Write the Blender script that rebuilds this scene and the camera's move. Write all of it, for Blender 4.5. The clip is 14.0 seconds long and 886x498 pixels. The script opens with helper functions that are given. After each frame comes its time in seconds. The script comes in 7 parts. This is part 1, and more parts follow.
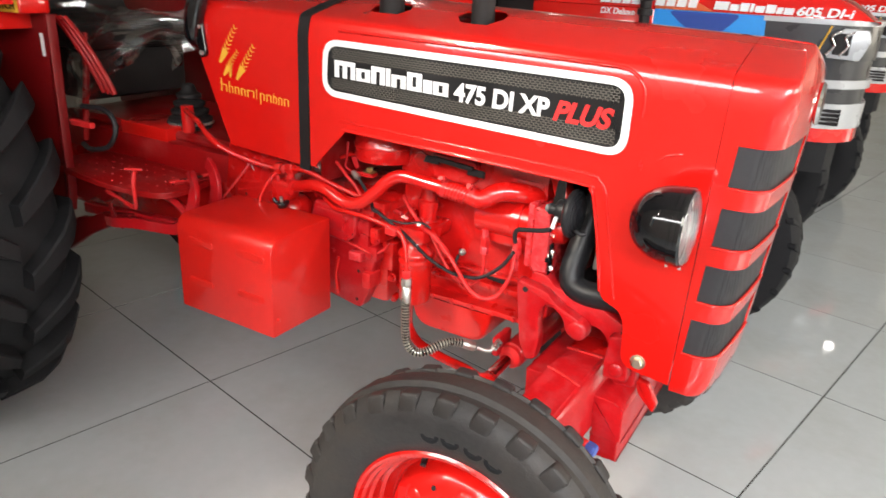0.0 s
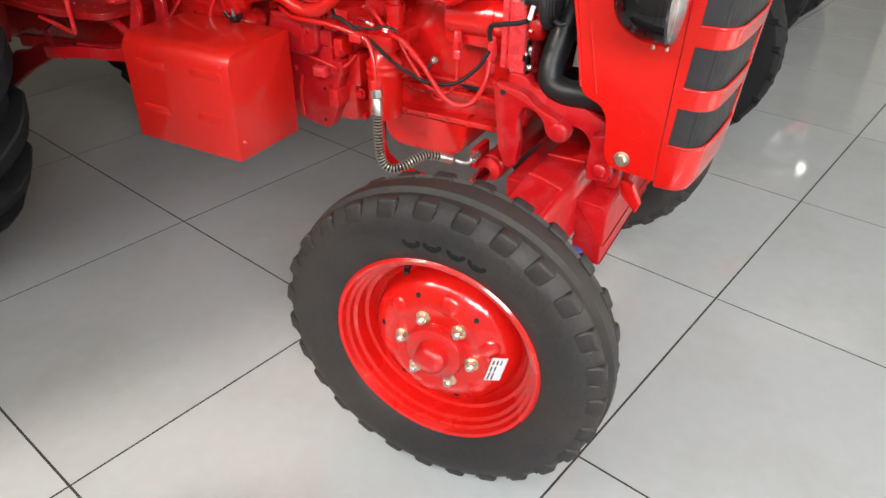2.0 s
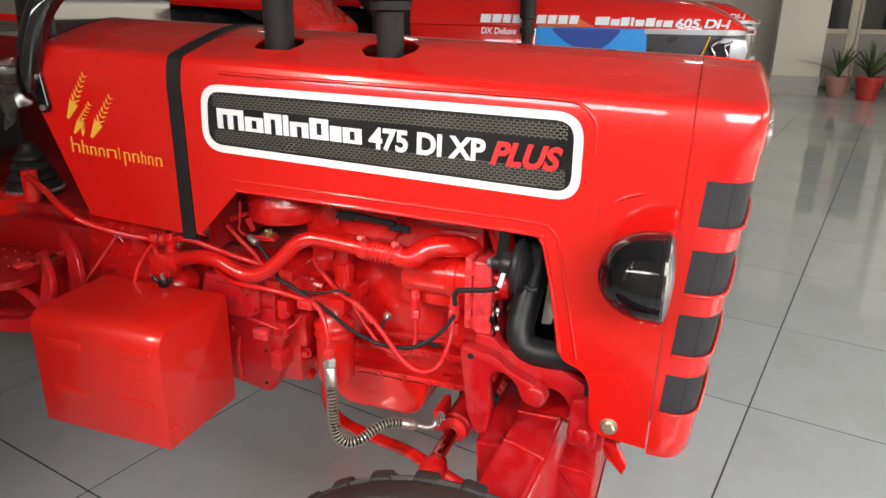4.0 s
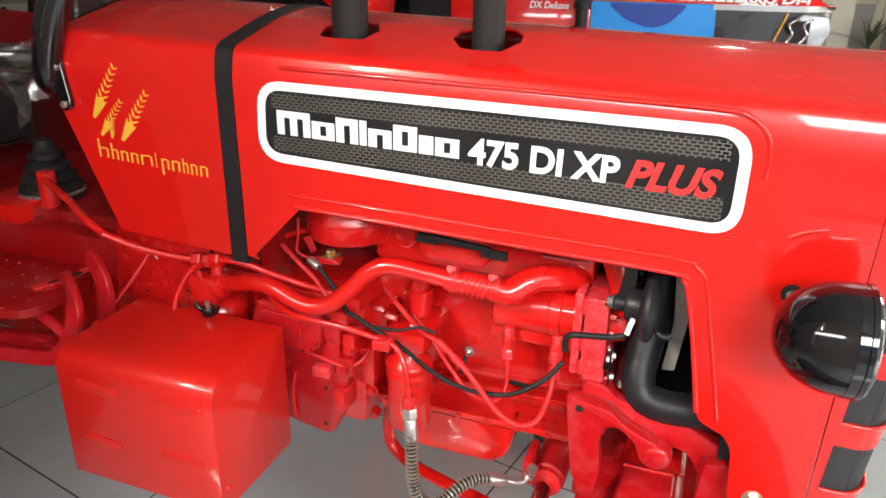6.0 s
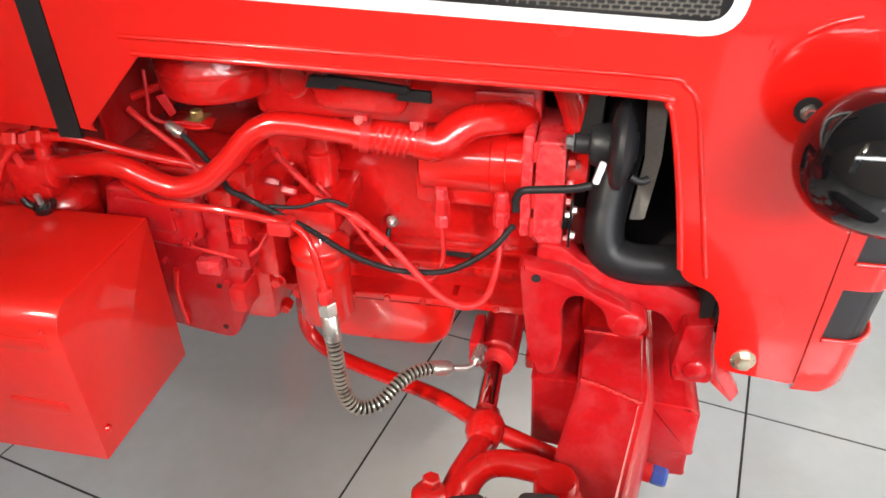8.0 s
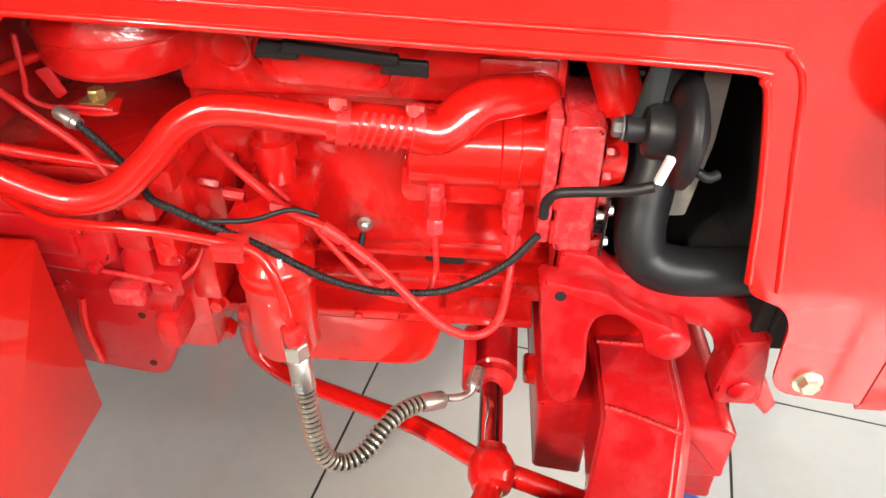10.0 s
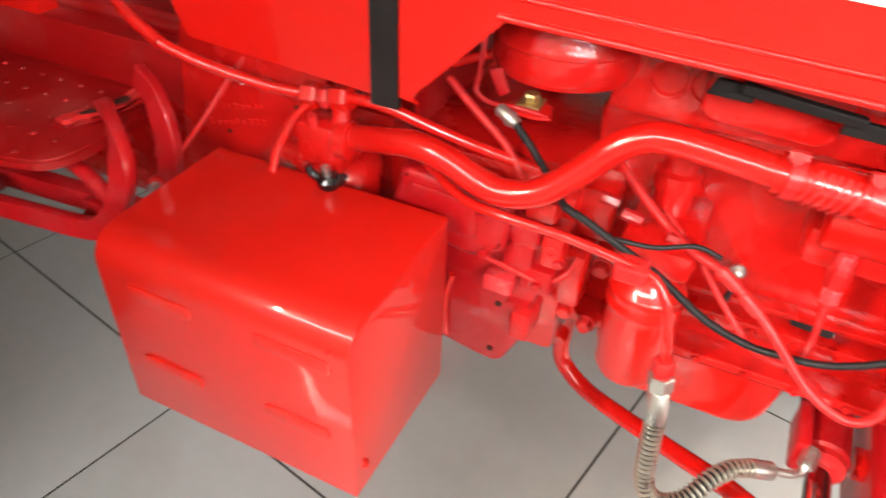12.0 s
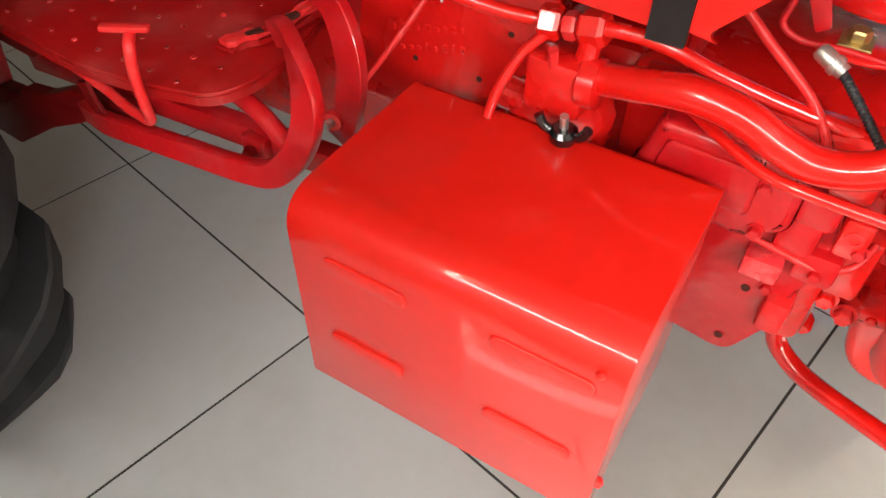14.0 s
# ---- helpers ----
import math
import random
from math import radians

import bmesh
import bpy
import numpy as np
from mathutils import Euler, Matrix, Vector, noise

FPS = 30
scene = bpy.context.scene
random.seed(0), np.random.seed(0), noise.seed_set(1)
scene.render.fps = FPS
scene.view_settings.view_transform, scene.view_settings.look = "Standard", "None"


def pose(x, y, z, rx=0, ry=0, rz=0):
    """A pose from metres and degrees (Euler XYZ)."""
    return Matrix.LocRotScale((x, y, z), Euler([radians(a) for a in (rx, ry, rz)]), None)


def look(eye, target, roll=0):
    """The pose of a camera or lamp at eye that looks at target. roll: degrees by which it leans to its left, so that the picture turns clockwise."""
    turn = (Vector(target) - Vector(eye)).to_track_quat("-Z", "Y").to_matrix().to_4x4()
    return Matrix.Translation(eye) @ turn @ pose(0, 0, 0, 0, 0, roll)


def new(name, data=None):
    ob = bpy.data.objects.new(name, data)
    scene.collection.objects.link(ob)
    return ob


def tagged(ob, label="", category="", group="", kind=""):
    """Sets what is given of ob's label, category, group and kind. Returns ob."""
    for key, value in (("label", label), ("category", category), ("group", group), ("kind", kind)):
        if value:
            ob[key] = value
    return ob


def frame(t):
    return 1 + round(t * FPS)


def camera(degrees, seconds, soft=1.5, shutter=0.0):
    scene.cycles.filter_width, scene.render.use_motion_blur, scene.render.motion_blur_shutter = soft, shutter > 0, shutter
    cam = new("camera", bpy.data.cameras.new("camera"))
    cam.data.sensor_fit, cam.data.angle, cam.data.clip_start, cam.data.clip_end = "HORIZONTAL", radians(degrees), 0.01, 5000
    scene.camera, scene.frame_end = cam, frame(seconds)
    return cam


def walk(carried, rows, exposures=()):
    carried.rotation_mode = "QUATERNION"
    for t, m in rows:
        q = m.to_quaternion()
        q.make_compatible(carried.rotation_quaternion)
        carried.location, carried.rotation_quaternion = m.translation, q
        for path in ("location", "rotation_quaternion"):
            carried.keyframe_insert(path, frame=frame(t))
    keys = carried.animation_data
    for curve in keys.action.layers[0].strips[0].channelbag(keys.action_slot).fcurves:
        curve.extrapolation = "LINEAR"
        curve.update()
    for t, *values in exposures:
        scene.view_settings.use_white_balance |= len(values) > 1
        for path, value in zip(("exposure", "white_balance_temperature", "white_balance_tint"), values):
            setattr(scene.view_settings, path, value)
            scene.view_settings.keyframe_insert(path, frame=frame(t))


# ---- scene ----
cam = camera(63.8, 14.0, 1.5, 0.4)
PATH = [
    (0, (1.815, -1.492, 1.401), (0.872, 0.119, 0.683), 2.9),
    (0.5, (1.803, -1.499, 1.399), (0.953, 0.123, 0.596), 3),
    (1, (1.812, -1.486, 1.366), (0.968, 0.07, 0.435), 1.8),
    (1.5, (1.812, -1.494, 1.328), (1.004, 0.066, 0.371), 2),
    (2, (1.805, -1.471, 1.291), (1.024, 0.013, 0.201), 0.8),
    (2.5, (1.725, -1.437, 1.281), (1.1, 0.113, 0.182), 1.7),
    (3, (1.623, -1.398, 1.383), (1.134, 0.373, 0.594), 3.4),
    (3.2, (1.613, -1.387, 1.397), (1.1, 0.424, 0.72), 2.5),
    (5.3, (1.5267, -1.1466, 1.414), (0.8001, 0.5893, 0.7372), 1.73),
    (5.5, (1.4756, -1.1258, 1.4282), (0.7691, 0.5989, 0.7037), 1.39),
    (6, (1.3511, -1.1356, 1.4234), (0.718, 0.6121, 0.6858), 0.98),
    (6.5, (1.2903, -1.1437, 1.4063), (0.8683, 0.6357, 0.5958), 1.31),
    (7, (1.2857, -1.1171, 1.3696), (1.0016, 0.6456, 0.4679), 1.28),
    (7.5, (1.2843, -1.0184, 1.3307), (1.0093, 0.6654, 0.2874), 0.79),
    (8, (1.2624, -0.902, 1.3087), (0.922, 0.7327, 0.2087), -1.15),
    (8.2, (1.2471, -0.8765, 1.2967), (0.9224, 0.7295, 0.1499), -1.06),
    (10.3, (1.1135, -0.6755, 1.2475), (1.0415, 0.8835, -0.0035), 1.6),
    (10.5, (1.105, -0.6695, 1.2525), (0.996, 0.8645, -0.0255), 1.5),
    (11, (1.0525, -0.694, 1.2565), (0.7835, 0.843, 0.0055), 1.65),
    (11.5, (0.988, -0.723, 1.2635), (0.5405, 0.7845, 0.028), 3.2),
    (12, (0.947, -0.743, 1.2635), (0.29, 0.701, 0.0465), 2.6),
    (12.5, (0.8685, -0.7605, 1.251), (0.0485, 0.5565, -0.0115), 1.65),
    (13, (0.773, -0.7465, 1.233), (0.04, 0.581, -0.071), 3.65),
    (13.5, (0.73, -0.7115, 1.223), (0.0025, 0.5495, -0.149), 2.85),
    (14, (0.71, -0.6775, 1.21), (-0.0105, 0.5245, -0.2165), 0.9),
]
walk(cam, [(t, look(eye, target, roll)) for t, eye, target, roll in PATH],
     [(0, 0.05, 6450, 10), (2.0, -0.20, 6350, 10), (3.2, -0.33, 6400, 10), (5.5, -0.04, 6450, 10), (8.2, 0.08, 6400, 10), (10.3, 0.38, 6850, 10), (11.5, 0.38, 6800, 10), (12.5, 0.48, 6850, 10),
      (14.0, 0.48, 6900, 10)])

# ---- light ----
CY = 0.14          # the tractor's middle line
TILE, TURN = 0.8, radians(-12.0)

world = bpy.data.worlds.new("sky")
scene.world = world
world.use_nodes = True
_sky = world.node_tree.nodes.new("ShaderNodeTexSky")
_sky.sky_type, _sky.sun_disc = "NISHITA", False
_sky.sun_elevation, _sky.sun_rotation = radians(56), radians(10)
world.node_tree.links.new(_sky.outputs[0], world.node_tree.nodes["Background"].inputs[0])
world.node_tree.nodes["Background"].inputs[1].default_value = 0.12
scene.view_settings.exposure = 0.0


def area_lamp(name, m, sx, sy, power, colour):
    lamp = bpy.data.lights.new(name, "AREA")
    lamp.shape, lamp.size, lamp.size_y, lamp.energy, lamp.color = "RECTANGLE", sx, sy, power, colour
    ob = new(name, lamp)
    ob.matrix_world = m
    return ob


sun = bpy.data.lights.new("sun", "SUN")
sun.energy, sun.angle, sun.color = 2.5, radians(0.5), (1.0, 0.93, 0.82)
sun_ob = new("sun", sun)
sun_ob.matrix_world = look((1.0, 6.0, 9.0), (0, 0, 0))

# stand-in lamps at unseen openings: the wide bay, low window, tall window, side windows
area_lamp("daylight", look((3.95, -3.7, 2.78), (3.95, 0, 0.9)), 4.0, 1.0, 345, (1.0, 0.99, 0.98))
area_lamp("daylight", look((0.64, -1.90, 1.90), (0.7, 0, 0.9)), 1.70, 0.16, 19, (1.0, 0.985, 0.96))
area_lamp("daylight", look((-0.93, -3.3, 3.45), (0.8, 0, 0.7)), 0.22, 0.6, 170, (1.0, 0.89, 0.72))
# these two are added to brighten the right side and the far end
area_lamp("daylight", look((8.8, 1.0, 2.3), (0, 1.0, 0.6)), 5.0, 1.7, 370, (1.0, 0.93, 0.81))
area_lamp("daylight", look((8.8, 9.0, 1.9), (0, 9.5, 1.2)), 4.0, 2.4, 180, (1.0, 0.91, 0.74))

# ---- materials ----


def material(name, colour, rough=0.5, metal=0.0, coat=0.0, vary=0.08, scale=6.0, bump=0.0, bump_scale=60.0, dirt=None, dirt_amount=0.0,
             dirt_scale=3.0, rough_vary=0.1, spec=0.5):
    """Principled paint or metal, varied by a broad and a fine noise, with fine relief and stains."""
    mat = bpy.data.materials.new(name)
    mat.use_nodes = True
    nt = mat.node_tree
    p = nt.nodes["Principled BSDF"]
    p.inputs["Metallic"].default_value = metal
    p.inputs["Coat Weight"].default_value = coat
    p.inputs["Coat Roughness"].default_value = 0.045
    p.inputs["Coat IOR"].default_value = 1.5
    p.inputs["Specular IOR Level"].default_value = spec
    co = nt.nodes.new("ShaderNodeTexCoord")
    broad, fine = nt.nodes.new("ShaderNodeTexNoise"), nt.nodes.new("ShaderNodeTexNoise")
    broad.inputs["Scale"].default_value, fine.inputs["Scale"].default_value = scale, scale * 14
    broad.inputs["Detail"].default_value, fine.inputs["Detail"].default_value = 4, 3
    for n in (broad, fine):
        nt.links.new(co.outputs["Object"], n.inputs["Vector"])
    info = nt.nodes.new("ShaderNodeObjectInfo")
    add = nt.nodes.new("ShaderNodeMath")
    add.operation = "ADD"
    nt.links.new(broad.outputs["Fac"], add.inputs[0])
    nt.links.new(fine.outputs["Fac"], add.inputs[1])
    rng = nt.nodes.new("ShaderNodeMapRange")
    rng.inputs["From Min"].default_value, rng.inputs["From Max"].default_value = 0.6, 1.4
    rng.inputs["To Min"].default_value, rng.inputs["To Max"].default_value = 1 - vary, 1 + vary
    nt.links.new(add.outputs[0], rng.inputs["Value"])
    mul = nt.nodes.new("ShaderNodeVectorMath")
    mul.operation = "SCALE"
    mul.inputs[0].default_value = colour
    nt.links.new(rng.outputs[0], mul.inputs["Scale"])
    out = mul.outputs[0]
    if dirt:
        stain = nt.nodes.new("ShaderNodeTexNoise")
        stain.inputs["Scale"].default_value, stain.inputs["Detail"].default_value, stain.inputs["Roughness"].default_value = dirt_scale, 6, 0.65
        nt.links.new(co.outputs["Object"], stain.inputs["Vector"])
        mask = nt.nodes.new("ShaderNodeMapRange")
        mask.inputs["From Min"].default_value, mask.inputs["From Max"].default_value = 0.48, 0.72
        mask.inputs["To Max"].default_value = dirt_amount
        nt.links.new(stain.outputs["Fac"], mask.inputs["Value"])
        mix = nt.nodes.new("ShaderNodeMix")
        mix.data_type = "RGBA"
        mix.inputs["B"].default_value = (*dirt, 1)
        for sock in mix.inputs:
            if sock.type == "RGBA" and sock.name == "B":
                sock.default_value = (*dirt, 1)
        cols = [k for k in mix.inputs if k.type == "RGBA"]
        cols[1].default_value = (*dirt, 1)
        nt.links.new(mask.outputs[0], mix.inputs[0])
        nt.links.new(out, cols[0])
        out = [k for k in mix.outputs if k.type == "RGBA"][0]
    nt.links.new(out, p.inputs["Base Color"])
    rr = nt.nodes.new("ShaderNodeMapRange")
    rr.inputs["From Min"].default_value, rr.inputs["From Max"].default_value = 0.3, 0.7
    rr.inputs["To Min"].default_value, rr.inputs["To Max"].default_value = max(0.02, rough - rough_vary), rough + rough_vary
    nt.links.new(broad.outputs["Fac"], rr.inputs["Value"])
    nt.links.new(rr.outputs[0], p.inputs["Roughness"])
    if bump:
        bn = nt.nodes.new("ShaderNodeTexNoise")
        bn.inputs["Scale"].default_value, bn.inputs["Detail"].default_value = bump_scale, 3
        nt.links.new(co.outputs["Object"], bn.inputs["Vector"])
        b = nt.nodes.new("ShaderNodeBump")
        b.inputs["Strength"].default_value, b.inputs["Distance"].default_value = min(1.0, bump), 0.003
        nt.links.new(bn.outputs["Fac"], b.inputs["Height"])
        nt.links.new(b.outputs[0], p.inputs["Normal"])
        nt.links.new(b.outputs[0], p.inputs["Coat Normal"])
    return mat


RED = (0.64, 0.0085, 0.0055)
M_HOOD = material("gloss_red_paint", RED, 0.24, coat=0.9, spec=0.3, vary=0.03, scale=3, rough_vary=0.05, bump=0.03, bump_scale=7)
M_CAST = material("red_painted_casting", (0.60, 0.0075, 0.0065), 0.28, coat=0.9, spec=0.4, vary=0.10, scale=9, bump=0.5, bump_scale=60, rough_vary=0.08,
                  dirt=(0.44, 0.010, 0.010), dirt_amount=0.35, dirt_scale=14)
M_PIPE = material("red_painted_pipe", (0.62, 0.008, 0.006), 0.22, coat=0.8, spec=0.4, vary=0.06, scale=12, bump=0.06, bump_scale=40)
M_SHEET = material("red_sheet_metal", RED, 0.30, coat=1.0, spec=0.3, vary=0.04, scale=4, bump=0.05, bump_scale=9)
M_BOX = material("red_box_paint", (0.62, 0.0095, 0.0052), 0.42, coat=0.75, spec=0.3, vary=0.05, scale=5, bump=0.04, bump_scale=8, rough_vary=0.06)
# dusty red, its base also darkened to put in the cab's shade
M_DUSTY_SHADED = material("dusty_red_paint", (0.28, 0.0028, 0.0035), 0.38, coat=0.12, spec=0.25, vary=0.15, scale=7, bump=0.15, bump_scale=50, dirt=(0.42, 0.07, 0.065), dirt_amount=0.4,
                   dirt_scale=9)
M_CRIMSON = material("dull_crimson_paint", (0.44, 0.006, 0.009), 0.38, coat=0.45, spec=0.25, vary=0.14, scale=10, bump=0.35, bump_scale=45, dirt=(0.52, 0.07, 0.08),
                     dirt_amount=0.35, dirt_scale=24)
# pale flecks stand for both worn paint and small glints
M_PINK = material("faded_red_fitting", (0.60, 0.016, 0.017), 0.36, coat=0.12, spec=0.3, vary=0.14, scale=20, bump=0.3, bump_scale=80, dirt=(0.64, 0.12, 0.115), dirt_amount=0.3,
                  dirt_scale=55)
# pale patches put the highlights of smooth red fittings into the colour
M_PALE_GLINT = material("scuffed_red_fitting", (0.70, 0.03, 0.038), 0.30, coat=0.7, vary=0.15, scale=25, bump=0.6, bump_scale=140, dirt=(0.72, 0.20, 0.20), dirt_amount=0.35,
                   dirt_scale=75)
M_BLACK = material("black_gloss_plastic", (0.006, 0.006, 0.007), 0.07, coat=0.6, spec=0.4, vary=0.1, scale=10, rough_vary=0.03)
M_RUBBER = material("tyre_rubber", (0.024, 0.022, 0.022), 0.56, vary=0.3, scale=7, bump=0.35, bump_scale=120, dirt=(0.058, 0.044, 0.034),
                    dirt_amount=0.7, dirt_scale=2.6)
M_RUBBER_DARK = material("dark_tyre_rubber", (0.012, 0.012, 0.0135), 0.7, spec=0.2, vary=0.2, scale=7, bump=0.2, bump_scale=90)
M_HOSE = material("black_rubber_hose", (0.014, 0.014, 0.016), 0.45, spec=0.35, vary=0.15, scale=14, bump=0.1, bump_scale=60)
M_STRIP = material("black_rubber_strip", (0.016, 0.014, 0.014), 0.55, spec=0.2, vary=0.2, scale=12)
M_PLATE = material("black_badge_plate", (0.008, 0.008, 0.009), 0.35, vary=0.1)
M_MESH = material("badge_mesh_relief", (0.115, 0.105, 0.09), 0.4, vary=0.2, scale=10)
M_WHITE = material("white_vinyl", (0.80, 0.80, 0.80), 0.4, vary=0.03)
M_SILVER = material("silver_letter", (0.78, 0.78, 0.80), 0.3, vary=0.04)
M_LETRED = material("red_vinyl", (0.78, 0.03, 0.03), 0.4, vary=0.03)
M_YELLOW = material("golden_vinyl", (0.80, 0.44, 0.04), 0.4, vary=0.06, scale=30)
M_CHROME = material("chrome", (0.75, 0.72, 0.72), 0.12, metal=1.0, vary=0.05)
M_STEEL = material("zinc_steel", (0.62, 0.61, 0.58), 0.32, metal=0.9, vary=0.12, scale=30, bump=0.1, bump_scale=90)
M_BRASS = material("yellow_zinc", (0.72, 0.66, 0.50), 0.3, metal=0.85, vary=0.15, scale=40)
M_GOLD = material("dull_yellow_zinc", (0.50, 0.38, 0.16), 0.36, metal=0.85, vary=0.15, scale=40)
M_SPRING = material("braided_steel", (0.56, 0.55, 0.48), 0.34, metal=0.85, vary=0.2, scale=50)
M_DARK = material("dark_engine_bay", (0.020, 0.018, 0.019), 0.7, spec=0.2, vary=0.2)
M_HOLE = material("dark_hole", (0.06, 0.018, 0.014), 0.8, spec=0.1, vary=0.2)
M_GREY = material("grey_fan_sheet", (0.11, 0.105, 0.11), 0.45, vary=0.15, scale=12)
M_BLUE = material("blue_paint", (0.05, 0.11, 0.42), 0.35, vary=0.1)
M_WALL = material("cream_wall_paint", (0.70, 0.66, 0.58), 0.7, vary=0.04, scale=1.5, bump=0.08, bump_scale=30, dirt=(0.6, 0.55, 0.46), dirt_amount=0.25, dirt_scale=1.2)
# ceiling toned down to cut the fill light it bounces
M_CEIL = material("dull_ceiling_paint", (0.34, 0.33, 0.31), 0.8, vary=0.03, scale=1.0)
# unseen west wall, toned brown-grey to weaken light bounced from the left
M_DARKENED_WALL = material("brown_grey_wall_paint", (0.30, 0.26, 0.22), 0.7, vary=0.06, scale=1.5, bump=0.08, bump_scale=30)
# tractor red darkened so that the fender carries shade in its colour
M_DARKENED_RED = material("maroon_fender_paint", (0.17, 0.003, 0.004), 0.4, coat=0.15, vary=0.12, scale=6, bump=0.08, bump_scale=40)
M_RIM = material("red_wheel_paint", RED, 0.25, coat=0.9, spec=0.3, vary=0.04, scale=8, bump=0.6, bump_scale=24)
M_SKIRT = material("grey_skirting", (0.42, 0.40, 0.37), 0.4, vary=0.08)
M_DOOR = material("grey_laminate_door", (0.33, 0.31, 0.28), 0.35, vary=0.1, scale=2)
M_FRAME = material("beige_frame", (0.66, 0.60, 0.48), 0.45, vary=0.08)
M_POT = material("red_plastic_pot", (0.50, 0.035, 0.03), 0.4, vary=0.1)
M_POTPINK = material("faded_terracotta_pot", (0.52, 0.26, 0.22), 0.6, vary=0.12)
M_LEAF = material("leaf_green", (0.06, 0.11, 0.035), 0.5, vary=0.35, scale=8)
M_SOIL = material("potting_soil", (0.05, 0.035, 0.025), 0.9, vary=0.3, scale=30)
M_STEP = material("pale_stair_tile", (0.66, 0.62, 0.54), 0.3, vary=0.06)
M_RISER = material("dark_stair_riser", (0.36, 0.33, 0.28), 0.4, vary=0.1)
M_PALESHEET = material("pale_grey_sheet", (0.34, 0.32, 0.29), 0.45, vary=0.15, scale=12)
M_GREYPAINT = material("dark_grey_paint", (0.030, 0.030, 0.034), 0.3, coat=0.2, vary=0.08)
M_BODYSILVER = material("silver_paint", (0.43, 0.44, 0.46), 0.3, metal=0.25, coat=0.2, vary=0.05)
M_BLUEVINYL = material("light_blue_vinyl", (0.02, 0.27, 0.72), 0.35, vary=0.06)
M_BLUEDARK = material("deep_blue_vinyl", (0.015, 0.055, 0.30), 0.35, vary=0.06)
M_ORANGE = material("orange_vinyl", (0.62, 0.10, 0.02), 0.4, vary=0.1)
M_JOINT = material("dark_tile_joint", (0.035, 0.032, 0.03), 0.8, vary=0.2)


def glass_material(name, colour=(1, 1, 1), rough=0.02, alpha=1.0):
    mat = bpy.data.materials.new(name)
    mat.use_nodes = True
    p = mat.node_tree.nodes["Principled BSDF"]
    p.inputs["Base Color"].default_value = (*colour, 1)
    p.inputs["Roughness"].default_value = rough
    p.inputs["Transmission Weight"].default_value = 1.0
    p.inputs["IOR"].default_value = 1.45
    p.inputs["Alpha"].default_value = alpha
    return mat


M_GLASS = glass_material("clear_glass")


def film_material():
    """Thin clear film: see-through, with bright sheen on its folds."""
    mat = bpy.data.materials.new("clear_plastic_film")
    mat.use_nodes = True
    nt = mat.node_tree
    clear, gloss, mix, weight, rng = (nt.nodes.new(k) for k in ("ShaderNodeBsdfTransparent", "ShaderNodeBsdfGlossy", "ShaderNodeMixShader", "ShaderNodeLayerWeight", "ShaderNodeMapRange"))
    clear.inputs["Color"].default_value = (0.90, 0.89, 0.88, 1)
    gloss.inputs["Roughness"].default_value = 0.16
    weight.inputs["Blend"].default_value = 0.35
    rng.inputs["To Min"].default_value, rng.inputs["To Max"].default_value = 0.10, 0.55
    nt.links.new(weight.outputs["Facing"], rng.inputs["Value"])
    nt.links.new(rng.outputs[0], mix.inputs[0])
    nt.links.new(clear.outputs[0], mix.inputs[1])
    nt.links.new(gloss.outputs[0], mix.inputs[2])
    nt.links.new(mix.outputs[0], nt.nodes["Material Output"].inputs["Surface"])
    return mat


M_FILM = film_material()
M_REFLECT = material("lamp_reflector", (0.55, 0.55, 0.56), 0.38, metal=0.7, vary=0.1, scale=20)


def tile_material():
    """Polished porcelain: pale grey, a faint cloud, each tile a little different."""
    mat = material("polished_floor_tile", (0.53, 0.565, 0.572), 0.05, vary=0.04, scale=1.6, rough_vary=0.03, dirt=(0.38, 0.37, 0.33), dirt_amount=0.4,
                   dirt_scale=1.7, spec=0.75)
    nt = mat.node_tree
    p = nt.nodes["Principled BSDF"]
    source = p.inputs["Base Color"].links[0].from_socket
    info, rng, mul = nt.nodes.new("ShaderNodeObjectInfo"), nt.nodes.new("ShaderNodeMapRange"), nt.nodes.new("ShaderNodeVectorMath")
    rng.inputs["To Min"].default_value, rng.inputs["To Max"].default_value = 0.96, 1.04
    mul.operation = "SCALE"
    nt.links.new(info.outputs["Random"], rng.inputs["Value"])
    nt.links.new(source, mul.inputs[0])
    nt.links.new(rng.outputs[0], mul.inputs["Scale"])
    nt.links.new(mul.outputs[0], p.inputs["Base Color"])
    return mat


M_TILE = tile_material()


def grille_material():
    """Black perforated sheet: small round holes in a grey-black plate, as relief and colour."""
    mat = material("perforated_black_sheet", (0.026, 0.025, 0.027), 0.55, spec=0.3, vary=0.1)
    nt = mat.node_tree
    p = nt.nodes["Principled BSDF"]
    co, vor, rng = nt.nodes.new("ShaderNodeTexCoord"), nt.nodes.new("ShaderNodeTexVoronoi"), nt.nodes.new("ShaderNodeMapRange")
    vor.inputs["Scale"].default_value, vor.inputs["Randomness"].default_value = 260, 0.0
    nt.links.new(co.outputs["Object"], vor.inputs["Vector"])
    rng.inputs["From Min"].default_value, rng.inputs["From Max"].default_value = 0.30, 0.42
    rng.inputs["To Min"].default_value, rng.inputs["To Max"].default_value = 0.12, 1.35
    nt.links.new(vor.outputs["Distance"], rng.inputs["Value"])
    mul = nt.nodes.new("ShaderNodeVectorMath")
    mul.operation = "SCALE"
    nt.links.new(p.inputs["Base Color"].links[0].from_socket, mul.inputs[0])
    nt.links.new(rng.outputs[0], mul.inputs["Scale"])
    nt.links.new(mul.outputs[0], p.inputs["Base Color"])
    return mat


M_GRILLE = grille_material()


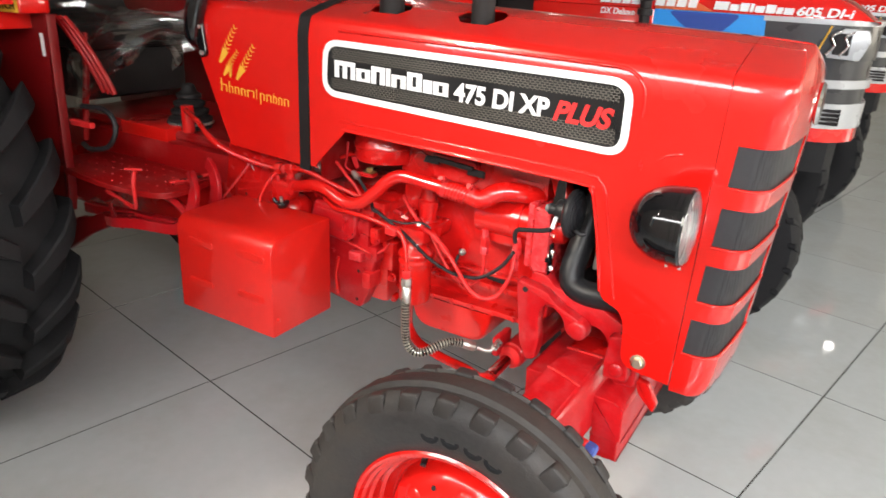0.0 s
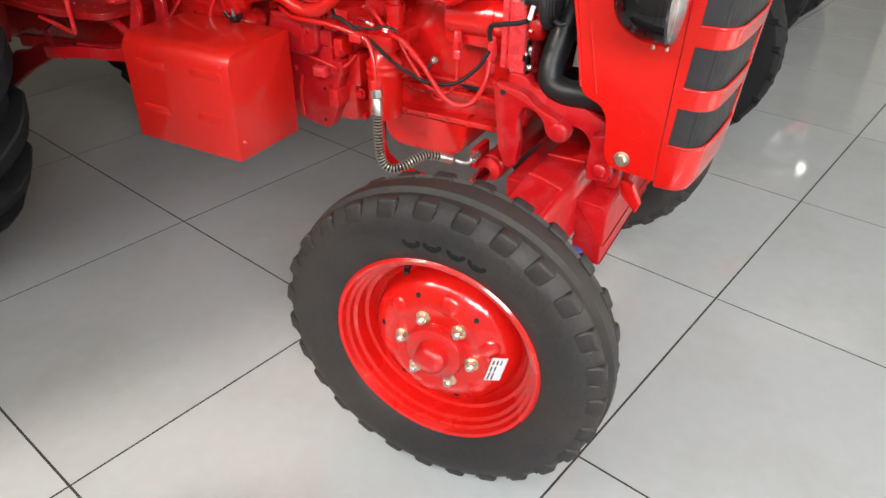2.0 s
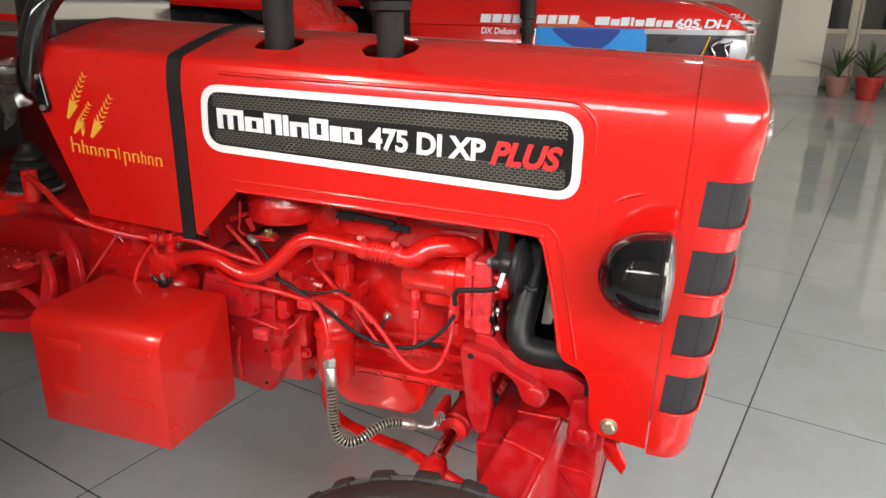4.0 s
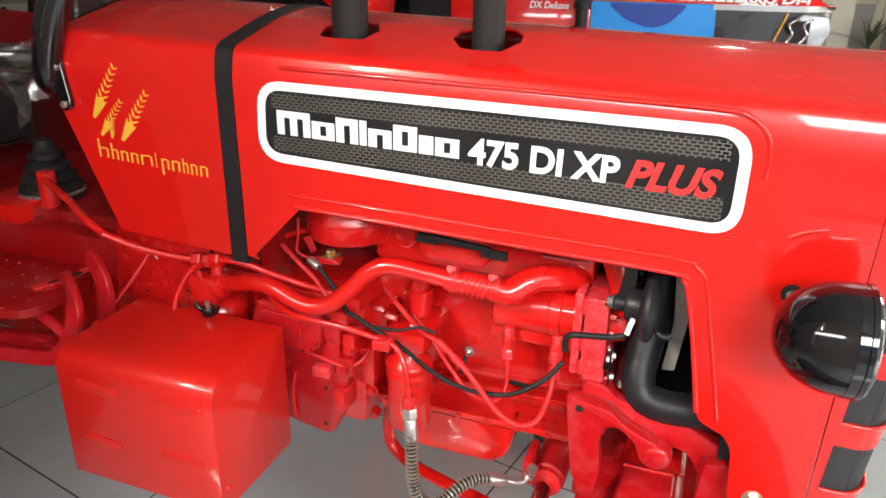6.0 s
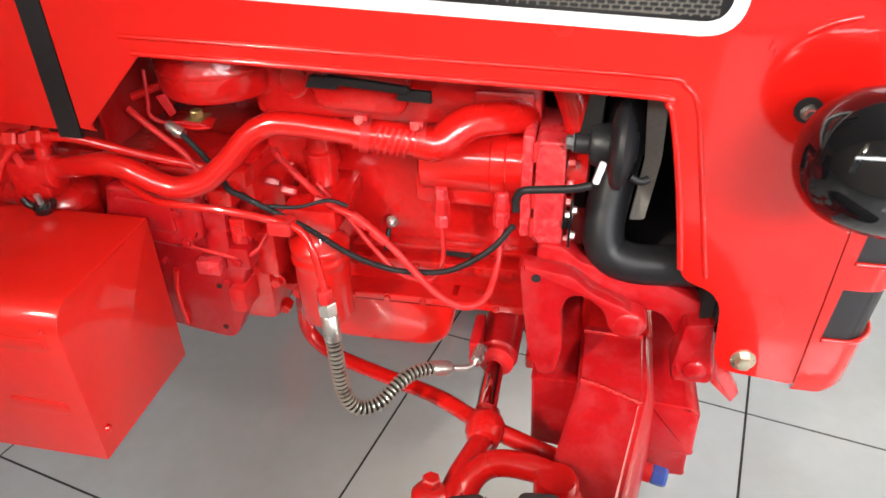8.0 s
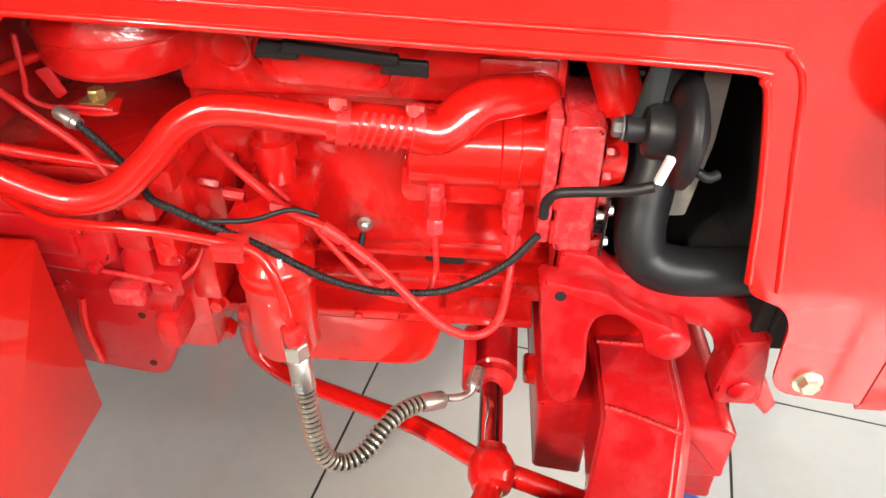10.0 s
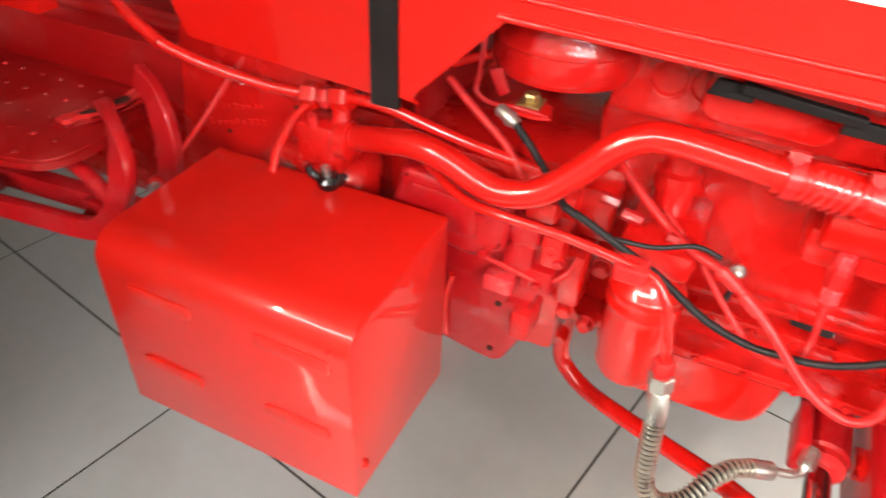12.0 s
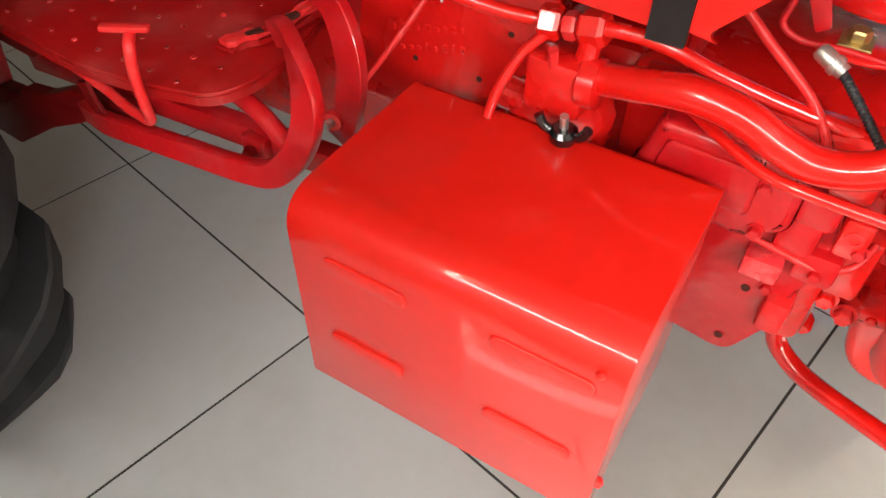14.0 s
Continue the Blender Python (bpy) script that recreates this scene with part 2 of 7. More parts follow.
def glow_material(name, colour, strength):
    mat = bpy.data.materials.new(name)
    mat.use_nodes = True
    p = mat.node_tree.nodes["Principled BSDF"]
    p.inputs["Emission Color"].default_value = (*colour, 1)
    p.inputs["Emission Strength"].default_value = strength
    return mat


M_PANEL = glow_material("lit_ceiling_panel", (1.0, 0.97, 0.9), 20.0)

# ---- building helpers ----
WORLD = {}


def thing(name, at, label, category, group="", kind=""):
    """A top-level thing: an Empty at its base."""
    ob = new(name)
    ob.empty_display_size = 0.1
    ob.location = at
    WORLD[ob] = Matrix.Translation(at)
    return tagged(ob, label, category, group, kind)


def part(name, bm, mat, parent, label="", smooth=None):
    """One mesh object, given in world metres, under a thing or a part."""
    me = bpy.data.meshes.new(name)
    bmesh.ops.recalc_face_normals(bm, faces=bm.faces)
    bm.edges.index_update()
    rim = [e.index for e in bm.edges if e.is_boundary]
    bm.to_mesh(me)
    bm.free()
    me.materials.append(mat)
    if smooth is not None:
        me.set_sharp_from_angle(angle=radians(smooth)) if smooth else None
        for k in rim:
            me.edges[k].use_edge_sharp = True
        for poly in me.polygons:
            poly.use_smooth = smooth > 0
    ob = new(name, me)
    if parent is not None:
        ob.parent = parent
        ob.matrix_parent_inverse = WORLD[parent].inverted()
    WORLD[ob] = Matrix.Identity(4)
    if label:
        ob["label"] = label
    return ob


def again(ob, m, parent=None):
    """Another part on the mesh of ob, moved by m."""
    o = new(ob.name.split(".")[0], ob.data)
    o.parent = parent or ob.parent
    o.matrix_parent_inverse = WORLD[o.parent].inverted()
    o.matrix_basis = m
    WORLD[o] = m.copy()
    return o


def single(name, bm, mat, label, category, group="", kind="", smooth=None):
    return tagged(part(name, bm, mat, None, "", smooth), label, category, group, kind)


def box(x0, x1, y0, y1, z0, z1, bevel=0.0, segs=2, bm=None):
    b = bmesh.new()
    bmesh.ops.create_cube(b, size=1.0, matrix=Matrix.Translation(((x0 + x1) / 2, (y0 + y1) / 2, (z0 + z1) / 2)) @ Matrix.Diagonal((x1 - x0, y1 - y0, z1 - z0, 1)))
    if bevel:
        bmesh.ops.bevel(b, geom=b.edges[:], offset=bevel, segments=segs, affect="EDGES", profile=0.5)
    return b if bm is None else join(bm, b)


def join(bm, other):
    me = bpy.data.meshes.new("tmp")
    other.to_mesh(me)
    other.free()
    bm.from_mesh(me)
    bpy.data.meshes.remove(me)
    return bm


def turned(bm, m):
    bmesh.ops.transform(bm, matrix=m, verts=bm.verts[:])
    return bm


def frame_of(a, b):
    """A matrix whose z runs from a to b."""
    a, b = Vector(a), Vector(b)
    return Matrix.Translation(a) @ (b - a).to_track_quat("Z", "Y").to_matrix().to_4x4()


def lathe(profile, m=Matrix.Identity(4), n=32, caps=True, bm=None):
    """Turns (radius, height) pairs round z, then moves by m."""
    b = bmesh.new()
    rings = []
    for r, h in profile:
        rings.append([b.verts.new(m @ Vector((r * math.cos(2 * math.pi * k / n), r * math.sin(2 * math.pi * k / n), h))) for k in range(n)])
    for lo, hi in zip(rings, rings[1:]):
        for k in range(n):
            b.faces.new((lo[k], lo[(k + 1) % n], hi[(k + 1) % n], hi[k]))
    if caps:
        b.faces.new(rings[0][::-1])
        b.faces.new(rings[-1])
    return b if bm is None else join(bm, b)


def rod(a, b, r, n=16, bevel=0.0, bm=None):
    length = (Vector(b) - Vector(a)).length
    prof = [(r, 0), (r, length)] if not bevel else [(r - bevel, 0), (r, bevel), (r, length - bevel), (r - bevel, length)]
    return lathe(prof, frame_of(a, b), n, True, bm)


def smooth_path(points, per=8):
    """Catmull-Rom through the points."""
    pts = [Vector(p) for p in points]
    ext = [2 * pts[0] - pts[1], *pts, 2 * pts[-1] - pts[-2]]
    out = []
    for i in range(1, len(ext) - 2):
        p0, p1, p2, p3 = ext[i - 1: i + 3]
        for k in range(per):
            t = k / per
            out.append(0.5 * (2 * p1 + (p2 - p0) * t + (2 * p0 - 5 * p1 + 4 * p2 - p3) * t * t + (3 * p1 - p0 - 3 * p2 + p3) * t ** 3))
    return out + [pts[-1]]


def tube(points, r, per=8, n=14, bm=None, ripple=None):
    """A round tube along a smooth path. ripple: (pitch, depth) for coils and bellows."""
    path = smooth_path(points, per)
    b = bmesh.new()
    if ripple:
        fine, run = [path[0]], 0.0
        step = ripple[0] / 4
        for p, q in zip(path, path[1:]):
            seg = (q - p).length
            d = step - run
            while d <= seg:
                fine.append(p.lerp(q, d / seg))
                d += step
            run = (run + seg) % step
        path = fine
    rings, up = [], Vector((0, 0, 1))
    for i, p in enumerate(path):
        t = (path[min(i + 1, len(path) - 1)] - path[max(i - 1, 0)]).normalized()
        if i == 0:
            side = t.orthogonal().normalized()
        else:
            side = (side - t * side.dot(t)).normalized()
        other = t.cross(side)
        rr = r if not ripple else r - ripple[1] * (i % 4 in (2, 3))
        rings.append([b.verts.new(p + rr * (math.cos(2 * math.pi * k / n) * side + math.sin(2 * math.pi * k / n) * other)) for k in range(n)])
    for lo, hi in zip(rings, rings[1:]):
        for k in range(n):
            b.faces.new((lo[k], lo[(k + 1) % n], hi[(k + 1) % n], hi[k]))
    b.faces.new(rings[0][::-1])
    b.faces.new(rings[-1])
    return b if bm is None else join(bm, b)


def slab(outline, axis, lo, hi, bevel=0.0, segs=2, bm=None):
    """A flat outline, given in the two other axes, drawn out along an axis from lo to hi."""
    b = bmesh.new()

    def at(p, h):
        return {"x": (h, p[0], p[1]), "y": (p[0], h, p[1]), "z": (p[0], p[1], h)}[axis]
    a = [b.verts.new(at(p, lo)) for p in outline]
    c = [b.verts.new(at(p, hi)) for p in outline]
    b.faces.new(a)
    b.faces.new(c[::-1])
    for k in range(len(a)):
        j = (k + 1) % len(a)
        b.faces.new((a[k], c[k], c[j], a[j]))
    bmesh.ops.recalc_face_normals(b, faces=b.faces)
    if bevel:
        bmesh.ops.bevel(b, geom=b.edges[:], offset=bevel, segments=segs, affect="EDGES", profile=0.5)
    return b if bm is None else join(bm, b)


def rounded(points, r, n=5):
    """An outline with its corners rounded. r: one radius, or one for each corner."""
    out = []
    radii = r if isinstance(r, (list, tuple)) else [r] * len(points)
    for k, p in enumerate(points):
        p, a, c = Vector(p), Vector(points[k - 1]), Vector(points[(k + 1) % len(points)])
        rad = min(radii[k], 0.48 * (a - p).length, 0.48 * (c - p).length)
        if rad <= 0:
            out.append(tuple(p))
            continue
        p0, p1 = p + (a - p).normalized() * rad, p + (c - p).normalized() * rad
        for i in range(n + 1):
            t = i / n
            out.append(tuple((1 - t) ** 2 * p0 + 2 * t * (1 - t) * p + t * t * p1))
    return out


def hexnut(a, b, r, bm=None, washer=0.0):
    """A hexagonal nut from a to b, chamfered, with a washer at a."""
    length = (Vector(b) - Vector(a)).length
    m = frame_of(a, b)
    out = lathe([(r * 0.94, 0), (r, length * 0.1), (r, length * 0.8), (r * 0.86, length)], m, 6)
    if washer:
        out = lathe([(washer, 0), (washer, length * 0.18)], m, 20, True, out)
    return out if bm is None else join(bm, out)


def letters(text, size, m, depth=0.0012, shear=0.0, spacing=1.0, bold=0.0):
    """Writing in the built-in font as a bmesh; m takes x along the line and y up it to the world."""
    cu = bpy.data.curves.new("text", "FONT")
    cu.body, cu.size, cu.extrude, cu.shear, cu.space_character, cu.offset = text, size, depth, shear, spacing, bold
    tmp = bpy.data.objects.new("text", cu)
    scene.collection.objects.link(tmp)
    bpy.context.view_layer.update()
    me = bpy.data.meshes.new_from_object(tmp.evaluated_get(bpy.context.evaluated_depsgraph_get()))
    b = bmesh.new()
    b.from_mesh(me)
    bpy.data.objects.remove(tmp)
    bpy.data.curves.remove(cu)
    bpy.data.meshes.remove(me)
    return turned(b, m)


def side_plane(x, y, z, tilt=0.0):
    """The pose of writing on a side that faces -y."""
    return pose(x, y, z, 90, 0, 0) @ pose(0, 0, 0, 0, 0, tilt)


def grid_xy(i, j):
    """A tile corner in the world."""
    x, y = TILE * i, TILE * j
    return x * math.cos(TURN) - y * math.sin(TURN), x * math.sin(TURN) + y * math.cos(TURN)

# ---- the showroom ----
X0, X1, Y0, Y1, H = -7.0, 9.0, -3.9, 13.4, 3.7

bm = box(X0 - 0.2, X1 + 0.2, Y0 - 0.2, Y1 + 0.2, -0.15, -0.0012)
floor = single("floor", bm, M_JOINT, "polished pale grey porcelain tiles with dark joints", "floor", kind="structure")
single("ceiling", box(X0 - 0.2, X1 + 0.2, Y0 - 0.2, Y1 + 0.2, H, H + 0.15), M_CEIL, "plain dull painted showroom ceiling", "ceiling", kind="structure")
single("wall_west", box(X0 - 0.2, X0, Y0 - 0.2, Y1 + 0.2, -0.006, H), M_DARKENED_WALL, "unseen plain wall, darkened to cut bounced light", "wall", kind="structure")
# unseen east wall, with two wide windows added for the side lamps
bm = box(X1, X1 + 0.2, Y0 - 0.2, -2.0, -0.006, H)
box(X1, X1 + 0.2, 4.0, 6.8, -0.006, H, bm=bm)
box(X1, X1 + 0.2, 11.2, Y1 + 0.2, -0.006, H, bm=bm)
box(X1, X1 + 0.2, 6.8, 11.2, -0.006, 0.5, bm=bm)
box(X1, X1 + 0.2, 6.8, 11.2, 3.2, H, bm=bm)
box(X1, X1 + 0.2, -2.0, 4.0, -0.006, 1.3, bm=bm)
box(X1, X1 + 0.2, -2.0, 4.0, 3.2, H, bm=bm)
single("wall_east", bm, M_WALL, "cream painted wall with two wide window openings", "wall", kind="structure")
# unseen shop front: stepped in to shade the left, with windows and one bay
bm = box(X0, -0.33, -2.2, -2.0, -0.006, H)
box(-0.33, 0.06, -2.2, -2.0, -0.006, 0.90, bm=bm)
box(-0.33, 0.06, -2.2, -2.0, 3.40, H, bm=bm)
box(0.06, 1.52, -2.2, -2.0, -0.006, 1.82, bm=bm)
box(0.06, 1.52, -2.2, -2.0, 1.98, H, bm=bm)
box(1.52, 1.55, -2.2, -2.0, -0.006, H, bm=bm)
box(1.55, 1.75, Y0 - 0.2, -2.0, -0.006, H, bm=bm)
for lo, hi in ((1.75, 1.85), (6.1, X1)):
    box(lo, hi, Y0 - 0.2, Y0, -0.006, H, bm=bm)
box(1.75, X1, Y0 - 0.2, Y0, 3.5, H, bm=bm)
single("wall_south", bm, M_WALL, "cream shop front with two narrow windows and a wide open bay", "wall", kind="structure")
# unseen slim bars, added to split the bay lamp's highlights into panes
for number, (lo, hi, z0, z1, count) in enumerate(((1.90, 6.0, 1.95, 3.45, 4),)):
    window = thing("window_%d" % (number + 1), ((lo + hi) / 2, -3.48, z0), "unseen slim grey bars, added to break up the bay's highlights", "window", kind="structure")
    for k in range(count + 1):
        x = lo + (hi - lo) * k / count
        part("mullion", box(x - 0.03, x + 0.03, -3.50, -3.45, z0, z1, 0.004), M_SKIRT, window)
    for z in (z0, z1):
        part("window_rail", box(lo - 0.03, hi + 0.03, -3.505, -3.455, z - 0.03, z + 0.03, 0.004), M_SKIRT, window)
# outside paving
single("ground", box(-60, 60, -80, Y0 - 0.2, -0.2, -0.03), M_SKIRT, "grey concrete forecourt outside the shop front", "ground", kind="structure")

# ceiling panels: two known by their floor reflections, three more added out of view
PANELS = [(2.0, 10.1), (1.6, 5.46), (-3.0, 5.5), (-3.0, 9.9), (6.0, 0.5)]
for px, py in PANELS:
    lamp = thing("ceiling_light", (px, py, H - 0.03), "small square lit lamp in a white frame on the ceiling", "ceiling light", "ceiling panel lamps")
    part("frame", box(px - 0.12, px + 0.12, py - 0.12, py + 0.12, H - 0.018, H), M_CEIL, lamp)
    part("diffuser", box(px - 0.105, px + 0.105, py - 0.105, py + 0.105, H - 0.024, H - 0.0185), M_PANEL, lamp, "glowing white diffuser")

# ---- the tractor ----
tractor = thing("tractor", (0.4, CY, 0.0), "glossy red farm tractor on black tyres, parked on the tiled floor", "tractor")
SIDE = 0.265       # half the hood's width
SEAM = 1.592


def hood_top(x):
    return 1.315 + (1.6 - x) * 0.033


SECTION = [(0.0, 0.0), (0.0, 0.08), (0.0010, 0.19), (0.0033, 0.31), (0.006, 0.41), (0.009, 0.49), (0.0125, 0.545), (0.019, 0.585), (0.028, 0.612), (0.045, 0.650), (0.089, 0.747), (0.13, 0.832),
           (0.168, 0.905), (0.21, 0.963), (0.24, 0.99), (0.265, 1.0)]
RISE = 0.126


def hood_shell(x0, x1, step=0.02, holes=()):
    """The top of a hood from shoulder to shoulder; holes: (x, y, radius)."""
    b = bmesh.new()
    n = max(1, round((x1 - x0) / step))
    ys = [(CY - SIDE + u, v) for u, v in SECTION] + [(CY + SIDE - u, v) for u, v in SECTION[-2::-1]]
    rows = []
    for i in range(n + 1):
        x = x0 + (x1 - x0) * i / n
        top = hood_top(x)
        rows.append([b.verts.new((x, y, top - RISE * (1 - v))) for y, v in ys])
    for a, c in zip(rows, rows[1:]):
        for k in range(len(ys) - 1):
            b.faces.new((a[k], a[k + 1], c[k + 1], c[k]))
    for hx, hy, hr in holes:
        gone = [f for f in b.faces if (f.calc_center_median().x - hx) ** 2 + (f.calc_center_median().y - hy) ** 2 < hr * hr]
        rim = {v for f in gone for v in f.verts}
        bmesh.ops.delete(b, geom=gone, context="FACES")
        for v in rim:
            if v.is_valid:
                d = Vector((v.co.x - hx, v.co.y - hy))
                if d.length > 1e-4:
                    d = d.normalized() * hr
                    v.co.x, v.co.y = hx + d.x, hy + d.y
    return b


def side_panel(b, outline, y):
    b.faces.new([b.verts.new((x, y, z)) for x, z in outline])


STACKS = [(1.005, 0.02, 0.058), (0.765, 0.0, 0.052)]
# main hood: top and the cut-out side panels
bm = hood_shell(0.606, SEAM - 0.0008, holes=STACKS)
cut = rounded([(0.618, 0.926), (0.722, 1.032), (1.366, 1.012), (1.408, 0.775), (1.450, 0.758), (1.464, 0.735), (1.472, 0.632), (1.5772, 0.620)],
              [0.012, 0.008, 0.035, 0.016, 0.012, 0.016, 0.03, 0])
outline = [(SEAM - 0.0008, hood_top(SEAM) - RISE), (0.606, hood_top(0.606) - RISE), (0.606, 0.926)] + cut
for y in (CY - SIDE, CY + SIDE):
    side_panel(bm, outline, y)
hood = part("hood", bm, M_HOOD, tractor, "glossy red engine hood, cut away along the side", 50)
mod = hood.modifiers.new("thickness", "SOLIDIFY")
mod.thickness, mod.offset = 0.004, -1.0
# rolled bead along the cut-out
bead = tube([(0.70, CY - SIDE, 1.054), (0.78, CY - SIDE, 1.052), (1.10, CY - SIDE, 1.043), (1.34, CY - SIDE, 1.036), (1.373, CY - SIDE, 1.027), (1.390, CY - SIDE, 1.003),
             (1.405, CY - SIDE, 0.934), (1.437, CY - SIDE, 0.78)], 0.0032, 8, 8)
tube([(0.712, CY - SIDE, 1.033), (1.10, CY - SIDE, 1.0215), (1.338, CY - SIDE, 1.0135), (1.358, CY - SIDE, 1.004), (1.367, CY - SIDE, 0.985), (1.386, CY - SIDE, 0.90), (1.405, CY - SIDE, 0.79)],
     0.0040, 8, 8, bm=bead)
part("rolled_edge", bead, M_HOOD, hood, "", 60)
# rear cowl
bm = hood_shell(0.225, 0.572)
outline = [(0.572, hood_top(0.572) - RISE), (0.225, hood_top(0.225) - RISE), (0.222, 1.16), (0.318, 0.936), (0.572, 0.922)]
for y in (CY - SIDE, CY + SIDE):
    side_panel(bm, outline, y)
cowl = part("cowl", bm, M_HOOD, tractor, "red rear cowl in front of the dashboard", 50)
mod = cowl.modifiers.new("thickness", "SOLIDIFY")
mod.thickness, mod.offset = 0.004, -1.0
# rubber strip between the two
bm = bmesh.new()
ys = [(CY - SIDE + u - 0.002, v) for u, v in SECTION] + [(CY + SIDE - u + 0.002, v) for u, v in SECTION[-2::-1]]
ring = [(CY - SIDE - 0.003, 0.912)] + [(y, hood_top(0.59) + 0.003 - RISE * (1 - v)) for y, v in ys] + [(CY + SIDE + 0.003, 0.912)]
a = [bm.verts.new((0.5725, y, z)) for y, z in ring]
c = [bm.verts.new((0.6055, y, z)) for y, z in ring]
for k in range(len(ring) - 1):
    bm.faces.new((a[k], a[k + 1], c[k + 1], c[k]))
strip = part("sealing_strip", bm, M_STRIP, tractor, "black rubber strip between hood and cowl", 50)
mod = strip.modifiers.new("thickness", "SOLIDIFY")
mod.thickness, mod.offset = 0.008, -1.0

# nose with its louvred grille
NOSE_Z = [0.606, 0.622, 0.655, 0.702, 0.781, 0.820, 0.900, 0.938, 1.018, 1.057, 1.137, 1.17]
SLOTS = [(0.702, 0.781), (0.820, 0.900), (0.938, 1.018), (1.057, 1.137)]


def nose_plan(z, off=0.0, crisp=0.0):
    """Half the nose in plan at a height: (x, y) from the seam round the corner to the middle line."""
    f = (z - 0.60) / 0.65
    front = 1.668 + 0.054 * f
    y0 = CY - SIDE
    seam = SEAM + 0.0006 - max(0.0, 1.217 - z) * 0.022
    pts = [(seam, y0), (seam + 0.006, y0), (1.5935 + 0.0685 * (min(z, 1.2) - 0.713), y0)]
    rx, ry = 0.042 * (1 - 0.55 * crisp), 0.055 * (1 - 0.6 * crisp)
    cx, cy = front - 0.016 - rx, y0 + ry
    for k in range(8):
        a = -math.pi / 2 + (math.pi / 2) * 0.88 * k / 7
        pts.append((cx + rx * math.cos(a), cy + ry * math.sin(a)))
    xe, ye = pts[-1]
    for k in range(1, 9):
        t = k / 8
        pts.append((xe + (front - xe) * (1 - (1 - t) ** 1.8), ye + (CY - ye) * t))
    if off:
        out = []
        for k, (x, y) in enumerate(pts):
            ax, ay = pts[max(k - 1, 0)]
            bx, by = pts[min(k + 1, len(pts) - 1)]
            d = Vector((by - ay, -(bx - ax)))
            d = d.normalized() if d.length else Vector((0, -1))
            out.append((x - d.x * off, y - d.y * off) if True else 0)
        pts = out
    return pts


N_HALF = len(nose_plan(1.0))
S0, S1 = 2, N_HALF - 2     # the louvres run from here round to the middle rib
bm = bmesh.new()
rings = []
for z in NOSE_Z:
    half = nose_plan(z)
    if z < 0.62:
        half = [(x - 0.012 * (k / N_HALF), y + 0.006) for k, (x, y) in enumerate(half)]
    full = half + [(x, 2 * CY - y) for x, y in half[-2::-1]]
    rings.append([bm.verts.new((x, y, z)) for x, y in full])
for u, v in SECTION[:-1]:
    k = 1 - u / SIDE
    half = nose_plan(1.190 + 0.07 * v, 0.0, min(1.0, v / 0.5))
    top = hood_top(SEAM)
    full = half + [(x, 2 * CY - y) for x, y in half[-2::-1]]
    rings.append([bm.verts.new((x - 0.034 * v ** 3 * (x - SEAM) / 0.13, CY + (y - CY) * k, top - RISE * (1 - v) - 0.05 * (x - SEAM))) for x, y in full])
slot_pairs = [(NOSE_Z.index(lo), NOSE_Z.index(hi)) for lo, hi in SLOTS]
last = len(rings[0]) - 1
for i in range(len(rings) - 1):
    for k in range(last):
        mirror = k if k < N_HALF - 1 else last - 1 - k
        if any(a == i for a, _ in slot_pairs) and S0 <= mirror < S1:
            continue
        bm.faces.new((rings[i][k], rings[i][k + 1], rings[i + 1][k + 1], rings[i + 1][k]))
nose = part("nose", bm, M_HOOD, tractor, "red rounded nose with four louvred openings", 40)
mod = nose.modifiers.new("thickness", "SOLIDIFY")
mod.thickness, mod.offset = 0.007, -1.0
for lo, hi in SLOTS:
    bm = bmesh.new()
    for sign in (1, -1):
        rows = []
        for z in (lo - 0.004, hi + 0.004):
            pts = nose_plan(z, 0.0035)[S0: S1 + 1]
            rows.append([bm.verts.new((x, y if sign > 0 else 2 * CY - y, z)) for x, y in pts])
        for k in range(len(rows[0]) - 1):
            bm.faces.new((rows[0][k], rows[0][k + 1], rows[1][k + 1], rows[1][k]))
    mesh = part("grille_mesh", bm, M_GRILLE, nose, "black perforated sheet behind the louvre", 60)
    mod = mesh.modifiers.new("thickness", "SOLIDIFY")
    mod.thickness, mod.offset = 0.002, -1.0
    # lower lip of the opening
    lip = [(x - 0.0, y, lo) for x, y in nose_plan(lo, -0.001)[S0: S1 + 1]]
    part("lip", tube(lip, 0.0035, 2, 8), M_HOOD, nose, "", 60)
# dark lining behind the grille
part("radiator_core", box(1.47, 1.555, CY - 0.225, CY + 0.225, 0.66, 1.16, 0.004), M_DARK, tractor, "black radiator behind the nose")
bm = lathe([(0.040, 0), (0.044, 0.004), (0.040, 0.010), (0.0, 0.013)], pose(1.716, CY, 1.195, 0, 90, 0), 28, False)
part("emblem", bm, M_CHROME, nose, "round chrome emblem", 40)
# bolt, tab and scratch
bm = hexnut((1.508, CY - SIDE, 0.653), (1.508, CY - SIDE - 0.012, 0.653), 0.0115, washer=0.0165)
part("hood_bolt", bm, M_BRASS, hood, "yellow zinc bolt")
bm = tube([(1.452, CY - SIDE - 0.0005, 1.083), (1.449, CY - SIDE - 0.0005, 1.070), (1.455, CY - SIDE - 0.0005, 1.075), (1.453, CY - SIDE - 0.0005, 1.061)], 0.0011, 4, 6)
part("scratch", bm, M_PINK, hood, "pale scratch in the paint")

# badge on the hood's side
YB = CY - SIDE - 0.003
badge_out = rounded([(0.649, 1.1125), (1.4205, 1.081), (1.4205, 1.2335), (0.6555, 1.2465)], [0.05, 0.045, 0.05, 0.045], 8)
badge_in = rounded([(0.664, 1.127), (1.405, 1.096), (1.405, 1.219), (0.670, 1.232)], [0.034, 0.03, 0.034, 0.03], 8)
bm = bmesh.new()
